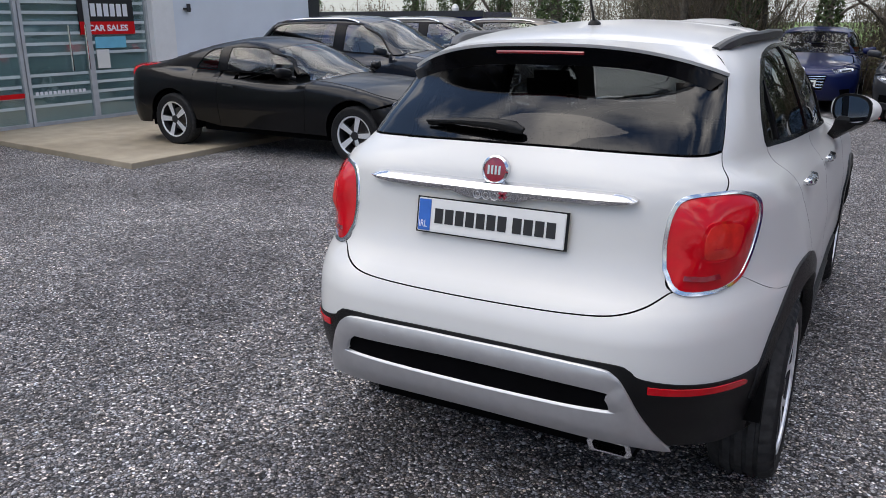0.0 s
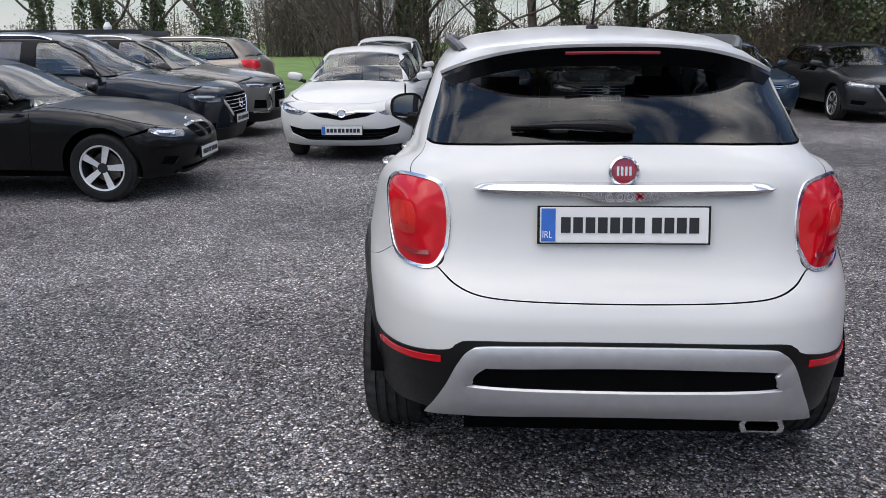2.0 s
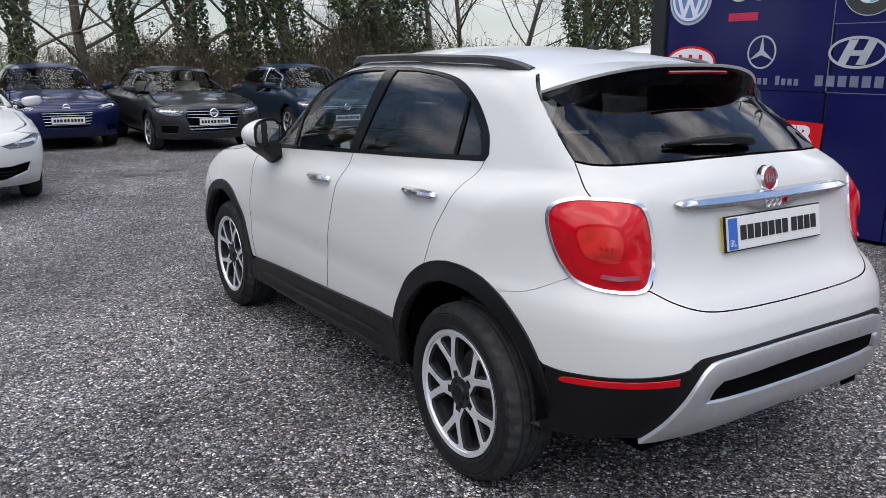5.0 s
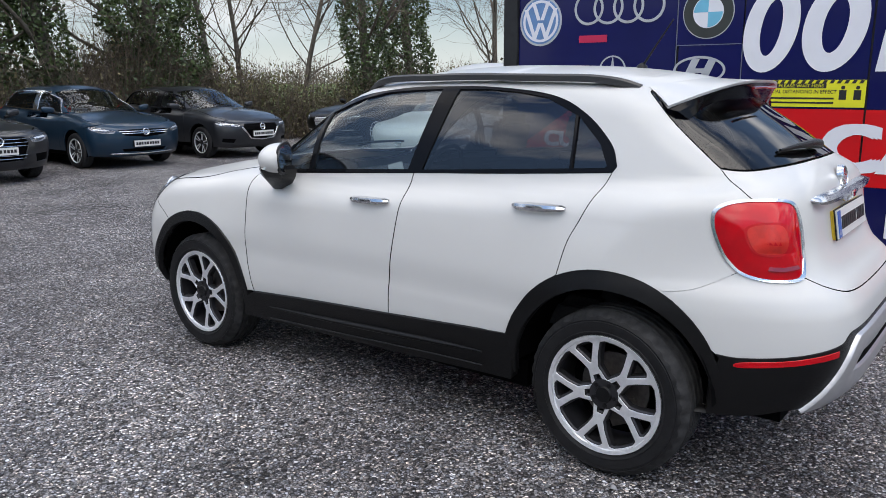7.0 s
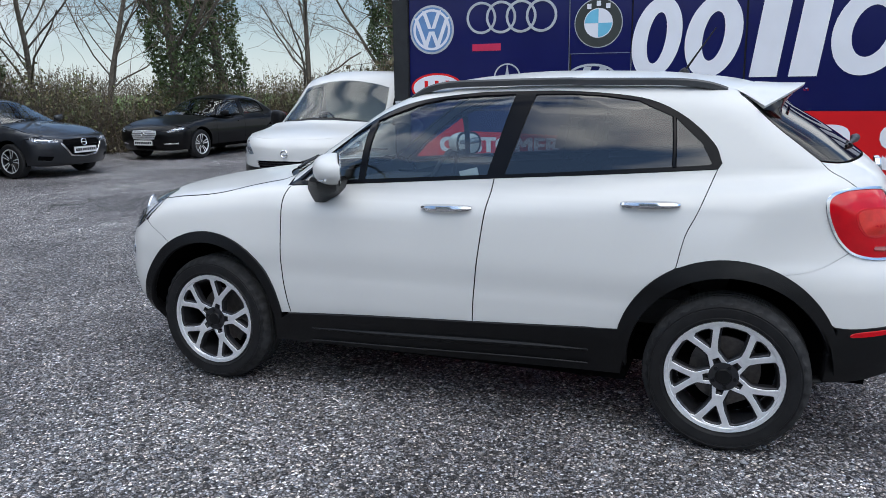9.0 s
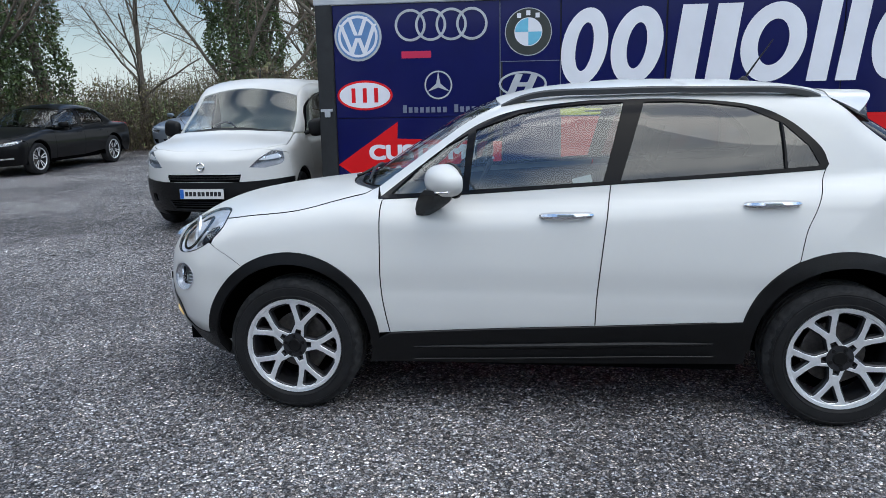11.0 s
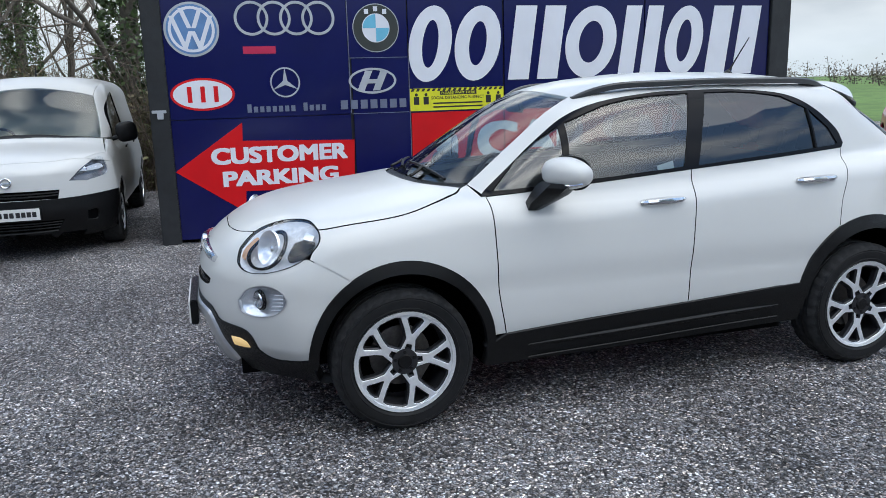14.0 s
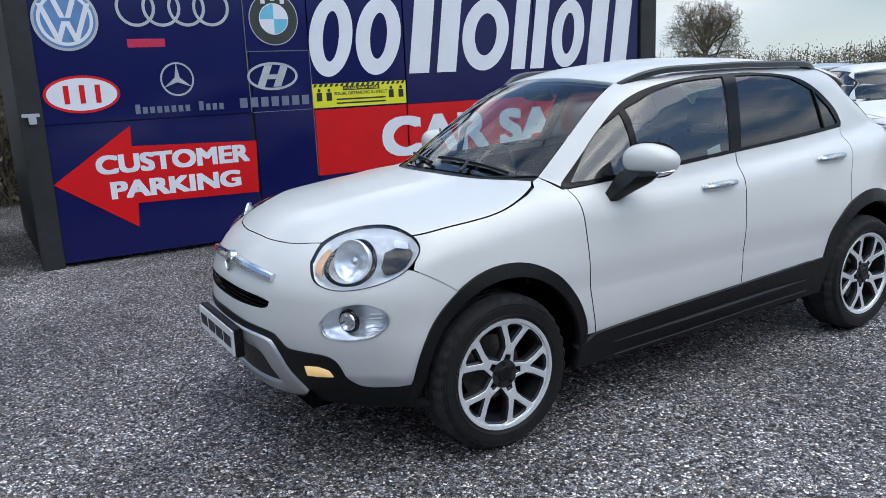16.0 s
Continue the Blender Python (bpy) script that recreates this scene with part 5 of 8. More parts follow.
def shell_of(c):
    """A skin from a car's main dimensions."""
    L, W, H, wb, fo = c["L"], c["W"] / 2, c["H"], c["wb"], c["fo"]
    ya, yb = wb / 2, -wb / 2
    yf = ya + fo
    yr = yf - L
    hc, hn, bz, yc, yt, ye = c["hc"], c["hn"], c["belt"], c["yc"], c["yt"], c["ye"]
    tz, gy = c["tz"], c["gy"]
    van = c.get("van", False)
    return Shell(dict(
        W=W, ya=ya, yb=yb, bulge=0.015, zb=0.20, ym=(yt + ye) / 2, gend=gy,
        wl=[(0.2, 0.92), (0.38, 0.965), (0.6, 1.0), (0.8, 0.985), (bz, 0.93), (bz + 0.15, 0.86)],
        wg=[(bz - 0.1, 0.92 * W), (bz, 0.885 * W if not van else 0.93 * W), ((bz + H) / 2, (0.79 if not van else 0.86) * W), (H - 0.08, (0.68 if not van else 0.78) * W), (H + 0.05, 0.58 * W)],
        nose=[(0.2, yf - 0.13), (0.32, yf - 0.05), (0.5, yf), (hn - 0.12, yf - 0.01), (hn, yf - 0.06), (hn + 0.12, yf - 0.20)],
        tail=[(0.2, yr + 0.13), (0.35, yr + 0.04), (0.55, yr), (0.75, yr + 0.02), (tz, yr + 0.10), (tz + 0.15, yr + 0.2)],
        deck=[(yr, tz - 0.02), (yr + 0.5, tz + 0.01), (-0.3, bz + 0.02), (yc - 0.45, bz - 0.01), (yc, hc), (ya + 0.05, hc - 0.05 - c.get("hd", 0.0)), (yf - 0.3, hn + 0.06), (yf, hn - 0.06)],
        roof=[(yc + 0.45, hc - 0.5), (yc + 0.14, hc - 0.03), (yc * 0.62 + yt * 0.38, hc * 0.62 + (H - 0.05) * 0.38 + 0.035), (yt, H - 0.06), (yt - 0.3, H - 0.008), ((yt + ye) / 2, H), (ye, H - 0.06), ((ye * 0.5 + gy * 0.5), (H - 0.06) * 0.56 + tz * 0.44), (gy - 0.02, tz - 0.03), (gy - 0.5, tz - 0.4)],
        taper=[(yc + 0.2, 0.94), (yt, 0.99), (0.0, 1.0), (ye, 0.965), (gy, 0.90)],
        crown=0.07, rcrown=0.05, gf=0.25, gr=0.15, fa=c.get("fa", 0.34), fp=2.6, ra=0.4, rp=4.0, kg=0.10, ku=0.03, kt=0.08)), ya, yb, yf, yr


def parked_car(name, label, c, m, col, group="parked cars"):
    """A whole parked car: panels cut from its skin, glass, lamps, grille, wheels and cabin."""
    car = thing(name, label, "car" if not c.get("van") else "van", None, group)
    sh, ya, yb, yf, yr = shell_of(c)
    sh.cf, sh.cr = yf - 1.15, yr + 1.05
    H, bz, hc, hn, yc, yt, ye, gy, tz = c["H"], c["belt"], c["hc"], c["hn"], c["yc"], c["yt"], c["ye"], c["gy"], c["tz"]
    W, r = c["W"] / 2, c.get("r", 0.325)
    st = 0.07
    ra = r + 0.055
    low = c.get("low", col)
    van = c.get("van", False)
    d1, d2, d3 = c.get("doors", (yc - 0.12, -0.22, yb + 0.15))
    br = bz + c.get("rise", 0.05)

    def bl(y):
        return bz + (br - bz) * (yc - y) / (yc - ye)

    dt = [(ye - 0.05 - 0.10 * (not van), br + 0.03), (ye + 0.02, (br + H) / 2 + 0.03), (ye + 0.22, H - 0.125), ((ye + yt) / 2, H - 0.10), (yt - 0.1, H - 0.115), (yt + 0.02, H - 0.165), ((yc + yt) / 2 - 0.10, (bz + H) / 2 - 0.01), (yc - 0.22, bz + 0.015)]
    if c.get("panelvan"):
        dt = [(-0.02, bl(0.0) + 0.03), (0.0, H - 0.25), (0.12, H - 0.21), (yt - 0.12, H - 0.26), ((yc + yt) / 2 - 0.17, (bz + H) / 2 - 0.03), (yc - 0.25, bz + 0.015)]
    DT = sh.line("side", dt, 4)
    yb0 = dt[0][0]
    BL = sh.line("side", [(yc - (0.25 if c.get("panelvan") else 0.22), bz), (0.0 if yb0 < -0.2 else 0.3, bl(0)), (yb0, bl(yb0))], 5)
    zs = c.get("sill", 0.30)
    hoodx = W * c.get("hx", 0.84)
    HS = sh.line("top", [(-hoodx * 0.80, yf - 0.30), (-hoodx, yf - 0.55), (-hoodx * 1.0, (yc + yf) / 2 - 0.1), (-hoodx * 0.92, yc - 0.02)], 5)
    CW = sh.line("top", [(-hoodx * 0.92, yc - 0.02), (-hoodx * 0.5, yc + 0.08), (0, yc + 0.12)], 5)
    HF = sh.line("top", [(0, yf - 0.13), (-hoodx * 0.45, yf - 0.165), (-hoodx * 0.80, yf - 0.30)], 5)
    hd = [HF, HS, CW]
    sh.panel("hood", "top", hd + [flip(q) for q in hd[::-1]], col, car, st, gap=0.003)
    WB = sh.line("top", [(-hoodx * 0.90, yc - 0.05), (-hoodx * 0.5, yc + 0.045), (0, yc + 0.08)], 5)
    wx = W * c.get("wx", 0.60)
    WS = sh.line("top", [(-hoodx * 0.90, yc - 0.05), (-(hoodx * 0.9 + wx) / 2 * 1.02, (yc + yt) / 2), (-wx, yt + 0.02 + c.get("head", 0.0))], 5)
    hd_ = c.get("head", 0.0)
    WT = sh.line("top", [(-wx, yt + 0.02 + hd_), (-wx * 0.5, yt + 0.06 + hd_), (0, yt + 0.07 + hd_)], 5)
    ws = [WT[::-1], WS[::-1], WB]
    sh.panel("windscreen", "top", ws + [flip(q) for q in ws[::-1]], CARGLASS, car, st, off=-0.002, rim=0, gap=0.002)
    cw = [WB[::-1], CW]
    sh.panel("cowl", "top", cw + [flip(q) for q in cw[::-1]], BLACKPL, car, st, off=-0.006, rim=0)
    dx = W * c.get("dx", 0.63)
    RD = sh.line("top", [(-wx, yt + 0.02 + hd_), (-dx, yt - 0.25), (-dx, (yt + ye) / 2), (-dx * 0.97, ye + 0.05)], 5)
    RE = sh.line("top", [(-dx * 0.97, ye + 0.05), (0, ye - 0.02)], 5, False)
    rf = [WT[::-1], RD, RE]
    sh.panel("roof", "top", rf + [flip(q) for q in rf[::-1]], c.get("roofcol", col), car, 0.1, gap=0.001)
    # lower side, cut at the doors
    af, ar = arc(ya, r + 0.01, ra, 178, 2, 18), arc(yb, r + 0.01, ra, 2, 178, 18)
    fs, rs = yf - c.get("fs", 0.52), yr + 0.42
    ztop_r = tz - 0.06
    F_D1 = sh.line("side", [(d1, bl(d1) - 0.005), (d1 + 0.02, 0.7), (d1 - 0.03, zs)], 4)
    F_D2 = sh.line("side", [(d2 - 0.02, bl(d2) - 0.005), (d2, 0.7), (d2, zs)], 4)
    ax = d3 if d3 > yb + ra else None
    arch_cut = [p for p in arc(yb, r + 0.01, ra, 2, 178, 30)]
    zc = r + 0.01 + math.sqrt(max(ra * ra - (d3 - yb) ** 2, 0.0)) if ax is None else zs
    F_D3 = sh.line("side", [(d3 - 0.06, bl(d3) - 0.005), (d3, 0.85), (d3, zc)], 4)
    front_arc = sh.to3("side", [p for p in arc(ya, r + 0.01, ra, 180, 2, 24)])
    rear_f = sh.to3("side", [p for p in arch_cut if p[0] > d3 and p[1] > zs])
    rear_b = sh.to3("side", [p for p in arch_cut if p[0] <= d3 and p[1] > zs])
    zf = hn - 0.10
    FS = sh.line("side", [(fs + 0.02, zf + 0.05), (fs, 0.62), (ya + ra * 0.98, 0.42)], 4)
    topf = sh.line("side", [(yc - 0.02, bz + 0.01), (d1, bl(d1) - 0.005)], 3, False)
    sh.panel("front_fender", "side", [HS, topf, F_D1, sh.to3("side", [(d1 - 0.03, zs), (ya - ra, zs)]), front_arc, FS[::-1]], col, car, st, gap=0.003, mirror=True)
    b1 = sh.line("side", [(d1, bl(d1) - 0.005), (d2 - 0.02, bl(d2) - 0.005)], 3, False)
    sh.panel("front_door", "side", [b1, F_D2, sh.to3("side", [(d2, zs), (d1 - 0.03, zs)]), F_D1[::-1]], col, car, st, gap=0.003, mirror=True)
    b2 = sh.line("side", [(d2 - 0.02, bl(d2) - 0.005), (d3 - 0.06, bl(d3) - 0.005)], 3, False)
    if ax is None:
        sh.panel("rear_door", "side", [b2, F_D3, rear_f[::-1], sh.to3("side", [(d2, zs)]), F_D2[::-1]], col, car, st, gap=0.003, mirror=True)
        qb = [rear_b]
    else:
        sh.panel("rear_door", "side", [b2, F_D3, sh.to3("side", [(d3, zs), (d2, zs)]), F_D2[::-1]], col, car, st, gap=0.003, mirror=True)
        qb = [sh.to3("side", [(d3, zs)]), rear_b]
    GS = sh.line("side", [(ye + 0.03, H - 0.085), ((ye + gy) / 2 - 0.02, (H + tz) / 2 + 0.03), (gy + 0.10, tz + 0.02), (rs, ztop_r), (rs - 0.02, 0.62), (yb - ra * 0.98, 0.42)], 5)
    sh.panel("body_side", "side", [sh.to3("side", [(yc - 0.05, bz + 0.03)]), WS, RD, GS, qb[-1][::-1], *qb[:-1], F_D3[::-1], sh.to3("side", [(yb0, bl(yb0))]), DT], col, car, st * 0.7, gap=0.001, mirror=True)
    # glass house
    if c.get("panelvan"):
        holes = [scaled_on(sh, np.vstack([BL, DT]), 0.90)]
    else:
        g = np.vstack([BL, DT])
        q = sh.to2("side", g)
        pil = d2 - 0.03
        a_ = q[q[:, 0] > pil + 0.04]
        b_ = q[q[:, 0] < pil - 0.04]
        holes = []
        for w_, e_ in ((a_, pil + 0.04), (b_, pil - 0.04)):
            if len(w_) > 4:
                w_ = w_[np.argsort(np.arctan2(w_[:, 1] - w_[:, 1].mean(), w_[:, 0] - w_[:, 0].mean()))]
                hi_ = H - 0.115
                ed = np.array([[e_, hi_], [e_, bl(e_) + 0.01]])
                w_ = np.vstack([w_, ed])
                cc = w_.mean(0)
                w_ = w_[np.argsort(np.arctan2((w_ - cc)[:, 1], (w_ - cc)[:, 0]))]
                w_ = cc + (w_ - cc) * 0.91
                holes.append(sh.to3("side", w_))
    sh.panel("window_surround", "side", [BL, DT], c.get("surround", GLOSSBLK), car, st * 0.8, off=0.002, rim=0.015, holes=holes, mirror=True)
    for h in holes:
        sh.panel("side_window", "side", [h], CARGLASS, car, 0.1, off=-0.004, rim=0, mirror=True)
    # nose
    zl = c.get("zl", 0.22)
    FB = sh.line("front", [(-1.02, zl + 0.04), (-0.6, zl), (0, zl)], 5)
    fh = [np.vstack(sh.line(k[1], k[2], 5, k[6] if len(k) > 6 else True)) for k in c["face"]]
    fa = sh.to3("side", arc(ya, r + 0.01, ra, 40, -16, 10))
    nb = [HF, FS[:1], FS[1:], fa[-4:], FB]
    zcut = c.get("cut")
    nose_holes = [h for h, k in zip(fh, c["face"]) if k[5]] + [flip(h) for h, k in zip(fh, c["face"]) if k[5] and k[7 if len(k) > 7 else 5] != "mid"]
    if zcut:
        ZC = sh.line("front", [(-0.99, zcut + 0.02), (-0.5, zcut), (0, zcut)], 5)
        nb2 = [HF, FS, ZC]
        sh.panel("front_bumper", "front", nb2 + [flip(q) for q in nb2[::-1]], col, car, st * 0.7, gap=0.002, holes=nose_holes)
        nb3 = [ZC[::-1], fa[-4:], FB]
        sh.panel("lower_bumper", "front", nb3 + [flip(q) for q in nb3[::-1]], low, car, st * 0.7, off=0.012, rim=0.04, holes=nose_holes)
    else:
        sh.panel("front_bumper", "front", nb + [flip(q) for q in nb[::-1]], col, car, st * 0.7, gap=0.002, holes=nose_holes)
    for k, h in zip(c["face"], fh):
        nm, mt, off = k[0], k[3], k[4]
        mid = len(k) > 7 and k[7] == "mid"
        for s in ((1,) if mid else (1, -1)):
            hh = h if s > 0 else flip(h)
            if nm == "headlamp":
                b = sh.panel(nm, "front", [hh], LAMPSMOKE, car, 0.03, off=-0.012, rim=0, dome=-0.04, label="headlamp behind clear glass")
                sh.panel("lamp_glass", "front", [hh], LAMPGLASS, b, 0.05, off=0.001, rim=0.004)
                q = sh.to2("front", hh)
                cc = q.mean(0)
                q = sh.to3("front", cc + (q - cc) * np.array([0.62, 0.30]) + np.array([0, 0.010]))
                sh.panel("lamp_mask", "front", [q], LAMPDARK, b, 0.04, off=-0.012, rim=0.004)
                for u in (-0.25, 0.22):
                    q2 = sh.to2("front", hh)
                    w2 = q2[:, 0].max() - q2[:, 0].min()
                    pc = sh.to3("front", [cc + np.array([u * w2, 0.0])])
                    bm = bmesh.new()
                    lathe(bm, [(0.0, 0.012), (0.022, 0.006), (0.034, -0.006), (0.036, -0.03)], 16, "z", Matrix.Translation(Vector(pc[0]) - Vector(sh.normal(pc)[0]) * 0.022) @ Vector(sh.normal(pc)[0]).to_track_quat("Z", "Y").to_matrix().to_4x4())
                    part("lamp_unit", bm, CHROME, b, "", True)
            else:
                sh.panel(nm, "front", [hh], mt, car, 0.03, off=off, rim=0.012 if off > 0 else 0)
    for (z, x, rad, mt) in c.get("slats", ()):
        bm = bmesh.new()
        q = sh.line("fx", [(-x, z + c.get("slatbow", 0.0)), (-x * 0.5, z), (0, z), (x * 0.5, z), (x, z + c.get("slatbow", 0.0))], 5)
        tube(bm, q + np.array([0, -0.004, 0]), rad, 6)
        part("grille_slat", bm, mt, car, "", True)
    if "emblem" in c:
        z, rad = c["emblem"]
        q = sh.to3("fx", [(0, z)])
        mm = Matrix.Translation(Vector(q[0])) @ Vector((0, 1, 0.15)).to_track_quat("Z", "Y").to_matrix().to_4x4()
        bm = bmesh.new()
        lathe(bm, [(rad * 0.7, 0.012), (rad * 0.85, 0.018), (rad, 0.014), (rad, 0.0)], 24, "z", mm)
        e = part("emblem", bm, CHROME, car, "plain round chrome emblem", True)
        bm = bmesh.new()
        box(bm, -rad * 0.72, rad * 0.72, -rad * 0.14, rad * 0.14, 0.008, 0.016, mm)
        part("emblem_bar", bm, CHROME, e)
    if c.get("plate"):
        z = c["plate"]
        y = sh.to3("fx", [(0, z)])[0][1]
        mm = Matrix.Translation((c.get("platex", 0.0), y + 0.022, z)) @ Matrix.Rotation(radians(180), 4, "Z")
        bm = bmesh.new()
        box(bm, -0.265, 0.265, 0.003, 0.03, -0.06, 0.06)
        bm.transform(mm)
        part("plate_holder", bm, BLACKPL, car)
        plate_bars(car, "number_plate", mm, 0.52, 0.111, c.get("band", PLATEBL), [1, .3, 1, .3, 1, .5, 1, .3, 1, .5, 1, .3, 1, .3, 1, .3, 1], "white number plate with dark bars")
    # tail
    GB = sh.line("rear", [(-0.80, tz + 0.03), (-0.4, tz + 0.05), (0, tz + 0.055)], 5)
    rb = [GB[::-1], GS[11:], sh.line("rear", [(-1.1, 0.27), (-0.5, 0.25), (0, 0.25)], 5)]
    TL = sh.line("rear", c.get("tail_lamp", [(-0.50, tz - 0.06), (-0.50, tz - 0.17), (-0.75, tz - 0.19), (-0.88, tz - 0.13), (-0.86, tz - 0.02), (-0.66, tz - 0.02)]), 5)
    sh.panel("tailgate", "rear", rb + [flip(q) for q in rb[::-1]], col, car, st, gap=0.002, holes=[TL, flip(TL)])
    for s in (1, -1):
        sh.panel("tail_lamp", "rear", [TL if s > 0 else flip(TL)], REDLENS, car, 0.04, off=0.003, rim=0.02, label="red tail lamp", dome=0.01)
    GT = sh.line("top", [(0, ye - 0.05), (-dx * 0.5, ye - 0.035), (-dx * 0.93, ye + 0.0)], 4)
    gl = [GT, GS[1:10], GB]
    if not c.get("panelvan"):
        sh.panel("rear_window", "top", gl + [flip(q) for q in gl[::-1]], TINTED, car, st, off=0.0, rim=0, gap=0.004)
    else:
        sh.panel("rear_panel", "rear", gl + [flip(q) for q in gl[::-1]], col, car, st, off=0.0, rim=0, gap=0.004)
    # underside, cabin
    bm = bmesh.new()
    box(bm, -W * 0.8, W * 0.8, yb + ra, ya - ra, 0.22, 0.34)
    box(bm, -W * 0.55, W * 0.55, yr + 0.2, yf - 0.2, 0.24, 0.36)
    part("underbody", bm, UNDER, car)
    for y in (ya, yb):
        for s in (1, -1):
            bm = bmesh.new()
            prev = None
            for i in range(15):
                a = radians(-14 + 208 * i / 14)
                cc, d = y + (ra - 0.01) * math.cos(a), r + (ra - 0.01) * math.sin(a)
                ring = [bm.verts.new((s * x, cc, d)) for x in (W * 0.965, W * 0.6)] + [bm.verts.new((s * W * 0.6, y, r))]
                if prev:
                    bm.faces.new((prev[0], ring[0], ring[1], prev[1]))
                    bm.faces.new((prev[1], ring[1], ring[2]))
                prev = ring
            part("wheel_housing", bm, UNDER, car)
    bm = bmesh.new()
    box(bm, -W * 0.82, W * 0.82, ye - 0.1, yc - 0.1, 0.36, bz - 0.30)
    box(bm, -W * 0.80, W * 0.80, yc - 0.42, yc + 0.05, bz - 0.3, bz - 0.06)
    part("cabin_floor", bm, FABRIC, car)
    for x in (-0.37, 0.37):
        bm = bmesh.new()
        box(bm, x - 0.24, x + 0.24, -0.08, 0.06, 0.0, 0.60, pose(0, yt - 0.55, bz - 0.42, 16))
        box(bm, x - 0.13, x + 0.13, -0.05, 0.03, 0.62, 0.80, pose(0, yt - 0.55, bz - 0.42, 14))
        part("front_seat", bm, c.get("seat", FABRIC), car, "", True, 0.03)
    if c.get("bulkhead"):
        bm = bmesh.new()
        box(bm, -W * 0.72, W * 0.72, yt - 0.50, yt - 0.45, bz - 0.3, H - 0.14)
        part("bulkhead", bm, BULK, car, "pale bulkhead behind the seats")
    bm = bmesh.new()
    ring = [(0.36 + 0.18 * math.cos(a), yc - 0.5 - 0.07 * math.sin(a), bz - 0.02 + 0.16 * math.sin(a)) for a in np.linspace(0, 2 * math.pi, 17)]
    tube(bm, ring, 0.014, 6, False)
    part("steering_wheel", bm, FABRIC, car)
    # door mirrors, handles
    for s in (1, -1):
        bm = bmesh.new()
        bmesh.ops.create_uvsphere(bm, u_segments=14, v_segments=10, radius=1.0)
        for v_ in bm.verts:
            v_.co = [math.copysign(abs(e_) ** 0.62, e_) for e_ in v_.co]
        bm.transform(pose(s * (W + 0.065), yc - 0.30, bz + 0.07, 0, s * -8, s * -14) @ Matrix.Diagonal((0.115, 0.055, 0.058 if not van else 0.11, 1)))
        mr = part("door_mirror", bm, c.get("mirror", col), car, "", True)
        bm = bmesh.new()
        tube(bm, [(s * (W * 0.90), yc - 0.26, bz - 0.0), (s * (W + 0.03), yc - 0.29, bz + 0.03)], 0.028, 8)
        part("mirror_foot", bm, BLACKPL, mr, "", True)
        bm = bmesh.new()
        lathe(bm, [(0.0, -0.040), (0.046, -0.039), (0.050, -0.030)], 18, "y", pose(s * (W + 0.065), yc - 0.318, bz + 0.07))
        part("mirror_glass", bm, MIRROR, mr)
        for dy in ((d2 + 0.20, d3 + 0.22) if not c.get("coupe") else (d2 + 0.2,)):
            q = sh.line("side", [(dy + 0.09, bz - 0.13), (dy, bz - 0.12), (dy - 0.09, bz - 0.12)], 4) + np.array([-0.022, 0, 0])
            q[:, 0] *= s
            bm = bmesh.new()
            tube(bm, q, 0.011, 6)
            part("door_handle", bm, c.get("handle", col), car, "", True)
    if c.get("aerial"):
        bm = bmesh.new()
        p = sh.to3("top", [(0, c["aerial"])])[0]
        tube(bm, [p, p + np.array([0, -0.05, 0.11])], [0.014, 0.004], 6)
        part("aerial", bm, BLACKPL, car)
    if c.get("rails"):
        for s in (1, -1):
            q = sh.line("top", [(-dx, yt - 0.1), (-dx * 1.03, (yt + ye) / 2), (-dx, ye + 0.15)], 8)
            q[:, 2] += 0.03 * np.sin(np.linspace(0, math.pi, len(q))) ** 0.4
            q[:, 0] *= s
            bm = bmesh.new()
            tube(bm, q, 0.016, 6)
            part("roof_rail", bm, CHROME, car, "", True)
    if c.get("dashcard"):
        bm = bmesh.new()
        box(bm, c["dashcard"], c["dashcard"] + 0.28, -0.10, 0.10, 0.0, 0.004, pose(0, yc - 0.18, bz - 0.03, 20))
        part("dash_card", bm, PLATEWH, car, "white card on the dashboard")
    w = make_wheel("wheel", r, 0.215, c.get("rim", 0.215), c.get("wheel", "plain"), car, "alloy wheel with black tyre", False)
    w.location = (-(W - 0.118), ya, r)
    copy_thing(w, pose(-(W - 0.118), yb, r, 40))
    copy_thing(w, pose((W - 0.118), ya, r, 15, 0, 180))
    copy_thing(w, pose((W - 0.118), yb, r, 55, 0, 180))
    car.matrix_world = m
    return car


def scaled_on(sh, line, k):
    q = sh.to2("side", line)
    c = q.mean(0)
    return sh.to3("side", c + (q - c) * k)


def ell(cx, cz, a, b, n=16):
    return [(cx + a * math.cos(2 * math.pi * i / n), cz + b * math.sin(2 * math.pi * i / n)) for i in range(n)]


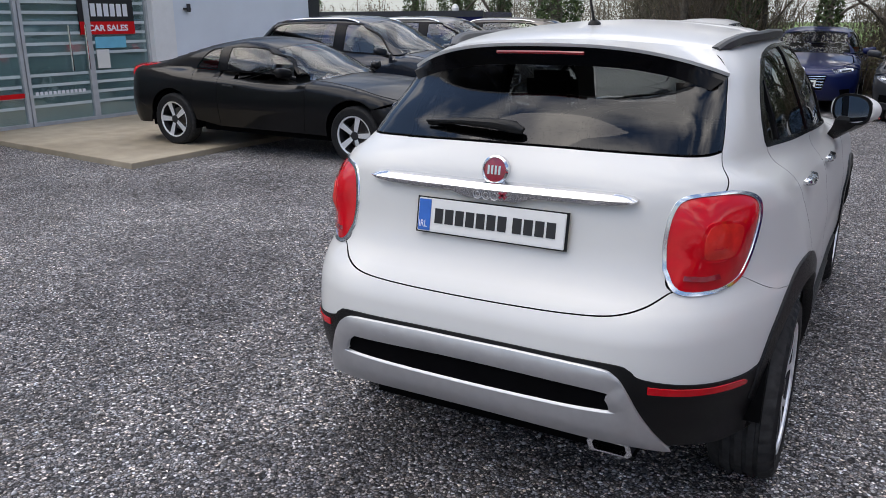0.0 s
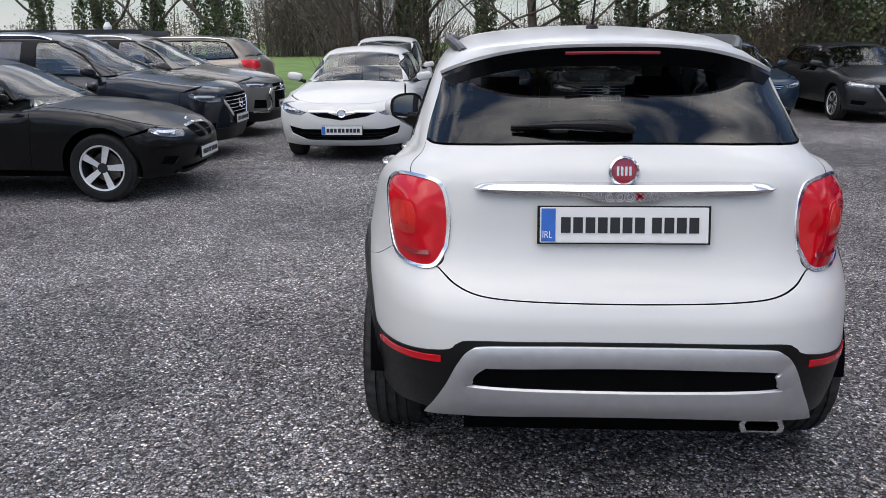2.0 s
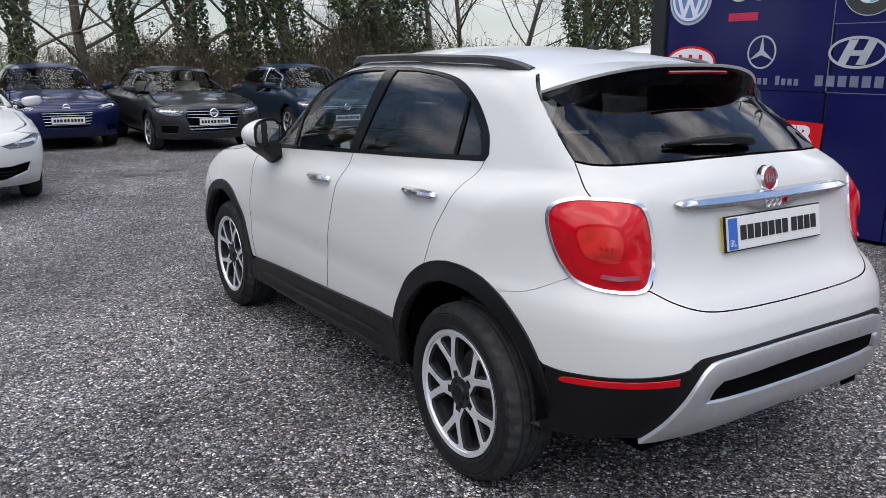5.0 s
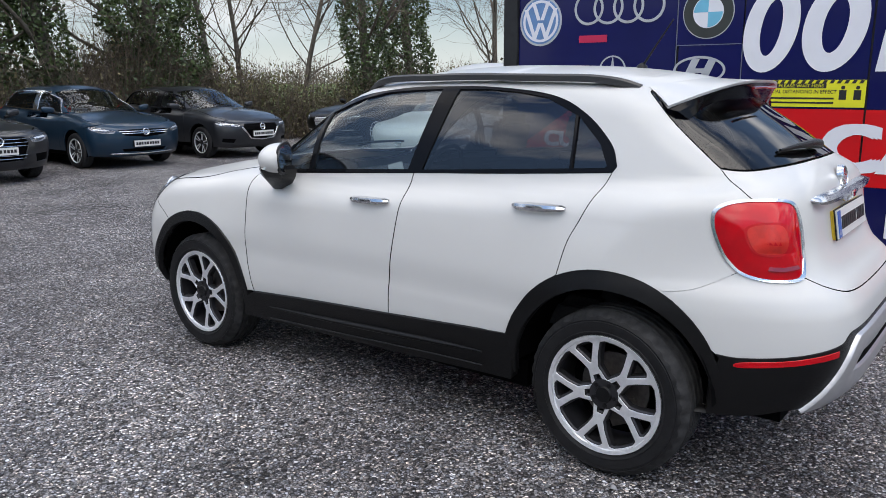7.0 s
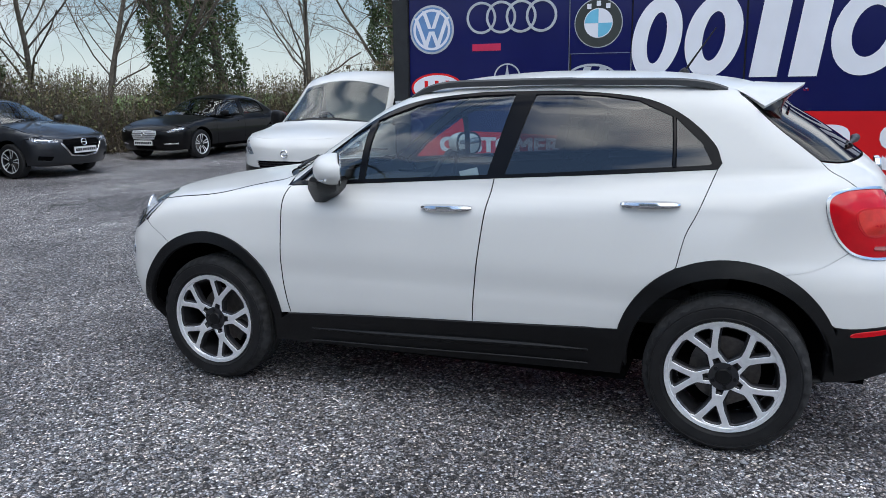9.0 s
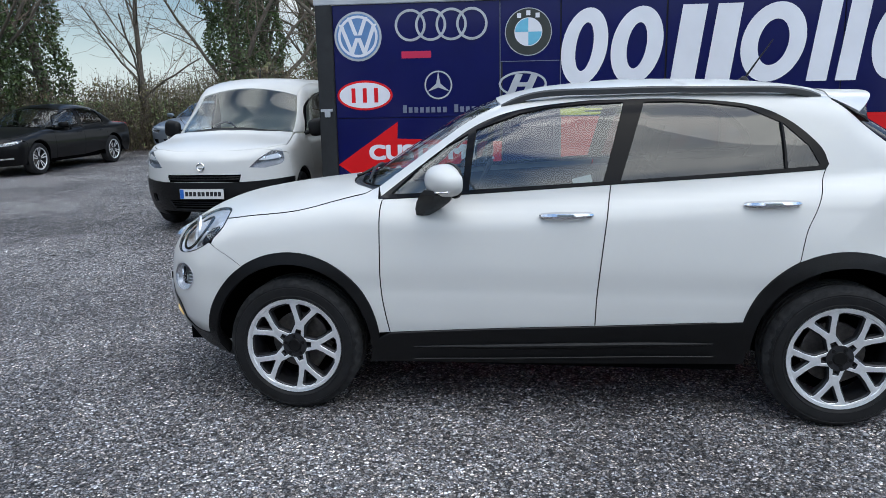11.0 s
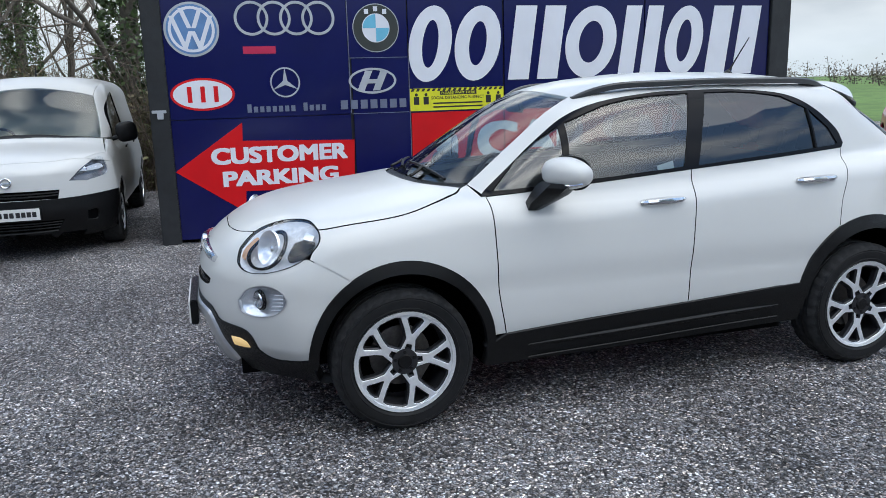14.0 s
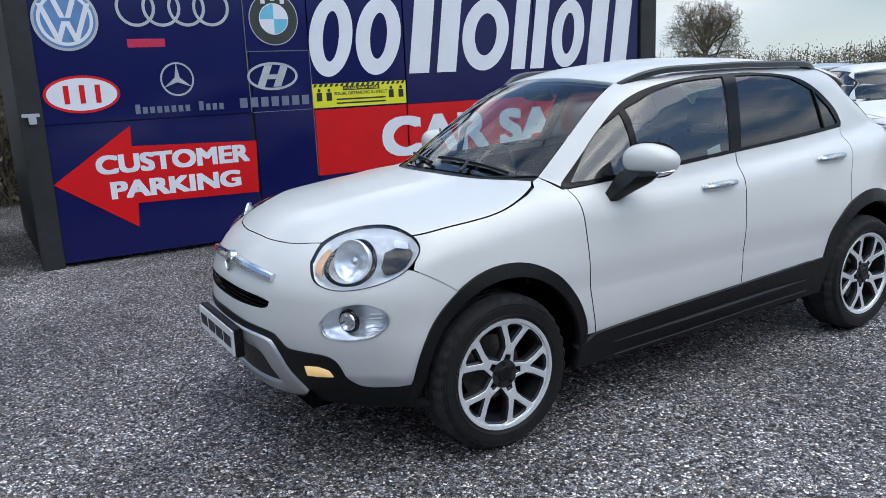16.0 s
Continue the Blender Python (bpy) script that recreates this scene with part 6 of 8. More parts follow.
# a face entry: name, chart, outline, material, offset, is it a hole, smooth, "mid" when it spans the centre line
COUPE = dict(L=4.64, W=1.825, H=1.375, wb=2.81, fo=0.78, hc=0.955, hn=0.70, belt=0.93, yc=0.80, yt=0.05, ye=-0.92, gy=-2.05, tz=1.03, rise=0.06, r=0.335, rim=0.222, wheel="plain", coupe=True,
             doors=(0.72, -0.62, -1.05), plate=0.42, handle=P_BLACK, zl=0.20, band=None, emblem=(0.735, 0.03), mirror=P_BLACK, hd=0.01, dashcard=-0.3,
             face=[("headlamp", "front", [(-0.36, 0.675), (-0.52, 0.70), (-0.72, 0.725), (-0.76, 0.69), (-0.62, 0.625), (-0.42, 0.615)], None, 0, True),
                   ("grille", "fx", [(-0.03, 0.705), (-0.26, 0.69), (-0.29, 0.64), (-0.22, 0.575), (-0.04, 0.57)], UNDER, -0.02, True),
                   ("grille_frame", "fx", [(-0.02, 0.715), (-0.27, 0.70), (-0.265, 0.688), (-0.02, 0.703)], CHROME, 0.008, False, False),
                   ("lower_intake", "fx", [(-0.5, 0.30), (0.0, 0.31), (0.5, 0.30), (0.44, 0.24), (-0.44, 0.24)], UNDER, -0.02, True, False, "mid"),
                   ("side_intake", "front", [(-0.50, 0.42), (-0.66, 0.44), (-0.70, 0.36), (-0.55, 0.33)], UNDER, -0.01, True, False)],
             slats=[(0.63, 0.26, 0.004, GLOSSBLK)])


def hatch(**k):
    base = dict(L=4.35, W=1.80, H=1.475, wb=2.64, fo=0.90, hc=1.00, hn=0.78, belt=0.97, yc=0.93, yt=0.10, ye=-1.45, gy=-1.98, tz=1.06, rise=0.09, r=0.32, rim=0.215, wheel="twin", doors=(0.80, -0.20, -1.10), plate=0.46,
                face=[("headlamp", "front", [(-0.42, 0.70), (-0.60, 0.735), (-0.80, 0.775), (-0.84, 0.73), (-0.70, 0.66), (-0.48, 0.64)], None, 0, True),
                      ("grille", "fx", [(-0.42, 0.70), (0, 0.715), (0.42, 0.70), (0.36, 0.60), (0, 0.585), (-0.36, 0.60)], UNDER, -0.02, True, False, "mid"),
                      ("lower_intake", "fx", [(-0.55, 0.36), (0, 0.37), (0.55, 0.36), (0.48, 0.27), (0, 0.265), (-0.48, 0.27)], UNDER, -0.02, True, False, "mid"),
                      ("side_intake", "front", [(-0.56, 0.42), (-0.72, 0.43), (-0.74, 0.34), (-0.60, 0.32)], UNDER, -0.01, True, False)],
                slats=[(0.625, 0.36, 0.006, GLOSSBLK), (0.655, 0.38, 0.006, GLOSSBLK), (0.32, 0.48, 0.006, GLOSSBLK)], emblem=(0.65, 0.055))
    base.update(k)
    return base


WHITE_HATCH = hatch(L=4.33, W=1.76, H=1.46, wb=2.60, fo=0.93, hn=0.76, wheel="twin", plate=0.43, emblem=(0.645, 0.06), sill=0.27, dashcard=-0.35,
                    face=[("headlamp", "front", [(-0.40, 0.655), (-0.58, 0.70), (-0.80, 0.765), (-0.83, 0.715), (-0.70, 0.635), (-0.48, 0.615)], None, 0, True),
                          ("grille", "fx", [(-0.43, 0.645), (-0.20, 0.655), (0, 0.60), (0.20, 0.655), (0.43, 0.645), (0.30, 0.60), (0, 0.555), (-0.30, 0.60)], UNDER, -0.012, True, False, "mid"),
                          ("grille_bar", "fx", [(-0.43, 0.672), (-0.18, 0.678), (0, 0.645), (0.18, 0.678), (0.43, 0.672), (0.43, 0.658), (0.2, 0.662), (0, 0.622), (-0.2, 0.662), (-0.43, 0.658)], CHROME, 0.008, False, False, "mid"),
                          ("lower_intake", "fx", [(-0.74, 0.48), (-0.52, 0.44), (0, 0.45), (0.52, 0.44), (0.74, 0.48), (0.70, 0.37), (0.46, 0.29), (0, 0.285), (-0.46, 0.29), (-0.70, 0.37)], UNDER, -0.02, True, False, "mid")],
                    slats=[(0.315, 0.5, 0.006, GLOSSBLK), (0.35, 0.54, 0.006, GLOSSBLK), (0.385, 0.58, 0.006, GLOSSBLK)])
BLUE_FORD = hatch(L=4.36, W=1.82, H=1.47, wb=2.65, r=0.32, wheel="plain", plate=0.52, dashcard=-0.3, band=None,
                  face=[("headlamp", "front", [(-0.44, 0.75), (-0.60, 0.78), (-0.82, 0.83), (-0.84, 0.78), (-0.66, 0.71), (-0.48, 0.69)], None, 0, True),
                        ("grille", "fx", [(-0.42, 0.66), (0, 0.67), (0.42, 0.66), (0.36, 0.40), (0, 0.38), (-0.36, 0.40)], UNDER, -0.02, True, False, "mid"),
                        ("side_intake", "front", [(-0.56, 0.42), (-0.72, 0.43), (-0.74, 0.34), (-0.60, 0.32)], UNDER, -0.01, True, False)],
                  slats=[(0.45, 0.36, 0.008, CHROME), (0.50, 0.37, 0.008, CHROME), (0.55, 0.38, 0.008, CHROME), (0.60, 0.39, 0.008, CHROME), (0.64, 0.40, 0.008, CHROME)], emblem=(0.735, 0.06))
SALOON = hatch(L=4.73, W=1.84, H=1.43, wb=2.82, fo=0.88, yc=0.92, yt=0.10, ye=-1.20, gy=-1.95, tz=1.02, hc=0.98, hn=0.77, belt=0.96, rise=0.04, band=None, doors=(0.80, -0.25, -1.15), wheel="twin", plate=0.52, emblem=(0.66, 0.075), seat=CREAM, dashcard=-0.3,
               face=[("headlamp", "front", [(-0.44, 0.70), (-0.60, 0.73), (-0.80, 0.75), (-0.83, 0.71), (-0.66, 0.635), (-0.46, 0.63)], None, 0, True),
                     ("grille", "fx", [(-0.42, 0.72), (0, 0.73), (0.42, 0.72), (0.47, 0.62), (0.36, 0.36), (0, 0.35), (-0.36, 0.36), (-0.47, 0.62)], UNDER, -0.02, True, False, "mid"),
                     ("side_intake", "front", [(-0.50, 0.45), (-0.74, 0.46), (-0.76, 0.34), (-0.54, 0.32)], UNDER, -0.01, True, False)],
               slats=[(0.40, 0.40, 0.007, CHROME), (0.45, 0.42, 0.007, CHROME), (0.59, 0.44, 0.007, CHROME), (0.64, 0.44, 0.007, CHROME), (0.69, 0.43, 0.007, CHROME)])
STEEL_HATCH = hatch(L=4.37, W=1.81, H=1.485, wb=2.66, plate=0.45, dashcard=-0.5, surround=CHROME, band=None,
                    face=[("headlamp", "front", [(-0.46, 0.685), (-0.60, 0.71), (-0.82, 0.77), (-0.85, 0.725), (-0.68, 0.65), (-0.50, 0.64)], None, 0, True),
                          ("grille", "fx", [(-0.50, 0.70), (0, 0.71), (0.50, 0.70), (0.40, 0.60), (0, 0.56), (-0.40, 0.60)], UNDER, -0.02, True, False, "mid"),
                          ("lower_intake", "fx", [(-0.45, 0.36), (0, 0.37), (0.45, 0.36), (0.40, 0.30), (0, 0.295), (-0.40, 0.30)], UNDER, -0.02, True, False, "mid"),
                          ("chin_bar", "fx", [(-0.62, 0.285), (0, 0.275), (0.62, 0.285), (0.60, 0.268), (0, 0.258), (-0.60, 0.268)], CHROME, 0.01, False, False, "mid")],
                    slats=[(0.67, 0.48, 0.011, CHROME), (0.635, 0.44, 0.011, CHROME)], emblem=(0.655, 0.065))
DGREY_HATCH = hatch(L=4.46, W=1.795, H=1.455, wb=2.70, hn=0.75, plate=0.50, dashcard=-0.45, band=None,
                    face=[("headlamp", "front", [(-0.42, 0.69), (-0.60, 0.72), (-0.82, 0.75), (-0.84, 0.70), (-0.66, 0.65), (-0.46, 0.645)], None, 0, True),
                          ("grille", "fx", [(-0.40, 0.70), (0, 0.71), (0.40, 0.70), (0.44, 0.62), (0.28, 0.42), (0, 0.395), (-0.28, 0.42), (-0.44, 0.62)], UNDER, -0.02, True, False, "mid"),
                          ("grille_wing", "fx", [(-0.47, 0.64), (-0.43, 0.62), (-0.28, 0.42), (0, 0.39), (0, 0.372), (-0.30, 0.40), (-0.46, 0.60)], CHROME, 0.012, False, False),
                          ("side_intake", "front", [(-0.52, 0.40), (-0.74, 0.42), (-0.76, 0.34), (-0.56, 0.32)], UNDER, -0.01, True, False)],
                    slats=[(0.47, 0.30, 0.005, GLOSSBLK), (0.60, 0.40, 0.005, GLOSSBLK)], emblem=(0.635, 0.07))
SPORT_SALOON = hatch(L=4.96, W=1.88, H=1.455, wb=2.91, fo=0.90, yc=0.95, yt=0.05, ye=-1.15, gy=-2.05, tz=1.0, hc=0.98, hn=0.75, belt=0.95, rise=0.05, r=0.335, rim=0.228, band=None, doors=(0.85, -0.25, -1.20), wheel="twin", plate=0.40, emblem=(0.60, 0.045),
                     face=[("headlamp", "front", [(-0.50, 0.67), (-0.64, 0.71), (-0.84, 0.76), (-0.86, 0.72), (-0.70, 0.65), (-0.54, 0.63)], None, 0, True),
                           ("grille", "fx", [(-0.33, 0.68), (0, 0.695), (0.33, 0.68), (0.36, 0.60), (0.30, 0.48), (0, 0.47), (-0.30, 0.48), (-0.36, 0.60)], ALLOY, -0.01, True, False, "mid"),
                           ("lower_intake", "fx", [(-0.30, 0.33), (0.30, 0.33), (0.27, 0.26), (-0.27, 0.26)], UNDER, -0.01, True, False, "mid"),
                           ("chin_bar", "front", [(-0.44, 0.385), (-0.72, 0.40), (-0.72, 0.37), (-0.46, 0.36)], CHROME, 0.01, False, False)],
                     slats=[(0.53, 0.32, 0.004, ALLOYDK), (0.57, 0.33, 0.004, ALLOYDK), (0.61, 0.34, 0.004, ALLOYDK), (0.65, 0.33, 0.004, ALLOYDK)])
SILVER_SALOON = hatch(L=4.74, W=1.795, H=1.44, wb=2.72, fo=0.98, yc=0.95, yt=0.1, ye=-1.2, gy=-2.0, tz=1.02, rise=0.05, plate=0.46, wheel="plain", dashcard=0.1, band=None,
                      face=[("headlamp", "front", [(-0.46, 0.66), (-0.62, 0.70), (-0.84, 0.76), (-0.86, 0.71), (-0.70, 0.62), (-0.50, 0.60)], None, 0, True),
                            ("grille", "fx", [(-0.36, 0.68), (0, 0.69), (0.36, 0.68), (0.24, 0.575), (0, 0.56), (-0.24, 0.575)], UNDER, -0.02, True, False, "mid"),
                            ("lower_intake", "fx", [(-0.45, 0.42), (0, 0.43), (0.45, 0.42), (0.38, 0.30), (0, 0.29), (-0.38, 0.30)], UNDER, -0.02, True, False, "mid"),
                            ("side_intake", "front", [(-0.54, 0.42), (-0.74, 0.44), (-0.72, 0.32), (-0.58, 0.30)], UNDER, -0.01, True, False)],
                      slats=[(0.36, 0.42, 0.006, GLOSSBLK)], emblem=(0.625, 0.065))


def suv(**k):
    base = hatch(L=4.55, W=1.84, H=1.68, wb=2.70, fo=0.93, hc=1.16, hn=0.95, belt=1.10, yc=0.95, yt=0.12, ye=-1.65, gy=-2.15, tz=1.20, rise=0.10, r=0.355, rim=0.225, plate=0.52, wheel="plain", zl=0.26, sill=0.36, band=None,
                 face=[("headlamp", "front", [(-0.46, 0.83), (-0.62, 0.87), (-0.84, 0.90), (-0.86, 0.85), (-0.70, 0.78), (-0.48, 0.77)], None, 0, True),
                       ("grille", "fx", [(-0.42, 0.86), (0, 0.87), (0.42, 0.86), (0.46, 0.76), (0.28, 0.58), (0, 0.56), (-0.28, 0.58), (-0.46, 0.76)], UNDER, -0.02, True, False, "mid"),
                       ("grille_wing", "fx", [(-0.50, 0.80), (-0.45, 0.76), (-0.28, 0.58), (0, 0.555), (0, 0.535), (-0.31, 0.56), (-0.49, 0.74)], CHROME, 0.012, False, False),
                       ("side_intake", "front", [(-0.56, 0.50), (-0.74, 0.52), (-0.76, 0.40), (-0.60, 0.38)], UNDER, -0.01, True, False)],
                 slats=[(0.62, 0.32, 0.007, CHROME), (0.67, 0.37, 0.007, CHROME), (0.72, 0.42, 0.007, CHROME), (0.77, 0.45, 0.007, CHROME), (0.82, 0.44, 0.007, CHROME)], emblem=(0.72, 0.075), rails=True, cut=0.42, low=BLACKPL)
    base.update(k)
    return base


GREY_SUV = suv(L=4.695, W=1.80, H=1.68, wb=2.67, fo=0.97,
               face=[("headlamp", "front", [(-0.40, 0.86), (-0.62, 0.89), (-0.86, 0.90), (-0.87, 0.85), (-0.66, 0.81), (-0.42, 0.80)], None, 0, True),
                     ("grille", "fx", [(-0.40, 0.86), (0, 0.87), (0.40, 0.86), (0.34, 0.70), (0.36, 0.45), (-0.36, 0.45), (-0.34, 0.70)], UNDER, -0.02, True, False, "mid"),
                     ("chrome_fang", "front", [(-0.28, 0.80), (-0.40, 0.79), (-0.46, 0.70), (-0.42, 0.50), (-0.50, 0.44), (-0.75, 0.44), (-0.75, 0.41), (-0.46, 0.40), (-0.36, 0.50), (-0.40, 0.70), (-0.36, 0.765), (-0.28, 0.775)], CHROME, 0.015, False, False),
                     ("side_intake", "front", [(-0.50, 0.60), (-0.72, 0.62), (-0.74, 0.48), (-0.50, 0.47)], UNDER, -0.01, True, False)],
               slats=[(0.80, 0.38, 0.010, CHROME), (0.74, 0.35, 0.010, CHROME)], emblem=(0.80, 0.05))
VAN = hatch(L=4.38, W=1.81, H=1.79, wb=2.73, fo=0.93, hx=0.90, wx=0.70, dx=0.74, head=0.07, hc=1.15, hn=0.95, belt=1.08, yc=1.22, yt=0.56, ye=-1.95, gy=-2.10, tz=1.10, rise=0.0, r=0.32, rim=0.20, plate=0.475, wheel="plain", van=True, panelvan=True, bulkhead=True, hd=0.0, fa=0.50,
            doors=(0.90, 0.02, -1.00), cut=0.60, low=BLACKPL, mirror=BLACKPL, handle=BLACKPL, aerial=0.25, zl=0.20, dashcard=-0.42, sill=0.34,
            face=[("headlamp", "front", [(-0.47, 0.76), (-0.58, 0.86), (-0.72, 0.935), (-0.83, 0.955), (-0.86, 0.88), (-0.84, 0.79), (-0.64, 0.745)], None, 0, True),
                  ("grille", "fx", [(-0.44, 0.685), (0, 0.69), (0.44, 0.685), (0.42, 0.60), (0, 0.605), (-0.42, 0.60)], UNDER, -0.012, True, False, "mid"),
                  ("lower_intake", "fx", [(-0.45, 0.40), (0, 0.405), (0.45, 0.40), (0.38, 0.29), (0, 0.285), (-0.38, 0.29)], UNDER, -0.012, True, False, "mid"),
                  ("fog_blank", "front", [(-0.60, 0.455), (-0.70, 0.455), (-0.70, 0.36), (-0.60, 0.36)], UNDER, -0.01, True)],
            slats=[(0.635, 0.42, 0.009, BLACKPL), (0.66, 0.43, 0.009, BLACKPL), (0.32, 0.42, 0.007, BLACKPL), (0.35, 0.43, 0.007, BLACKPL), (0.375, 0.43, 0.007, BLACKPL)], emblem=(0.775, 0.05))

parked_car("panel_van", "white panel van with black bumper parked beside the sign container", VAN, pose(3.93 + 0.93 + 1.365, 3.92, 0, 0, 0, 90), WHITE)
parked_car("coupe_car", "glossy black two-door coupe with alloy wheels on the gravel", COUPE, pose(-5.6, 4.0, 0.03, -0.8, 0, -89), P_BLACK)
parked_car("suv_car", "blue-black family SUV with chrome winged grille", suv(), pose(-6.10, 6.60, 0, 0, 0, -90), P_NAVYB)
parked_car("suv_car", "grey SUV with chrome front fangs", GREY_SUV, pose(-6.2, 9.2, 0, 0, 0, -90), P_GREY)
parked_car("suv_car", "bronze SUV parked tail out towards the yard", suv(H=1.66), pose(-7.1, 12.2, 0, 0, 0, 90), P_BEIGE)
parked_car("hatchback_car", "white hatchback with dark lower grille", WHITE_HATCH, pose(-2.24, 5.66 + 0.93 + 1.30, 0, 0, 0, 180), WHITE)
parked_car("hatchback_car", "white hatchback parked behind another white hatchback", hatch(H=1.62), pose(-2.55, 13.2, 0, 0, 0, 180), WHITE)
parked_car("hatchback_car", "deep blue hatchback with chrome grille bars", BLUE_FORD, pose(-0.36, 11.2 + 2.22, 0, 0, 0, 180), P_BLUE)
parked_car("saloon_car", "dark grey saloon with wide chrome-slatted grille", SALOON, pose(1.72, 9.85 + 2.29, 0, 0, 0, 180), P_DGREY)
parked_car("hatchback_car", "steel blue hatchback with chrome grille wing", STEEL_HATCH, pose(4.55, 10.5 + 2.23, 0, 0, 0, 180), P_TEAL)
parked_car("hatchback_car", "dark metallic grey hatchback with winged grille", DGREY_HATCH, pose(7.1, 10.35 + 2.25, 0, 0, 0, 180), P_DGREY)
parked_car("saloon_car", "black sports saloon with mesh grille by the hedge", SPORT_SALOON, pose(10.0 + 2.355, 11.6, 0, 0, 0, 90), P_BLACK)
parked_car("saloon_car", "silver-blue saloon parked at the far end", SILVER_SALOON, pose(16.0 + 2.34, 10.1, 0, 0, 0, 90), P_SILV)
parked_car("hatchback_car", "red hatchback parked beyond the container", hatch(), pose(5.4, -9.2, 0, 0, 0, 52), P_RED)
parked_car("hatchback_car", "white hatchback parked beyond the container", hatch(dashcard=-0.3), pose(3.2, -8.7, 0, 0, 0, 45), WHITE)
parked_car("hatchback_car", "pale blue hatchback parked beyond the container", hatch(), pose(6.6, -12.6, 0, 0, 0, 48), P_SILV)


# ---- ground ----
def gravel_material(name, cell, dark, mid, light, bump):
    m = bpy.data.materials.new(name)
    m.use_nodes = True
    n, l = m.node_tree.nodes, m.node_tree.links
    b = n["Principled BSDF"]
    co = n.new("ShaderNodeTexCoord")
    vo = n.new("ShaderNodeTexVoronoi")
    vo.inputs["Scale"].default_value = cell
    vo2 = n.new("ShaderNodeTexVoronoi")
    vo2.inputs["Scale"].default_value = cell * 2.3
    for v in (vo, vo2):
        l.new(co.outputs["Object"], v.inputs["Vector"])
    sep = n.new("ShaderNodeSeparateColor")
    l.new(vo.outputs["Color"], sep.inputs["Color"])
    rp = n.new("ShaderNodeValToRGB")
    e = rp.color_ramp.elements
    e[0].position, e[0].color = 0.0, (*dark, 1)
    e[1].position, e[1].color = 0.55, (*mid, 1)
    e2 = e.new(0.82)
    e2.color = (*[c * 1.5 for c in mid], 1)
    e3 = e.new(0.97)
    e3.color = (*light, 1)
    l.new(sep.outputs["Red"], rp.inputs["Fac"])
    sep2 = n.new("ShaderNodeSeparateColor")
    l.new(vo2.outputs["Color"], sep2.inputs["Color"])
    mr = n.new("ShaderNodeMapRange")
    mr.inputs["To Min"].default_value, mr.inputs["To Max"].default_value = 0.55, 1.35
    l.new(sep2.outputs["Green"], mr.inputs["Value"])
    mul = n.new("ShaderNodeMix")
    mul.data_type, mul.blend_type = "RGBA", "MULTIPLY"
    mul.inputs["Factor"].default_value = 1.0
    l.new(rp.outputs["Color"], mul.inputs["A"])
    l.new(mr.outputs["Result"], mul.inputs["B"])
    tint = n.new("ShaderNodeValToRGB")
    tint.color_ramp.elements[0].color, tint.color_ramp.elements[1].color = (1.10, 1.0, 0.90, 1), (0.93, 0.99, 1.08, 1)
    l.new(sep.outputs["Green"], tint.inputs["Fac"])
    mut = n.new("ShaderNodeMix")
    mut.data_type, mut.blend_type = "RGBA", "MULTIPLY"
    mut.inputs["Factor"].default_value = 1.0
    l.new(mul.outputs["Result"], mut.inputs["A"])
    l.new(tint.outputs["Color"], mut.inputs["B"])
    nzs = n.new("ShaderNodeTexNoise")
    nzs.inputs["Scale"].default_value, nzs.inputs["Detail"].default_value = 3.1, 5
    l.new(co.outputs["Object"], nzs.inputs["Vector"])
    prs = n.new("ShaderNodeMapRange")
    prs.inputs["From Min"].default_value, prs.inputs["From Max"].default_value = 0.34, 0.66
    prs.inputs["To Min"].default_value, prs.inputs["To Max"].default_value = 0.78, 1.2
    l.new(nzs.outputs["Fac"], prs.inputs["Value"])
    muv = n.new("ShaderNodeMix")
    muv.data_type, muv.blend_type = "RGBA", "MULTIPLY"
    muv.inputs["Factor"].default_value = 1.0
    l.new(mut.outputs["Result"], muv.inputs["A"])
    l.new(prs.outputs["Result"], muv.inputs["B"])
    nz = n.new("ShaderNodeTexNoise")
    nz.inputs["Scale"].default_value, nz.inputs["Detail"].default_value = 0.55, 7
    l.new(co.outputs["Object"], nz.inputs["Vector"])
    pr = n.new("ShaderNodeValToRGB")
    pr.color_ramp.elements[0].position, pr.color_ramp.elements[0].color = 0.34, (0.56, 0.545, 0.55, 1)
    pr.color_ramp.elements[1].position, pr.color_ramp.elements[1].color = 0.68, (1.30, 1.28, 1.26, 1)
    l.new(nz.outputs["Fac"], pr.inputs["Fac"])
    mu2 = n.new("ShaderNodeMix")
    mu2.data_type, mu2.blend_type = "RGBA", "MULTIPLY"
    mu2.inputs["Factor"].default_value = 1.0
    l.new(muv.outputs["Result"], mu2.inputs["A"])
    l.new(pr.outputs["Color"], mu2.inputs["B"])
    # Shade between the stones put into the colour: near black at cell edges
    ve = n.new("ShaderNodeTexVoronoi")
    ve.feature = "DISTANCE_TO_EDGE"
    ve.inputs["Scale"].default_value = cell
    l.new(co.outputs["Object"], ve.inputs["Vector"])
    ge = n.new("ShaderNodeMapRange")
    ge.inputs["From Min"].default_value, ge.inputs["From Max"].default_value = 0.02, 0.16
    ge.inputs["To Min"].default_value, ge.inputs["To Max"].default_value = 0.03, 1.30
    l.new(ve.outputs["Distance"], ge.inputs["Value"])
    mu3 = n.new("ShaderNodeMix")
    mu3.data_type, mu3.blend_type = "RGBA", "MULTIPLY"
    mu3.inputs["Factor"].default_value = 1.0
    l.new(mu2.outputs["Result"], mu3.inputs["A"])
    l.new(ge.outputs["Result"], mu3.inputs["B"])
    l.new(mu3.outputs["Result"], b.inputs["Base Color"])
    b.inputs["Specular IOR Level"].default_value = 0.3
    rr = n.new("ShaderNodeMapRange")
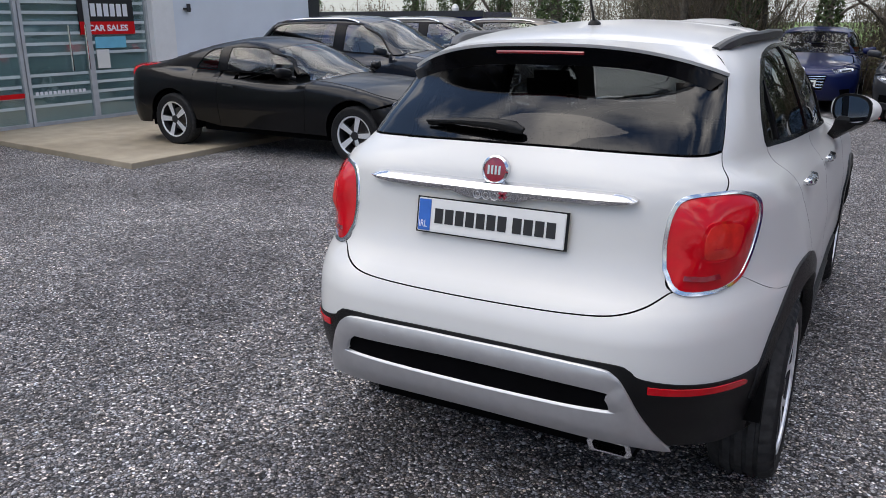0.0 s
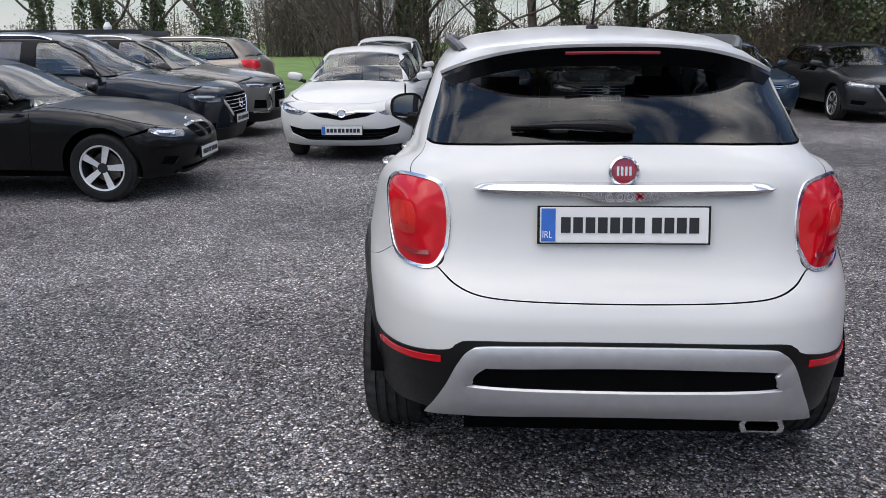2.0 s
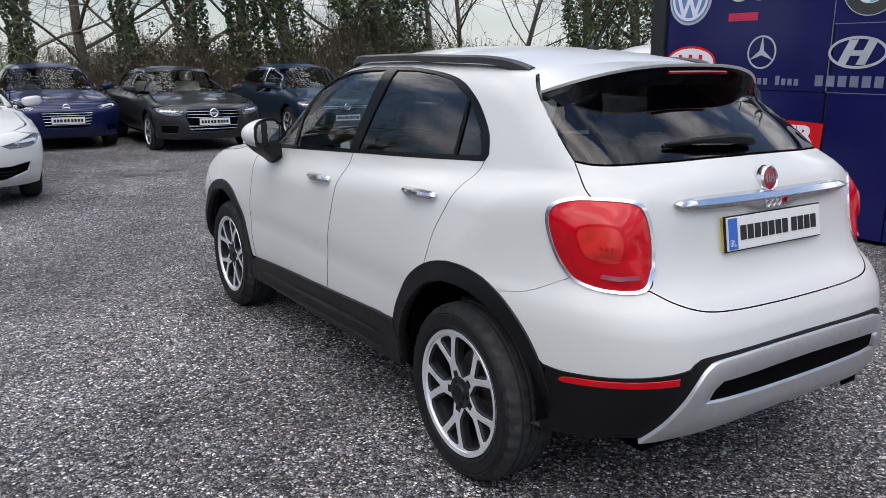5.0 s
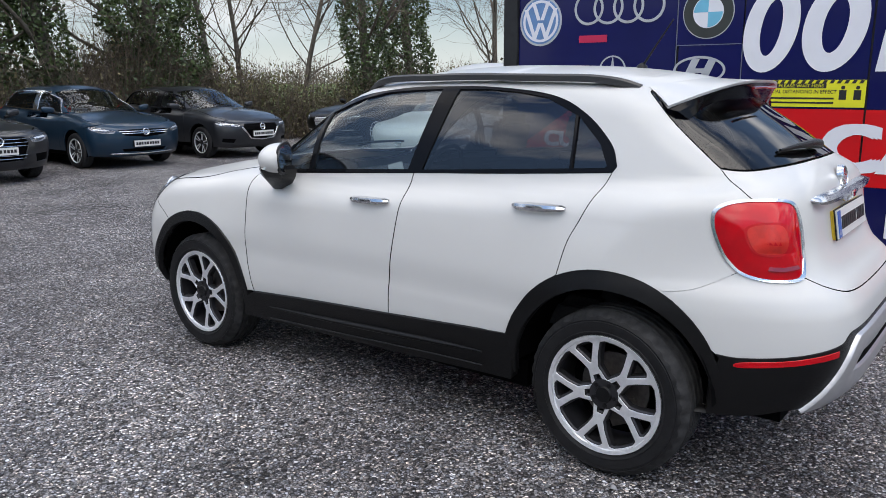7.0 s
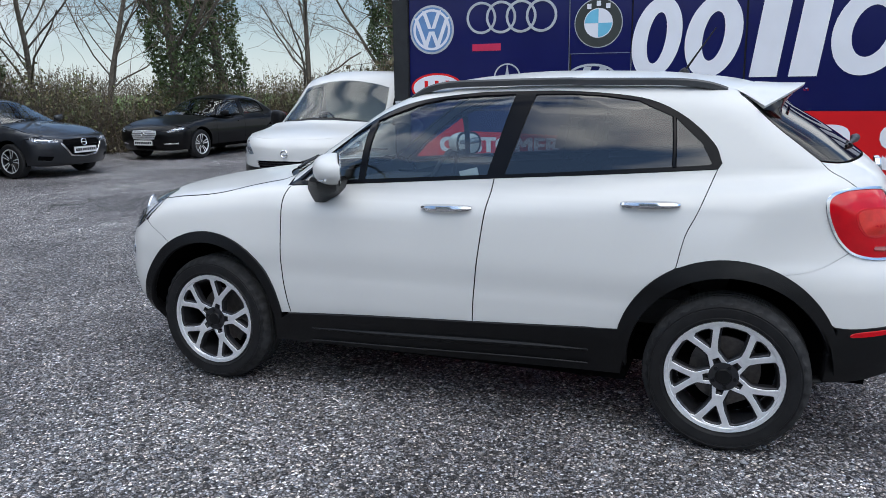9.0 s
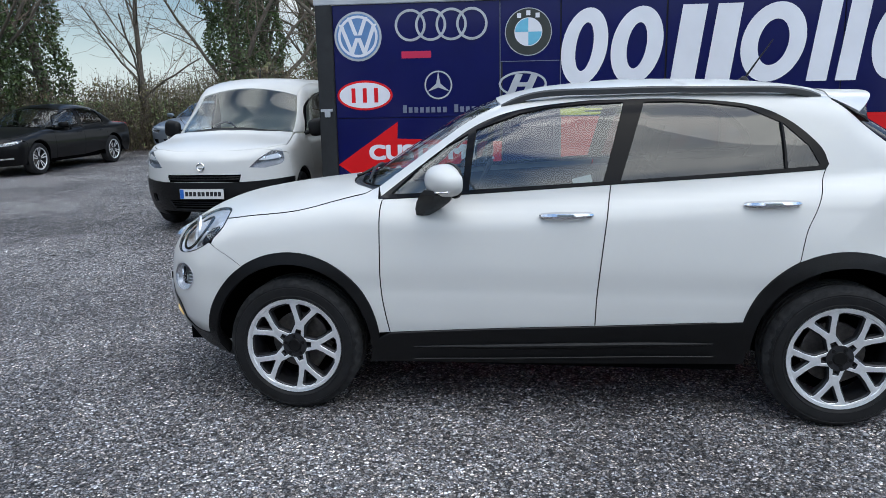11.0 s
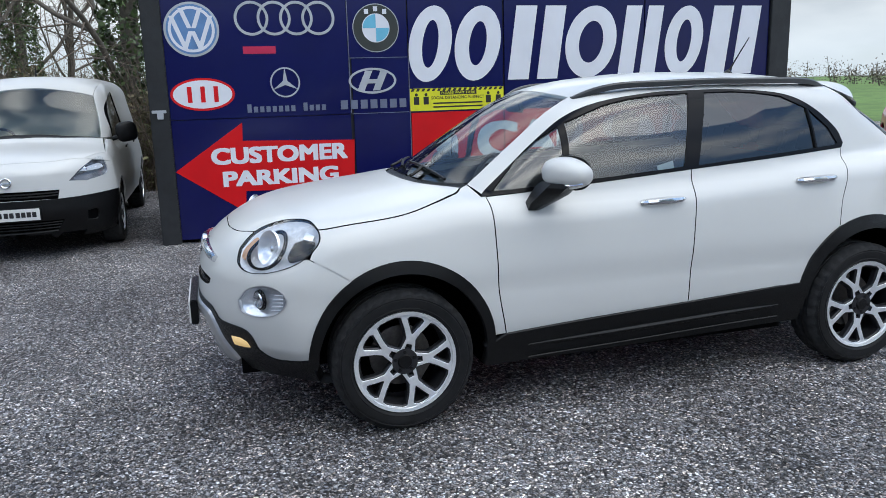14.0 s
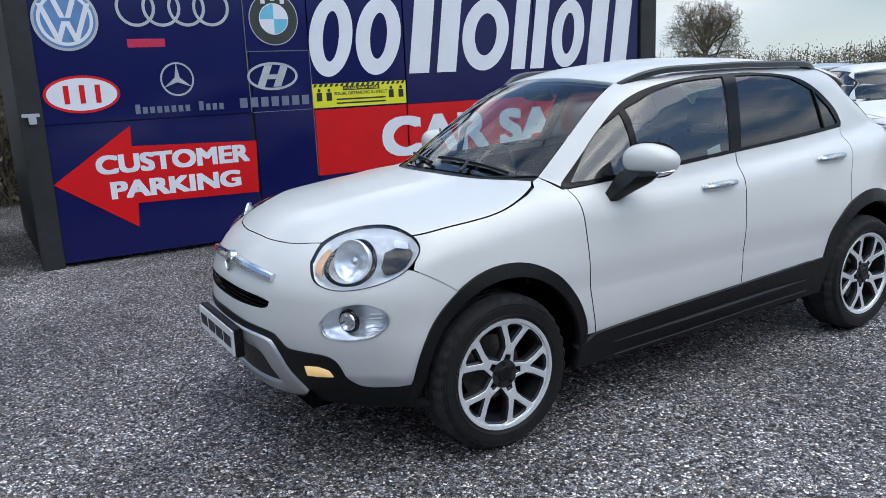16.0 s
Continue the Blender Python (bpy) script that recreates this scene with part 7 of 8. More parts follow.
    rr.inputs["To Min"].default_value, rr.inputs["To Max"].default_value = 0.35, 0.8
    l.new(sep.outputs["Blue"], rr.inputs["Value"])
    l.new(rr.outputs["Result"], b.inputs["Roughness"])
    add = n.new("ShaderNodeMath")
    add.operation = "MULTIPLY_ADD"
    l.new(vo2.outputs["Distance"], add.inputs[0])
    add.inputs[1].default_value = 0.4
    l.new(vo.outputs["Distance"], add.inputs[2])
    inv = n.new("ShaderNodeMath")
    inv.operation = "SUBTRACT"
    inv.inputs[0].default_value = 1.0
    l.new(add.outputs["Value"], inv.inputs[1])
    bp = n.new("ShaderNodeBump")
    bp.inputs["Strength"].default_value, bp.inputs["Distance"].default_value = bump, 0.012
    l.new(inv.outputs["Value"], bp.inputs["Height"])
    l.new(bp.outputs["Normal"], b.inputs["Normal"])
    return m


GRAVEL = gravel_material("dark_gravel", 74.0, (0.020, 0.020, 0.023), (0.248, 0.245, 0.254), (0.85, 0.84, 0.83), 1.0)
bm = bmesh.new()
N = 60
gv = [[None] * (N + 1) for _ in range(N + 1)]
for i in range(N + 1):
    for j in range(N + 1):
        u, v = (i / N - 0.5) * 2, (j / N - 0.5) * 2
        x, y = 40 * u + 460 * u**5, 40 * v + 460 * v**5
        far = max(0.0, math.hypot(x, y) - 60)
        z = -0.001 * far
        gv[i][j] = bm.verts.new((x, y, z))
for i in range(N):
    for j in range(N):
        bm.faces.new((gv[i][j], gv[i + 1][j], gv[i + 1][j + 1], gv[i][j + 1]))
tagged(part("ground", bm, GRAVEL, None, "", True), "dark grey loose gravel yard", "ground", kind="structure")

# loose stones on the gravel, nearest the path
STONE = mat("gravel_stone", (0.34, 0.34, 0.345), 0.6, 0, 0.5, 200, 0.3, 300, color2=(0.20, 0.20, 0.21), rand=0.85)
rng = np.random.default_rng(7)
NS = 44000
ang = rng.uniform(0, 2 * math.pi, NS)
px = rng.uniform(-7.0, 4.2, NS)
py = rng.uniform(-4.2, 5.2, NS)
ok = (np.abs(px) > 0.0) & ~((px > -5.4) & (px < -3.9) & (py < -3.5))
px, py, ang = px[ok], py[ok], ang[ok]
sz = rng.gamma(6.0, 0.00095, len(px)) + 0.0025
V, F = [], []
base = np.array([(1, 0, 0), (0, 1, 0), (-1, 0, 0), (0, -1, 0), (0, 0, 1), (0, 0, -0.6)])
jit = rng.uniform(0.6, 1.25, (len(px), 6, 3))
cs, sn = np.cos(ang), np.sin(ang)
pts = base[None] * jit
xx = (pts[:, :, 0] * cs[:, None] - pts[:, :, 1] * sn[:, None] * 0.8) * sz[:, None] + px[:, None]
yy = (pts[:, :, 0] * sn[:, None] + pts[:, :, 1] * cs[:, None] * 0.8) * sz[:, None] + py[:, None]
zz = pts[:, :, 2] * sz[:, None] * 0.7 + sz[:, None] * 0.35
VV = np.stack([xx, yy, zz], 2).reshape(-1, 3)
tri = np.array([(0, 1, 4), (1, 2, 4), (2, 3, 4), (3, 0, 4), (1, 0, 5), (2, 1, 5), (3, 2, 5), (0, 3, 5)])
FF = (np.arange(len(px))[:, None, None] * 6 + tri[None]).reshape(-1, 3)
me = bpy.data.meshes.new("gravel_stones")
me.vertices.add(len(VV))
me.vertices.foreach_set("co", VV.ravel())
me.loops.add(len(FF) * 3)
me.loops.foreach_set("vertex_index", FF.ravel())
me.polygons.add(len(FF))
me.polygons.foreach_set("loop_start", np.arange(0, len(FF) * 3, 3))
me.update()
me.validate()
me.materials.append(STONE)
tagged(new("gravel_stones", me), "loose pale and dark gravel stones on the yard", "gravel", kind="stuff")

# ---- sign container ----
NAVY = mat("navy_sign_panel", (0.008, 0.010, 0.085), 0.12, 0, 0.12, 2.5, 0.03, 6, dirt=0.15, spec=0.34)
SIGNRED = mat("red_sign_film", (0.66, 0.008, 0.012), 0.32, 0, 0.08, 3, dirt=0.1, spec=0.3)
SIGNWHITE = mat("white_sign_film", (0.78, 0.79, 0.84), 0.35, 0, 0.05, 4, dirt=0.08)
SIGNGREY = mat("silver_sign_film", (0.50, 0.52, 0.55), 0.35, 0.2, 0.15, 6)
SIGNDIM = mat("dim_grey_sign_film", (0.16, 0.18, 0.25), 0.4, 0, 0.15, 8)
SIGNBLUE = mat("pale_blue_sign_film", (0.16, 0.50, 0.68), 0.35, 0, 0.1, 6)
SIGNVW = mat("mid_blue_sign_film", (0.13, 0.26, 0.50), 0.35, 0, 0.2, 6)
SIGNPINK = mat("crimson_sign_film", (0.55, 0.02, 0.08), 0.35, 0, 0.1, 6)
SIGNYEL = mat("yellow_sign_film", (0.74, 0.72, 0.02), 0.4, 0, 0.08, 6)
POST = mat("dark_steel_post", (0.03, 0.032, 0.035), 0.5, 0.3, 0.3, 8, 0.2, 60, dirt=0.3)
ROOFTRIM = mat("pale_container_trim", (0.45, 0.47, 0.50), 0.5, 0.1, 0.15, 5)
XF = 4.342
box_c = thing("sign_container", "navy blue sign-clad container with red arrow and white shapes", "container")
bm = bmesh.new()
box(bm, XF + 0.03, XF + 2.40, -4.98, 2.60, 0.06, 2.52)
part("body", bm, POST, box_c, "dark steel container body")
for k in range(9):
    bm = bmesh.new()
    box(bm, XF + 2.40, XF + 2.42, -4.9 + k * 0.85, -4.5 + k * 0.85, 0.15, 2.4)
    part("wall_rib", bm, POST, box_c)
bm = bmesh.new()
box(bm, XF - 0.02, XF + 2.44, -5.02, 2.64, 2.52, 2.62)
part("roof_rim", bm, ROOFTRIM, box_c, "pale container roof rim", bevel=0.008)
for y0, y1 in ((2.43, 2.62), (-5.0, -4.715)):
    bm = bmesh.new()
    box(bm, XF - 0.035, XF + 0.08, y0, y1, 0.0, 2.52)
    part("corner_post", bm, POST, box_c, "dark steel corner post", bevel=0.008)
bm = bmesh.new()
box(bm, XF - 0.055, XF - 0.03, 2.46, 2.60, 1.36, 1.39)
box(bm, XF - 0.07, XF - 0.03, 2.49, 2.55, 1.30, 1.365)
part("padlock", bm, SIGNGREY, box_c, "small steel padlock", bevel=0.004)
for (y0, y1, z0, z1, mt) in ((2.43, 0.575, 1.285, 2.515, NAVY), (2.43, 0.575, 0.04, 1.278, NAVY), (0.565, -0.08, 1.875, 2.515, NAVY), (0.545, -0.08, 1.287, 1.868, NAVY), (0.545, -0.088, 0.04, 1.280, NAVY),
                             (-0.09, -1.186, 1.272, 2.515, NAVY), (-0.097, -1.186, 0.585, 1.268, SIGNRED), (-0.097, -1.186, 0.04, 0.582, NAVY),
                             (-1.200, -2.966, 1.272, 2.515, NAVY), (-1.200, -2.966, 0.585, 1.268, SIGNRED), (-1.200, -2.966, 0.04, 0.582, NAVY),
                             (-2.974, -4.71, 1.272, 2.515, NAVY), (-2.974, -4.71, 0.585, 1.268, SIGNRED), (-2.974, -4.71, 0.04, 0.582, NAVY)):
    bm = bmesh.new()
    box(bm, XF, XF + 0.028, y1 + 0.002, y0 - 0.002, z0, z1)
    part("sign_panel", bm, mt, box_c, "red sign panel" if mt is SIGNRED else "navy sign panel", bevel=0.0025)
for (y0, y1, z0, z1) in ((0.572, 0.564, 1.29, 2.5), (-0.082, -0.089, 0.6, 1.87), (0.56, -0.07, 1.868, 1.875), (0.56, -0.07, 1.280, 1.286)):
    bm = bmesh.new()
    box(bm, XF - 0.003, XF + 0.004, min(y0, y1), max(y0, y1), z0, z1)
    part("panel_edge", bm, SIGNDIM, box_c)


def sg(u, v, d):
    """Sign face: u to the viewer's right, v up, d towards the viewer."""
    return (XF - d, -u, v)


def decal(name, pts, mt, d=0.004, label="", parent=None):
    bm = bmesh.new()
    prism(bm, pts, 0.0015, d, sg)
    return part(name, bm, mt, parent or box_c, label)


def ring(name, cx, cz, a, b, th, mt, d=0.005, label="", slant=0.0, parent=None, n=40):
    bm = bmesh.new()
    lo, li = [], []
    for k in range(n):
        t = 2 * math.pi * k / n
        for lst, f in ((lo, 0.0), (li, th)):
            u, v = (a - f) * math.cos(t), (b - f) * math.sin(t)
            lst.append((cx + u + slant * v, cz + v))
    A = [bm.verts.new(sg(u, v, d)) for u, v in lo]
    B = [bm.verts.new(sg(u, v, d)) for u, v in li]
    C = [bm.verts.new(sg(u, v, 0.0015)) for u, v in lo]
    D = [bm.verts.new(sg(u, v, 0.0015)) for u, v in li]
    for k in range(n):
        j = (k + 1) % n
        bm.faces.new((A[k], A[j], B[j], B[k]))
        bm.faces.new((C[k], C[j], A[j], A[k]))
        bm.faces.new((D[j], D[k], B[k], B[j]))
    return part(name, bm, mt, parent or box_c, label)


def disc(name, cx, cz, a, b, mt, d=0.004, label="", n=40, parent=None):
    return decal(name, [(cx + a * math.cos(2 * math.pi * k / n), cz + b * math.sin(2 * math.pi * k / n)) for k in range(n)], mt, d, label, parent)


def bar(name, u0, u1, v0, v1, mt, d=0.006, slant=0.0, parent=None):
    vm = (v0 + v1) / 2
    return decal(name, [(u0 + slant * (v0 - vm), v0), (u1 + slant * (v0 - vm), v0), (u1 + slant * (v1 - vm), v1), (u0 + slant * (v1 - vm), v1)], mt, d, "", parent)


def words(name, text, u0, u1, zc, h, mt, d=0.006, heavy=0.02, parent=None, shear=0.0, place=None, label="", bold=0.0):
    """Writing in the built-in font, fitted between u0 and u1."""
    cu = bpy.data.curves.new(name, "FONT")
    cu.body, cu.size, cu.offset, cu.extrude, cu.shear = text, 1.0, heavy, 0.0, shear
    cu.align_x, cu.align_y = "CENTER", "CENTER"
    cu.resolution_u = 5
    tmp = new(name, cu)
    bpy.context.view_layer.update()
    me = bpy.data.meshes.new_from_object(tmp)
    bpy.data.objects.remove(tmp)
    if bold:
        b0 = bmesh.new()
        for k in range(9):
            m0 = me.copy()
            m0.transform(Matrix.Translation(((k % 3 - 1) * bold, (k // 3 - 1) * bold * 0.8, k * 0.0002)))
            b0.from_mesh(m0)
            bpy.data.meshes.remove(m0)
        b0.to_mesh(me)
        b0.free()
    co = np.array([v.co[:] for v in me.vertices])
    lo, hi = co.min(0), co.max(0)
    pl = place or sg
    for v in me.vertices:
        u = u0 + (v.co.x - lo[0]) / (hi[0] - lo[0]) * (u1 - u0)
        w = zc + ((v.co.y - lo[1]) / (hi[1] - lo[1]) - 0.5) * h
        v.co = pl(u, w, d + v.co.z)
    me.materials.clear()
    me.materials.append(mt)
    ob = new(name, me)
    ob.parent = parent or box_c
    if label:
        ob["label"] = label
    return ob


# round mark in two blues
q = disc("round_mark", -2.147, 2.178, 0.268, 0.268, SIGNGREY, 0.004, "silver and blue round mark")
disc("mark_field", -2.147, 2.178, 0.245, 0.245, SIGNVW, 0.006, parent=q)
ring("mark_ring", -2.147, 2.178, 0.225, 0.225, 0.028, SIGNWHITE, 0.008, parent=q)
for s in (-1, 1):
    e = 0.0004 * (s + 1)
    bar("mark_bar", -2.147 + s * 0.058 - 0.022, -2.147 + s * 0.058 + 0.022, 2.19, 2.385, SIGNWHITE, 0.0085 + e, s * 0.38, q)
    bar("mark_bar", -2.147 + s * 0.130 - 0.022, -2.147 + s * 0.130 + 0.022, 1.99, 2.31, SIGNWHITE, 0.0086 + e, s * 0.38, q)
    bar("mark_bar", -2.147 + s * 0.042 - 0.022, -2.147 + s * 0.042 + 0.022, 1.99, 2.16, SIGNWHITE, 0.0089 + e, s * -0.38, q)
# four linked silver rings
for k in range(4):
    ring("linked_ring", -1.555 + k * 0.227, 2.283, 0.172, 0.172, 0.027, SIGNGREY, 0.005 + 0.0012 * k, "silver ring of four linked rings")
bar("brand_bar", -1.66, -1.33, 1.93, 2.005, SIGNPINK)
# dark ring with quartered disc
q = disc("round_mark", -0.263, 2.178, 0.252, 0.252, SIGNGREY, 0.004, "dark ringed disc with blue and white quarters")
disc("mark_field", -0.263, 2.178, 0.243, 0.243, mat("dark_sign_film", (0.05, 0.055, 0.05), 0.35, 0.3, 0.2, 5), 0.0055, parent=q)
disc("mark_centre", -0.263, 2.178, 0.150, 0.150, SIGNWHITE, 0.007, parent=q)
for a0 in (90, 270):
    decal("mark_quarter", [(-0.263, 2.178)] + [(-0.263 + 0.142 * math.cos(radians(a0 + k * 9)), 2.178 + 0.142 * math.sin(radians(a0 + k * 9))) for k in range(11)], SIGNBLUE, 0.0085, "", q)
for a0 in (60, 90, 120):
    u, v = -0.263 + 0.197 * math.cos(radians(a0)), 2.178 + 0.197 * math.sin(radians(a0))
    bar("mark_bar", u - 0.022, u + 0.022, v - 0.025, v + 0.025, SIGNWHITE, 0.0075, 0, q)
# oval in red and white
q = disc("oval_mark", -2.092, 1.535, 0.318, 0.165, SIGNRED, 0.004, "white oval mark with red border")
disc("mark_field", -2.092, 1.535, 0.292, 0.142, SIGNWHITE, 0.006, parent=q)
for u, sl in ((-0.13, 0.0), (0.0, 0.0), (0.13, 0.0)):
    bar("mark_bar", -2.092 + u - 0.022, -2.092 + u + 0.022, 1.455, 1.615, SIGNRED, 0.008, sl, q)
# star in a ring
q = ring("round_mark", -1.255, 1.635, 0.155, 0.155, 0.016, SIGNGREY, 0.005, "thin silver ring with a three-pointed star")
for a0 in (90, 210, 330):
    c_, s_ = math.cos(radians(a0)), math.sin(radians(a0))
    decal("star_point", [(-1.255 + 0.15 * c_, 1.635 + 0.15 * s_), (-1.255 - 0.026 * s_, 1.635 + 0.026 * c_), (-1.255, 1.635), (-1.255 + 0.026 * s_, 1.635 - 0.026 * c_)], SIGNGREY, 0.005 + a0 * 1e-6, "", q)
for k in range(13):
    if k != 8:
        bar("brand_bar", -1.66 + k * 0.0645, -1.66 + k * 0.0645 + 0.042, 1.335, 1.335 + (0.085 if k in (0, 9) else 0.06), SIGNDIM)
# oval with slanted bars
q = ring("oval_mark", -0.322, 1.628, 0.262, 0.137, 0.024, SIGNGREY, 0.005, "silver oval mark with slanted bars")
for u in (-0.085, 0.085):
    bar("mark_bar", -0.322 + u - 0.04, -0.322 + u + 0.04, 1.525, 1.735, SIGNGREY, 0.006, 0.45, q)
bar("mark_bar", -0.40, -0.25, 1.60, 1.645, SIGNGREY, 0.0068, 0, q)
for k in range(7):
    bar("brand_bar", -0.68 + k * 0.108, -0.68 + k * 0.108 + 0.075, 1.335, 1.43, SIGNDIM)
# arrow
arrow = decal("parking_arrow", [(-2.43, 0.757), (-1.725, 1.237), (-1.735, 1.048), (-0.552, 1.007), (-0.572, 0.492), (-1.738, 0.517), (-1.755, 0.292)][::-1], SIGNRED, 0.0045, "red arrow pointing to the customer parking")
words("arrow_lettering", "CUSTOMER", -2.065, -0.635, 0.895, 0.175, SIGNWHITE, 0.0065, 0.0, arrow, bold=0.046, label="white words CUSTOMER PARKING")
words("arrow_lettering", "PARKING", -1.965, -0.745, 0.655, 0.165, SIGNWHITE, 0.0065, 0.0, arrow, bold=0.046)
# large white shapes of the dealer's name
for u0, u1, kind in ((0.075, 0.60, "o"), (0.60, 1.175, "o"), (1.275, 1.925, "n"), (1.935, 2.62, "o"), (2.66, 3.19, "n"), (3.235, 3.785, "o"), (3.84, 4.55, "n")):
    w = u1 - u0
    if kind == "o":
        ring("name_shape", (u0 + u1) / 2, 2.005, w / 2 - 0.02, 0.405, min(0.17, w * 0.29), SIGNWHITE, 0.0055, "white slanted ring of the dealer's name", 0.14)
    else:
        for a, b in ((u0 + 0.02, u0 + w * 0.42), (u0 + w * 0.58, u1 - 0.02)):
            bar("name_shape", a, b, 1.60, 2.41, SIGNWHITE, 0.0055, 0.14)
words("sign_lettering", "CAR SALES", 0.86, 4.25, 0.925, 0.44, SIGNWHITE, 0.0055, 0.0, bold=0.046, label="white words CAR SALES")
for u0, u1 in ((1.45, 1.75), (1.82, 2.3), (2.4, 2.7), (2.8, 3.4), (3.5, 3.9)):
    bar("sign_bar", u0, u1, 0.14, 0.36, SIGNWHITE, 0.0055)
# yellow notice
ys = decal("yellow_notice", [(0.088, 1.287), (1.185, 1.287), (1.185, 1.53), (0.088, 1.53)], SIGNYEL, 0.005, "yellow notice about keeping distance")
for k in range(18):
    u = 0.095 + k * 0.0605
    decal("notice_stripe", [(u, 1.498), (u + 0.032, 1.498), (u + 0.05, 1.528), (u + 0.018, 1.528)], INK, 0.0065, "", ys)
bar("notice_band", 0.43, 0.86, 1.455, 1.498, INK, 0.0062, 0, ys)
words("notice_lettering", "PLEASE WAIT HERE", 0.45, 0.84, 1.4765, 0.026, SIGNYEL, 0.0075, 0.01, ys)
words("notice_lettering", "SOCIAL DISTANCING IN EFFECT", 0.33, 0.95, 1.425, 0.034, INK, 0.0065, 0.02, ys)
for v in (1.365, 1.325):
    bar("notice_bar", 0.35, 0.93, v - 0.008, v + 0.008, INK, 0.0065, 0, ys)
for u in (0.16, 0.27, 1.0, 1.12):
    bar("notice_bar", u - 0.03, u + 0.03, 1.355, 1.44, INK, 0.0065, 0, ys)
    disc("notice_dot", u, 1.462, 0.017, 0.017, INK, 0.0065, parent=ys, n=14)

words("band_lettering", "IRL", -0.252, -0.222, -0.030, 0.022, SIGNWHITE, 0.0072, 0.0, rear_plate, place=lambda u, v, d: tilt @ Vector((u, -d, v)))

# ---- showroom building ----
CLAD = mat("white_wall_cladding", (0.74, 0.80, 0.88), 0.5, 0, 0.05, 1.5, 0.05, 8, dirt=0.08)
FRAMEW = mat("white_door_frame", (0.78, 0.79, 0.80), 0.35, 0, 0.05, 8)
DARKTRIM = mat("dark_corner_trim", (0.02, 0.022, 0.03), 0.4, 0, 0.2, 8)
SHOPGLASS = glass("showroom_glass", (0.80, 0.88, 0.88), 0.16)
FROST = mat("frosted_film", (0.52, 0.60, 0.62), 0.6, 0, 0.1, 8)
# The glass's milky sky reflection as a plain colour
SKYREFLECT = mat("grey_green_sky_reflection", (0.52, 0.63, 0.66), 0.35, 0, 0.2, 1.5, dirt=0.2)
SHOWDARK = mat("dark_showroom_wall", (0.50, 0.56, 0.57), 0.7, 0, 0.2, 2)
BX = -10.25
bld = thing("showroom_building", "white-clad showroom with dark glazed entrance", "building")
bm = bmesh.new()
box(bm, BX - 0.25, BX, 6.20, 10.1, 0.0, 3.25)
part("wall", bm, CLAD, bld, "smooth white wall")
bm = bmesh.new()
box(bm, BX - 9, BX, 10.1, 10.34, 0.0, 3.25)
part("wall", bm, CLAD, bld)
bm = bmesh.new()
box(bm, BX - 0.02, BX + 0.03, 10.03, 10.37, 0.0, 3.27)
part("corner_trim", bm, DARKTRIM, bld, "dark corner trim")
bm = bmesh.new()
box(bm, BX - 0.3, BX + 0.05, 5.72, 6.20, 0.0, 3.25)
part("pillar", bm, FRAMEW, bld, "white entrance pillar", bevel=0.01)
bm = bmesh.new()
box(bm, BX - 0.25, BX, -9.0, 5.72, 2.7, 3.25)
part("wall", bm, CLAD, bld)
bm = bmesh.new()
box(bm, BX - 9, BX + 0.3, -9.2, 10.36, 3.25, 3.42)
part("roof", bm, DARKTRIM, bld, "dark flat roof edge")
bm = bmesh.new()
box(bm, BX - 5, BX - 4.8, -9.0, 10.1, 0.0, 3.25)
part("inner_wall", bm, SHOWDARK, bld)
bm = bmesh.new()
box(bm, BX - 4.8, BX - 0.2, -9.0, 5.9, 0.0, 0.05)
part("inner_floor", bm, SHOWDARK, bld)
bm = bmesh.new()
box(bm, BX - 4.8, BX - 0.2, -9.0, 5.9, 2.72, 2.78)
part("inner_ceiling", bm, FRAMEW, bld)
for k, (y0, y1) in enumerate(((4.52, 5.70), (3.36, 4.48), (2.30, 3.30), (0.0, 2.22), (-2.5, -0.08), (-9.0, -2.58))):
    bm = bmesh.new()
    box(bm, BX - 0.12, BX - 0.108, y0 + 0.02, y1 - 0.02, 0.08, 2.68)
    g = part("glass_pane", bm, SHOPGLASS, bld, "dark reflecting showroom glass")
    bm = bmesh.new()
    for a, b in ((y0 - 0.02, y0 + 0.03), (y1 - 0.03, y1 + 0.02)):
        box(bm, BX - 0.15, BX - 0.07, a, b, 0.05, 2.7)
    box(bm, BX - 0.15, BX - 0.07, y0 + 0.03, y1 - 0.03, 0.05, 0.10)
    part("pane_frame", bm, SIGNGREY, bld, "slim metal pane frame")
    # added panel behind the pane, coloured like the sky reflected in it
    bm = bmesh.new()
    box(bm, BX - 0.140, BX - 0.128, y0 + 0.03, y1 - 0.03, 0.10, 2.66)
    part("sky_reflection_panel", bm, SKYREFLECT, g, "grey-green panel behind the glass, for its pale sky reflection")
    for j in range(13):
        z = 0.32 + j * 0.155
        if k < 4 and not (0.9 < z < 1.05):
            bm = bmesh.new()
            box(bm, BX - 0.107, BX - 0.104, y0 + 0.05, y1 - 0.05, z, z + 0.045)
            part("frosted_strip", bm, FROST, g)
for y in (4.12, 4.42):
    bm = bmesh.new()
    tube(bm, [(BX - 0.04, y, 0.85), (BX - 0.04, y, 1.55)], 0.018, 8)
    tube(bm, [(BX - 0.10, y, 0.95), (BX - 0.04, y, 0.95)], 0.012, 6)
    tube(bm, [(BX - 0.10, y, 1.45), (BX - 0.04, y, 1.45)], 0.012, 6)
    part("door_pull", bm, CHROME, bld, "steel door pull bar", True)


def wallp(u, v, d):
    return (BX - 0.10 + d, u, v)


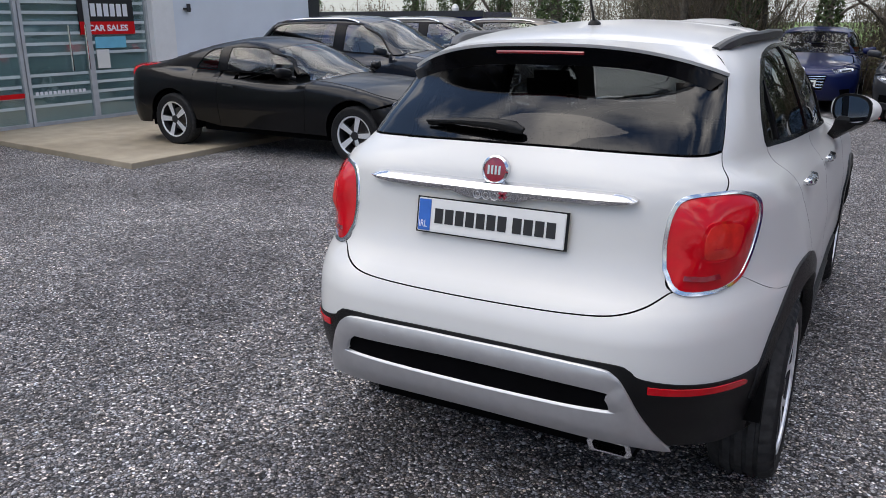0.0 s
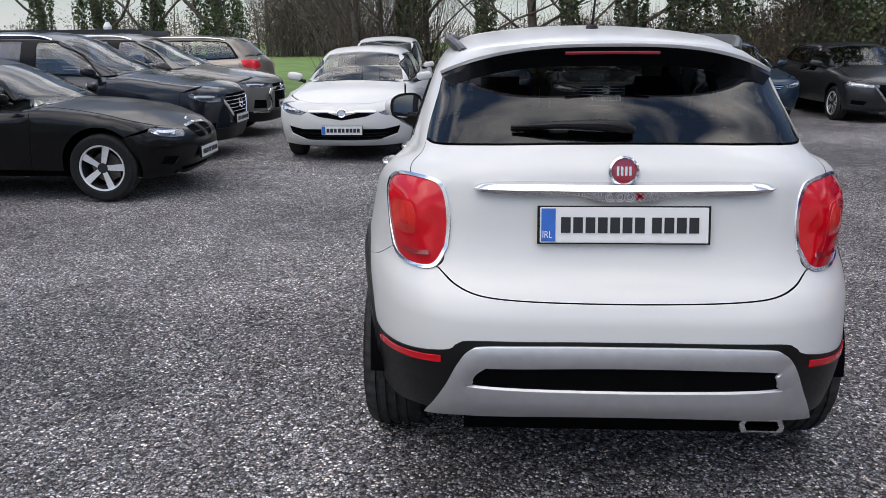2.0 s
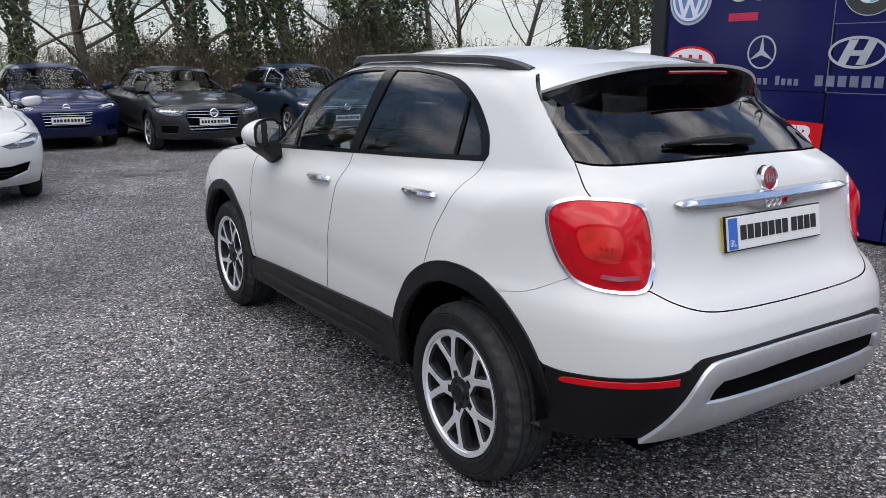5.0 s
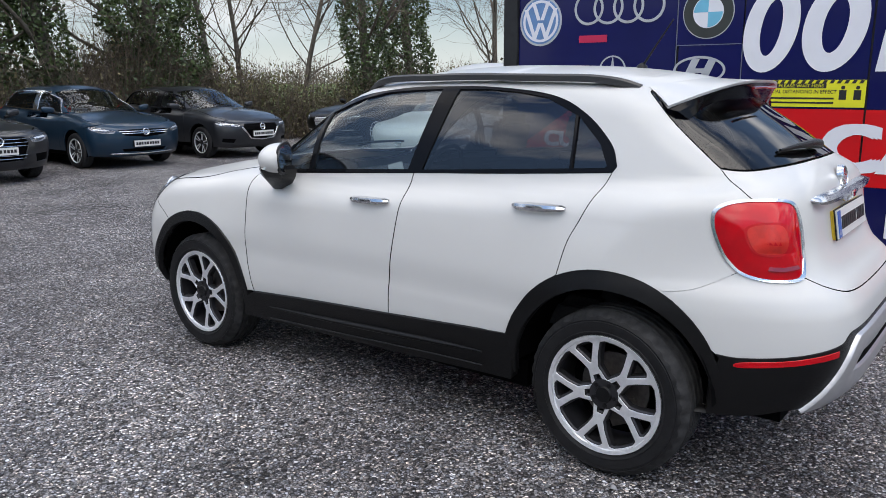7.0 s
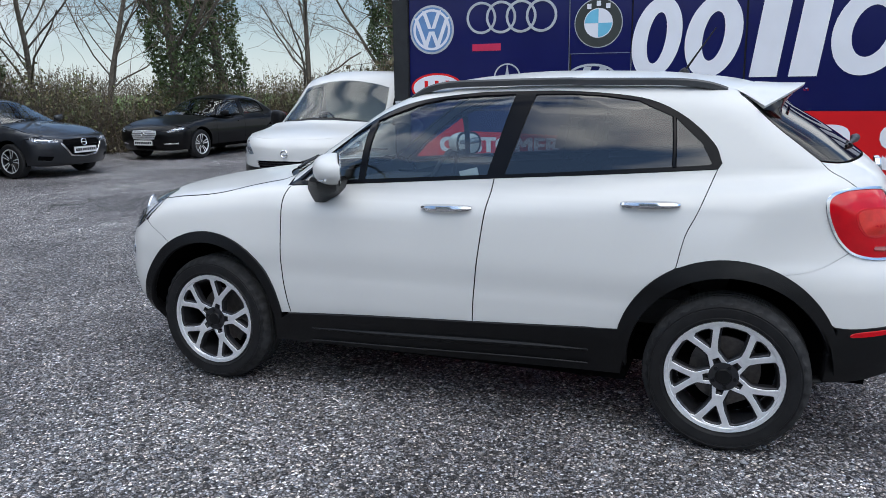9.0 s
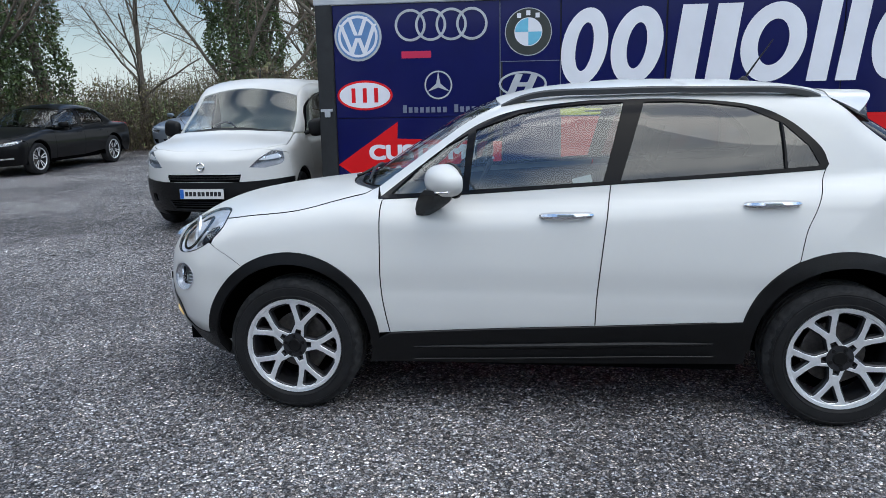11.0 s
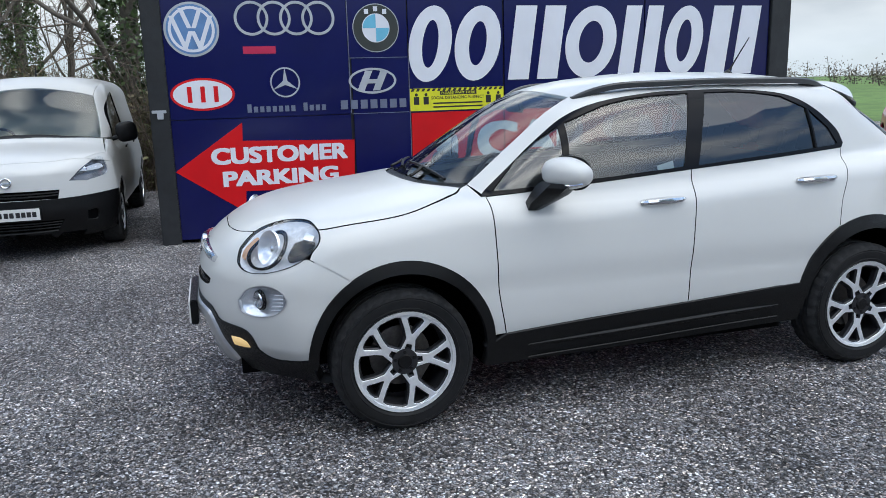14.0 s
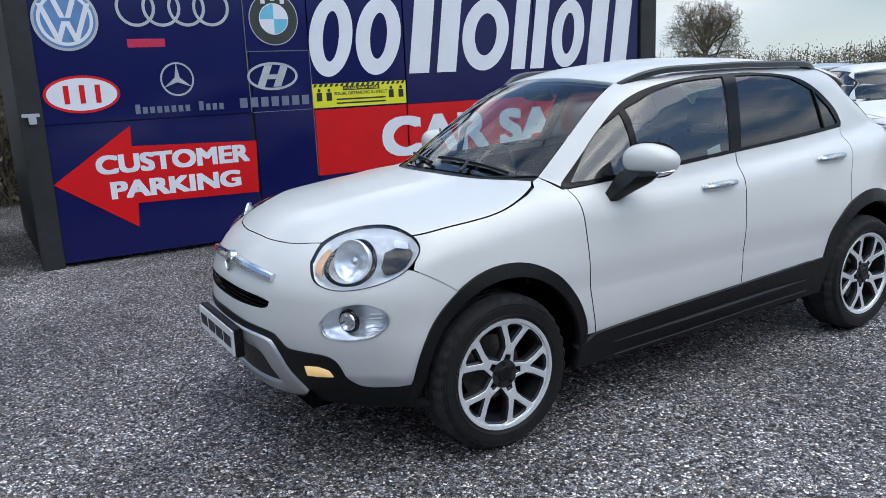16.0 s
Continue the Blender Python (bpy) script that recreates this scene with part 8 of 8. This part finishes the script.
def wdecal(name, u0, u1, v0, v1, mt, d, parent, label=""):
    bm = bmesh.new()
    box(bm, BX - 0.10, BX - 0.10 + d, u0, u1, v0, v1)
    return part(name, bm, mt, parent, label)


sb = wdecal("entrance_sign", 4.36, 5.42, 1.42, 2.05, INK, 0.02, bld, "black and red entrance sign")
wdecal("sign_strip", 4.36, 5.42, 1.40, 1.60, SIGNRED, 0.024, sb)
words("sign_lettering", "CAR SALES", 4.50, 5.28, 1.50, 0.10, SIGNWHITE, 0.026, 0.03, sb, place=lambda u, v, d: (BX - 0.10 + d, u, v))
for k in range(7):
    wdecal("name_bar", 4.46 + k * 0.125, 4.46 + k * 0.125 + 0.09, 1.68, 1.88, SIGNWHITE, 0.024, sb)
wdecal("yellow_notice", 4.30, 4.75, 1.95, 2.12, SIGNYEL, 0.03, bld, "yellow notice on the glass")
wdecal("blue_notice", 4.62, 5.22, 1.18, 1.36, SIGNBLUE, 0.01, bld, "pale blue notice on the glass")
wdecal("white_notice", 4.62, 4.86, 0.86, 1.16, PLATEWH, 0.01, bld, "white paper notice on the glass")
wdecal("red_strip", 2.4, 3.3, 0.49, 0.56, SIGNRED, 0.01, bld, "red strip on the glass")
for k in range(12):
    wdecal("address_bar", 3.45 + k * 0.075, 3.45 + k * 0.075 + 0.05, 0.51, 0.56, SIGNWHITE, 0.008, bld)
bm = bmesh.new()
box(bm, BX, BX + 0.06, 6.46, 6.60, 1.80, 1.83)
lathe(bm, [(0.0, 0.0), (0.035, 0.0), (0.035, 0.14), (0.0, 0.14)], 12, "z", pose(BX + 0.07, 6.53, 1.76))
part("wall_lamp", bm, DARKTRIM, bld, "small black wall lamp", True)
tb = thing("display_table", "dark red-topped table inside the showroom", "table")
bm = bmesh.new()
box(bm, BX - 1.5, BX - 0.7, 4.3, 5.2, 0.72, 0.76)
part("tabletop", bm, mat("dark_red_tabletop", (0.10, 0.02, 0.02), 0.4, 0, 0.2, 10), tb)
for x in (BX - 1.45, BX - 0.75):
    for y in (4.35, 5.15):
        bm = bmesh.new()
        tube(bm, [(x, y, 0.05), (x, y, 0.72)], 0.02, 8)
        part("leg", bm, CHROME, tb, "", True)
CONC = mat("worn_concrete", (0.42, 0.36, 0.27), 0.7, 0, 0.2, 4, 0.2, 60, dirt=0.45)
bm = bmesh.new()
vs = [(-6.28, 1.78), (-6.28, 6.6), (-10.2, 6.6), (-10.2, 2.25)]
prism(bm, vs, -0.05, 0.065, lambda u, v, d: (u, v, d))
tagged(part("concrete_apron", bm, CONC, None, "", False, 0.006), "worn buff concrete apron before the entrance", "pavement", kind="structure")
# low navy container behind the cars
nc = thing("storage_container", "low navy storage container behind the parked cars", "container")
bm = bmesh.new()
box(bm, -24.0, -10.2, 18.4, 20.6, 0.0, 1.84)
part("body", bm, NAVY, nc, "", False, 0.02)
bm = bmesh.new()
box(bm, -24.05, -10.15, 18.35, 18.42, 1.70, 1.88)
part("rim", bm, DARKTRIM, nc)
bm = bmesh.new()
lathe(bm, [(0.10, 0.0), (0.12, 0.12), (0.05, 0.24), (0.0, 0.25)], 10, "z", pose(-11.2, 18.5, 1.84))
part("roof_vent", bm, FRAMEW, nc, "", True)


# ---- fields, hedge and trees ----
GRASS = mat("green_field_grass", (0.13, 0.22, 0.04), 0.9, 0, 0.0, 1.2, 0.4, 30, color2=(0.08, 0.15, 0.025), dirt=0.25)
BARK = mat("grey_brown_bark", (0.145, 0.125, 0.10), 0.9, 0, 0.4, 14, 0.6, 40)
TWIG = mat("brown_twigs", (0.19, 0.15, 0.115), 0.9, 0, 0.4, 9, rand=0.3)
IVY = mat("dark_ivy_leaves", (0.078, 0.118, 0.036), 0.45, 0, 0.4, 3, color2=(0.046, 0.072, 0.025), rand=0.6)
HEDGELEAF = mat("brown_olive_hedge_leaves", (0.17, 0.13, 0.08), 0.8, 0, 0.3, 2, color2=(0.11, 0.12, 0.05), rand=0.5)
GREENLEAF = mat("green_bramble_leaves", (0.11, 0.13, 0.045), 0.6, 0, 0.3, 2, color2=(0.16, 0.125, 0.07), rand=0.5)
FARWOOD = mat("far_brown_woodland", (0.19, 0.155, 0.125), 1.0, 0, 0.3, 0.3, color2=(0.13, 0.115, 0.095), rand=0.35)


def sheet(name, pts, z, mt, label):
    bm = bmesh.new()
    prism(bm, pts, z - 0.3, z, lambda u, v, d: (u, v, d))
    return tagged(part(name, bm, mt), label, "field", kind="structure")


sheet("grass_field", [(-3.5, 16.4), (2, 16.8), (14, 16.0), (20, 13.0), (25, 6), (32, 2), (380, 2), (380, 380), (-380, 380), (-380, 17)], 0.02, GRASS, "rough green grass field beyond the hedge")
sheet("grass_field", [(14, -22), (40, -200), (380, -300), (380, 1.5), (33, 1.5), (20, -14)], 0.02, GRASS, "rough green grass field behind the container")


class Bag:
    """Collects tubes and leaves, all of four-sided faces, for one mesh."""

    def __init__(self):
        self.v, self.f, self.n = [], [], 0

    def add(self, v, f):
        self.v.append(v)
        self.f.append(f + self.n)
        self.n += len(v)

    def limb(self, pts, radii, n=5):
        p, r = np.asarray(pts, float), np.asarray(radii, float)
        d = np.empty_like(p)
        d[1:-1], d[0], d[-1] = p[2:] - p[:-2], p[1] - p[0], p[-1] - p[-2]
        d /= np.maximum(np.sqrt((d * d).sum(1)), 1e-6)[:, None]
        a = np.stack([d[:, 1] * 0.2 - d[:, 2] * 0.9, d[:, 2] * 0.3 - d[:, 0] * 0.2, d[:, 0] * 0.9 - d[:, 1] * 0.3], 1)
        a /= np.maximum(np.sqrt((a * a).sum(1)), 1e-6)[:, None]
        b = np.stack([d[:, 1] * a[:, 2] - d[:, 2] * a[:, 1], d[:, 2] * a[:, 0] - d[:, 0] * a[:, 2], d[:, 0] * a[:, 1] - d[:, 1] * a[:, 0]], 1)
        t = 2 * math.pi * np.arange(n) / n
        v = p[:, None] + r[:, None, None] * (np.cos(t)[None, :, None] * a[:, None] + np.sin(t)[None, :, None] * b[:, None])
        k, j = np.arange(n), (np.arange(n) + 1) % n
        row = np.stack([k, j, j + n, k + n], 1)
        self.add(v.reshape(-1, 3), (row[None] + (np.arange(len(p) - 1) * n)[:, None, None]).reshape(-1, 4))

    def stems(self, base, tip, rad):
        """Many slender three-sided stems at once, each bent a little."""
        m = len(base)
        mid = (base + tip) / 2 + (np.roll(base, 7, 0) - base).clip(-0.06, 0.06)
        t = 2 * math.pi * np.arange(3) / 3
        c = np.stack([np.cos(t), np.sin(t), 0 * t], 1)
        v = np.stack([base[:, None] + c * rad[:, None, None], mid[:, None] + c * rad[:, None, None] * 0.7, tip[:, None] + c * rad[:, None, None] * 0.25], 1).reshape(m * 9, 3)
        row = np.array([[a + s, (a + 1) % 3 + s, (a + 1) % 3 + 3 + s, a + 3 + s] for s in (0, 3) for a in range(3)])
        self.add(v, (row[None] + (np.arange(m) * 9)[:, None, None]).reshape(-1, 4))

    def leaves(self, p, s, r):
        m = len(p)
        a = r.normal(size=(m, 3))
        a /= np.linalg.norm(a, axis=1)[:, None]
        b = np.cross(a, r.normal(size=(m, 3)))
        b /= np.maximum(np.linalg.norm(b, axis=1), 1e-6)[:, None]
        s = s[:, None]
        c = np.cross(a, b) * s * 0.2
        v = np.stack([p - a * s, p + b * s * 0.6 + c, p + a * s, p - b * s * 0.6 + c], 1).reshape(-1, 3)
        self.add(v, np.arange(m * 4).reshape(-1, 4))

    def put(self, name, mt, parent=None, label=""):
        if not self.n:
            return
        v, f = np.vstack(self.v), np.vstack(self.f)
        me = bpy.data.meshes.new(name)
        me.vertices.add(len(v))
        me.vertices.foreach_set("co", v.ravel())
        me.loops.add(len(f) * 4)
        me.loops.foreach_set("vertex_index", f.ravel())
        me.polygons.add(len(f))
        me.polygons.foreach_set("loop_start", np.arange(0, len(f) * 4, 4))
        me.update()
        me.materials.append(mt)
        ob = new(name, me)
        ob.parent = parent
        if label:
            ob["label"] = label
        return ob


def grow(r, limbs, twigs, p, d, length, rad, depth, maxd, spread, paths, bend=0.25, up=0.12, minr=0.004, more=0):
    n = 5 if depth < 2 else 3
    pts, cur, dd = [np.array(p)], np.array(p), np.array(d)
    for i in range(n):
        dd = dd + r.normal(size=3) * bend * (0.35 + 0.3 * depth) + np.array([0, 0, up])
        dd = dd / math.sqrt(dd @ dd)
        cur = cur + dd * length / n
        pts.append(cur.copy())
    radii = [max(minr, rad * (1 - 0.5 * i / n)) for i in range(n + 1)]
    (limbs if depth < 2 else twigs).limb(pts, radii, 7 if depth == 0 else 5 if depth < 2 else 3)
    if depth == 0:
        paths.append(np.array(pts))
    if depth >= maxd:
        return
    kids = int(r.integers(5, 8)) + more if depth else int(r.integers(9, 13)) + more
    for k in range(kids):
        q = (0.25 + 0.75 * (k + 0.6) / kids) if depth else (0.22 + 0.78 * (k + 0.5) / kids)
        i = min(int(q * n), n - 1)
        base = pts[i] + (pts[i + 1] - pts[i]) * (q * n - i)
        side = r.normal(size=3)
        side -= dd * (side @ dd)
        side /= max(math.sqrt(side @ side), 1e-6)
        nd = dd * (1 - spread) + side * spread * 1.1 + np.array([0, 0, 0.15])
        nd /= math.sqrt(nd @ nd)
        grow(r, limbs, twigs, base, nd, length * r.uniform(0.42, 0.68), rad * (1 - 0.5 * q) * r.uniform(0.28, 0.48), depth + 1, maxd, spread, paths, bend, up, minr, more)


def tree(x, y, h, rad, seed, ivy=0.0, maxd=3, spread=0.55, lean=(0, 0), label="bare winter tree with fine brown twigs", ivyto=0.85, group="trees along the hedge", minr=0.005, more=0, trunk=0.72):
    """ivy: radius of the ivy coat round the trunk, 0 for none."""
    r = np.random.default_rng(seed)
    t = thing("tree", label, "tree", None, group)
    limbs, twigs, leaf, paths = Bag(), Bag(), Bag(), []
    d = np.array([lean[0], lean[1], 1.0])
    d /= np.linalg.norm(d)
    grow(r, limbs, twigs, (0, 0, -0.1), d, h * trunk, rad, 0, maxd, spread, paths, 0.21, 0.05, minr, more)
    limbs.put("trunk", BARK, t, "grey-brown trunk and limbs")
    twigs.put("crown", TWIG, t, "crown of bare twigs")
    if ivy:
        P = paths[0]
        n = int(10500 * ivy * h * ivyto / 5.0) + 800
        z = r.uniform(0.0, 1.0, n) * min(h * ivyto, P[-1][2])
        th = r.uniform(0, 2 * math.pi, n)
        lump = np.array([noise.noise(Vector((math.cos(a) * 1.3, math.sin(a) * 1.3, b * 1.1 + seed))) for a, b in zip(th, z)])
        rr = ivy * (0.75 + 0.75 * lump) * (0.5 + 0.5 * np.minimum(1, z / 1.2)) * np.minimum(1, (z.max() - z) / 1.4 + 0.25) * (0.45 + 0.6 * r.random(n) ** 0.5) + rad
        p = np.stack([np.interp(z, P[:, 2], P[:, 0]) + rr * np.cos(th), np.interp(z, P[:, 2], P[:, 1]) + rr * np.sin(th), z + r.normal(size=n) * 0.08], 1)
        leaf.leaves(p[p[:, 2] > 0.08], r.uniform(0.03, 0.07, int((p[:, 2] > 0.08).sum())), r)
        leaf.put("ivy", IVY, t, "thick dark green ivy on the trunk")
    t.location = (x, y, 0)
    return t


IV = "tree with an ivy-wrapped trunk and bare crown"
for (x, y, h, rad, sd, iv, kw) in (
        (14.2, 13.9, 9.0, 0.17, 11, 0.62, dict(label=IV)), (15.9, 13.6, 9.5, 0.18, 12, 0.66, dict(label=IV)), (12.2, 15.0, 7.5, 0.09, 13, 0, dict(spread=0.65)),
        (7.8, 15.2, 8.0, 0.20, 14, 1.15, dict(label=IV, ivyto=0.8)), (5.6, 15.6, 9.0, 0.18, 15, 0.46, dict(label=IV)), (4.4, 15.6, 9.5, 0.15, 16, 0.34, dict(label=IV)), (3.1, 16.0, 9.0, 0.17, 17, 0.26, dict(label=IV)),
        (1.8, 15.8, 8.5, 0.13, 18, 0.16, dict(label=IV)), (0.9, 16.4, 8.0, 0.14, 19, 0.0, dict(spread=0.65)), (-0.4, 16.4, 8.5, 0.12, 20, 0.22, dict()), (-2.6, 17.4, 8.8, 0.17, 21, 0.3, dict()), (-3.9, 17.6, 8.0, 0.13, 22, 0.0, dict(lean=(0.12, 0))), (-3.2, 17.9, 7.0, 0.09, 39, 0.0, dict()), (-1.9, 18.3, 7.6, 0.10, 40, 0.0, dict()),
        (-8.3, 19.8, 9.0, 0.22, 23, 0.6, dict(label=IV)), (-11.5, 22.0, 8.5, 0.17, 24, 0.25, dict()), (-14.0, 24.0, 9.0, 0.22, 25, 0.55, dict(label=IV)),
        (9.6, 15.4, 7.0, 0.10, 27, 0.0, dict()), (10.9, 15.6, 6.5, 0.09, 28, 0.0, dict()), (18.4, 12.2, 7.0, 0.11, 29, 0.0, dict()),
        (19.5, 9.6, 9.0, 0.26, 30, 0.72, dict(label=IV)), (21.5, 9.2, 9.0, 0.22, 31, 0.55, dict(label=IV)), (23.4, 7.4, 9.0, 0.19, 32, 0.42, dict(label=IV)), (10.6, 3.3, 8.0, 0.20, 43, 0.35, dict(label=IV)), (25.5, 6.6, 9.0, 0.14, 33, 0.0, dict()), (27.0, 4.6, 8.5, 0.15, 34, 0.2, dict()),
        (28.0, 9.5, 8.0, 0.17, 36, 0.3, dict()), (-18, 27, 9, 0.2, 37, 0.3, dict()), (-22, 24, 9, 0.2, 38, 0.5, dict(label=IV))):
    tree(x, y, h, rad, sd, iv, **{"more": 1, "minr": 0.004, **kw})


def field_oak(x, y):
    """A broad lone oak: a short trunk and many limbs that spread into a round crown."""
    r = np.random.default_rng(77)
    t = thing("tree", "broad lone oak bare against the sky", "tree", None, "far trees")
    limbs, twigs = Bag(), Bag()
    limbs.limb([(0, 0, -0.2), (0.05, 0, 1.2), (0.0, 0.1, 2.6), (0.1, 0.1, 4.6)], [0.62, 0.50, 0.45, 0.26], 9)
    for k in range(15):
        az, tilt = 2.4 * k, radians(8 + 76 * (k + 0.5) / 15)
        d = np.array([math.cos(az) * math.sin(tilt), math.sin(az) * math.sin(tilt), math.cos(tilt)])
        grow(r, limbs, twigs, (0.05, 0.08, 4.2 - 1.9 * (k / 15)), d, r.uniform(4.4, 5.4), 0.20, 1, 4, 0.62, [], 0.22, 0.03, 0.020, 1)
    limbs.put("trunk", BARK, t, "stout trunk and spreading limbs")
    twigs.put("crown", TWIG, t, "round crown of bare twigs")
    t.location = (x, y, 0)
    return t


field_oak(80, -95)


def thicket(name, line, height, width, nt, nl, seed, label, leafmat, leafs=(0.025, 0.06)):
    """A winter hedge: upright stems, a mass of side twigs and some leaves along a line of (x, y, rise)."""
    r = np.random.default_rng(seed)
    L = resample(np.array(line, float), 0.25, False)

    def spots(n):
        q = L[r.integers(len(L), size=n)]
        p = q[:, :2] + r.normal(size=(n, 2)) * np.array([width * 0.38, width * 0.38])
        lump = np.array([noise.noise(Vector((a * 0.7, b * 0.7, seed))) + 0.5 * noise.noise(Vector((a * 2.1, b * 2.1, seed))) for a, b in p])
        return p, height * q[:, 2] * (0.85 + 0.42 * lump)

    tw, lf = Bag(), Bag()
    p, h = spots(nt)
    base = np.column_stack([p, np.zeros(nt)])
    tip = base + np.column_stack([r.normal(size=(nt, 2)) * 0.28 * h[:, None], h * r.uniform(0.6, 1.2, nt)])
    tw.stems(base, tip, r.uniform(0.006, 0.014, nt))
    m = nt * 4
    k = r.integers(nt, size=m)
    q = r.uniform(0.15, 0.95, m)[:, None]
    b2 = base[k] + (tip[k] - base[k]) * q
    t2 = b2 + r.normal(size=(m, 3)) * np.array([0.24, 0.24, 0.2]) + np.array([0, 0, 0.12])
    t2[:, 2] = np.maximum(t2[:, 2], 0.02)
    tw.stems(b2, t2, r.uniform(0.003, 0.006, m))
    p, h = spots(nl)
    z = h * np.minimum(1.02, r.beta(1.5, 2.0, nl) * 1.15)
    lf.leaves(np.column_stack([p, np.maximum(z, 0.05)]), r.uniform(*leafs, nl), r)
    t = tagged(thing(name, label, "hedge"), kind="stuff")
    tw.put("twigs", TWIG, t)
    lf.put("leaves", leafmat, t)
    return t


thicket("hedge", [(0.2, 16.4, 0.7), (2, 15.9, 1.0), (6, 15.4, 1.15), (8.5, 15.0, 1.2), (9.2, 14.9, 0.8)], 1.9, 1.2, 2600, 26000, 5, "brown winter hedge thick with twigs", HEDGELEAF)
thicket("hedge", [(9.2, 14.9, 1.15), (11, 14.6, 1.2), (12.2, 14.5, 1.05), (13.2, 14.3, 1.0), (14, 14.2, 1.1), (16, 13.5, 1.15), (18, 12.6, 1.2), (19.5, 10.6, 1.1)], 1.75, 1.1, 2000, 24000, 9, "low green and brown bramble hedge", GREENLEAF)
thicket("hedge", [(-4.2, 17.7, 1.0), (-2, 17.6, 0.9)], 1.6, 0.8, 500, 3500, 6, "tangle of bare stems and ivy under the trees", HEDGELEAF)
thicket("hedge", [(20, 9.6, 1.0), (23, 7.5, 1.0), (26, 5, 1.0), (30, 2.5, 1.0)], 2.2, 1.4, 1200, 14000, 7, "brown winter hedge behind the van", HEDGELEAF)
thicket("undergrowth", [(9.2, 5.4, 1.0), (9.6, 3.4, 1.0), (9.8, 1.6, 1.0)], 2.3, 0.7, 700, 9000, 8, "dead undergrowth behind the container", HEDGELEAF)

thicket("shrub", [(6.2, 15.6, 0.9), (7.4, 15.3, 1.1), (8.8, 15.2, 0.8)], 2.7, 1.1, 1300, 9000, 21, "tall brown shrub of dense bare twigs", HEDGELEAF)
thicket("shrub", [(0.6, 16.6, 0.8), (2.4, 16.3, 1.0), (4.6, 16.0, 0.9)], 2.4, 1.0, 1200, 7000, 22, "tall brown shrub of dense bare twigs", HEDGELEAF)
thicket("shrub", [(-4.0, 18.0, 0.9), (-2.0, 18.2, 1.0)], 4.8, 0.9, 500, 1500, 23, "tangle of bare stems under the trees", HEDGELEAF)
thicket("shrub", [(19.2, 10.2, 0.9), (21.0, 9.4, 1.1), (22.6, 8.4, 0.8)], 2.2, 1.2, 900, 7000, 24, "tall brown shrub of dense bare twigs", HEDGELEAF)

# far woodland all round, a copse beyond the field
r = np.random.default_rng(91)
far, wood = Bag(), Bag()
NT = 720
ang = np.radians(np.where(r.random(NT) < 0.88, r.uniform(-75, 165, NT), r.uniform(165, 285, NT)))
dist = r.uniform(95, 140, NT)
hh = r.uniform(3.2, 5.4, NT) + 3.0 * np.maximum(0, np.array([noise.noise(Vector((math.cos(a) * 5, math.sin(a) * 5, 0.5))) for a in ang]))
hh = np.where((np.degrees(ang) > -75) & (np.degrees(ang) < -20), hh * 0.8, hh)
cx, cy = dist * np.cos(ang), dist * np.sin(ang)
NC = 70
cx = np.append(cx, r.uniform(-22, -13.5, NC))
cy = np.append(cy, r.uniform(72, 80, NC))
hh = np.append(hh, r.uniform(6.5, 9.5, NC))
base = np.column_stack([cx, cy, np.full(len(cx), -0.4)])
far.stems(base, base + np.column_stack([r.normal(size=(len(cx), 2)) * 0.4, hh]), np.full(len(cx), 0.11))
k = np.repeat(np.arange(len(cx)), np.where(np.arange(len(cx)) < NT, 6, 70))
q = r.uniform(0.0, 0.85, len(k))
b2 = base[k] + np.column_stack([r.normal(size=(len(k), 2)) * 0.25 * hh[k, None] * 0.5, q * hh[k]])
t2 = b2 + np.column_stack([r.normal(size=(len(k), 2)) * 0.14 * hh[k, None], r.uniform(0.12, 0.36, len(k)) * hh[k] * (1.1 - 0.7 * q)])
wood.stems(b2, t2, np.where(k < NT, r.uniform(0.03, 0.06, len(k)), r.uniform(0.012, 0.035, len(k))))
k = np.repeat(np.arange(len(cx)), np.where(np.arange(len(cx)) < NT, 190, 340))
crown = r.normal(size=(len(k), 3)) * np.column_stack([0.24 * hh[k], 0.24 * hh[k], 0.20 * hh[k]])
crown += base[k] + np.column_stack([np.zeros(len(k)), np.zeros(len(k)), 0.52 * hh[k]])
crown[:, 2] = np.maximum(crown[:, 2], 0.1)
wood.leaves(crown, np.where(k < NT, r.uniform(0.06, 0.18, len(k)), r.uniform(0.05, 0.12, len(k))), r)
t = tagged(thing("far_woodland", "brown bare far woodland on the horizon", "woodland"), kind="stuff")
far.put("stems", BARK, t)
wood.put("twig_clumps", FARWOOD, t)
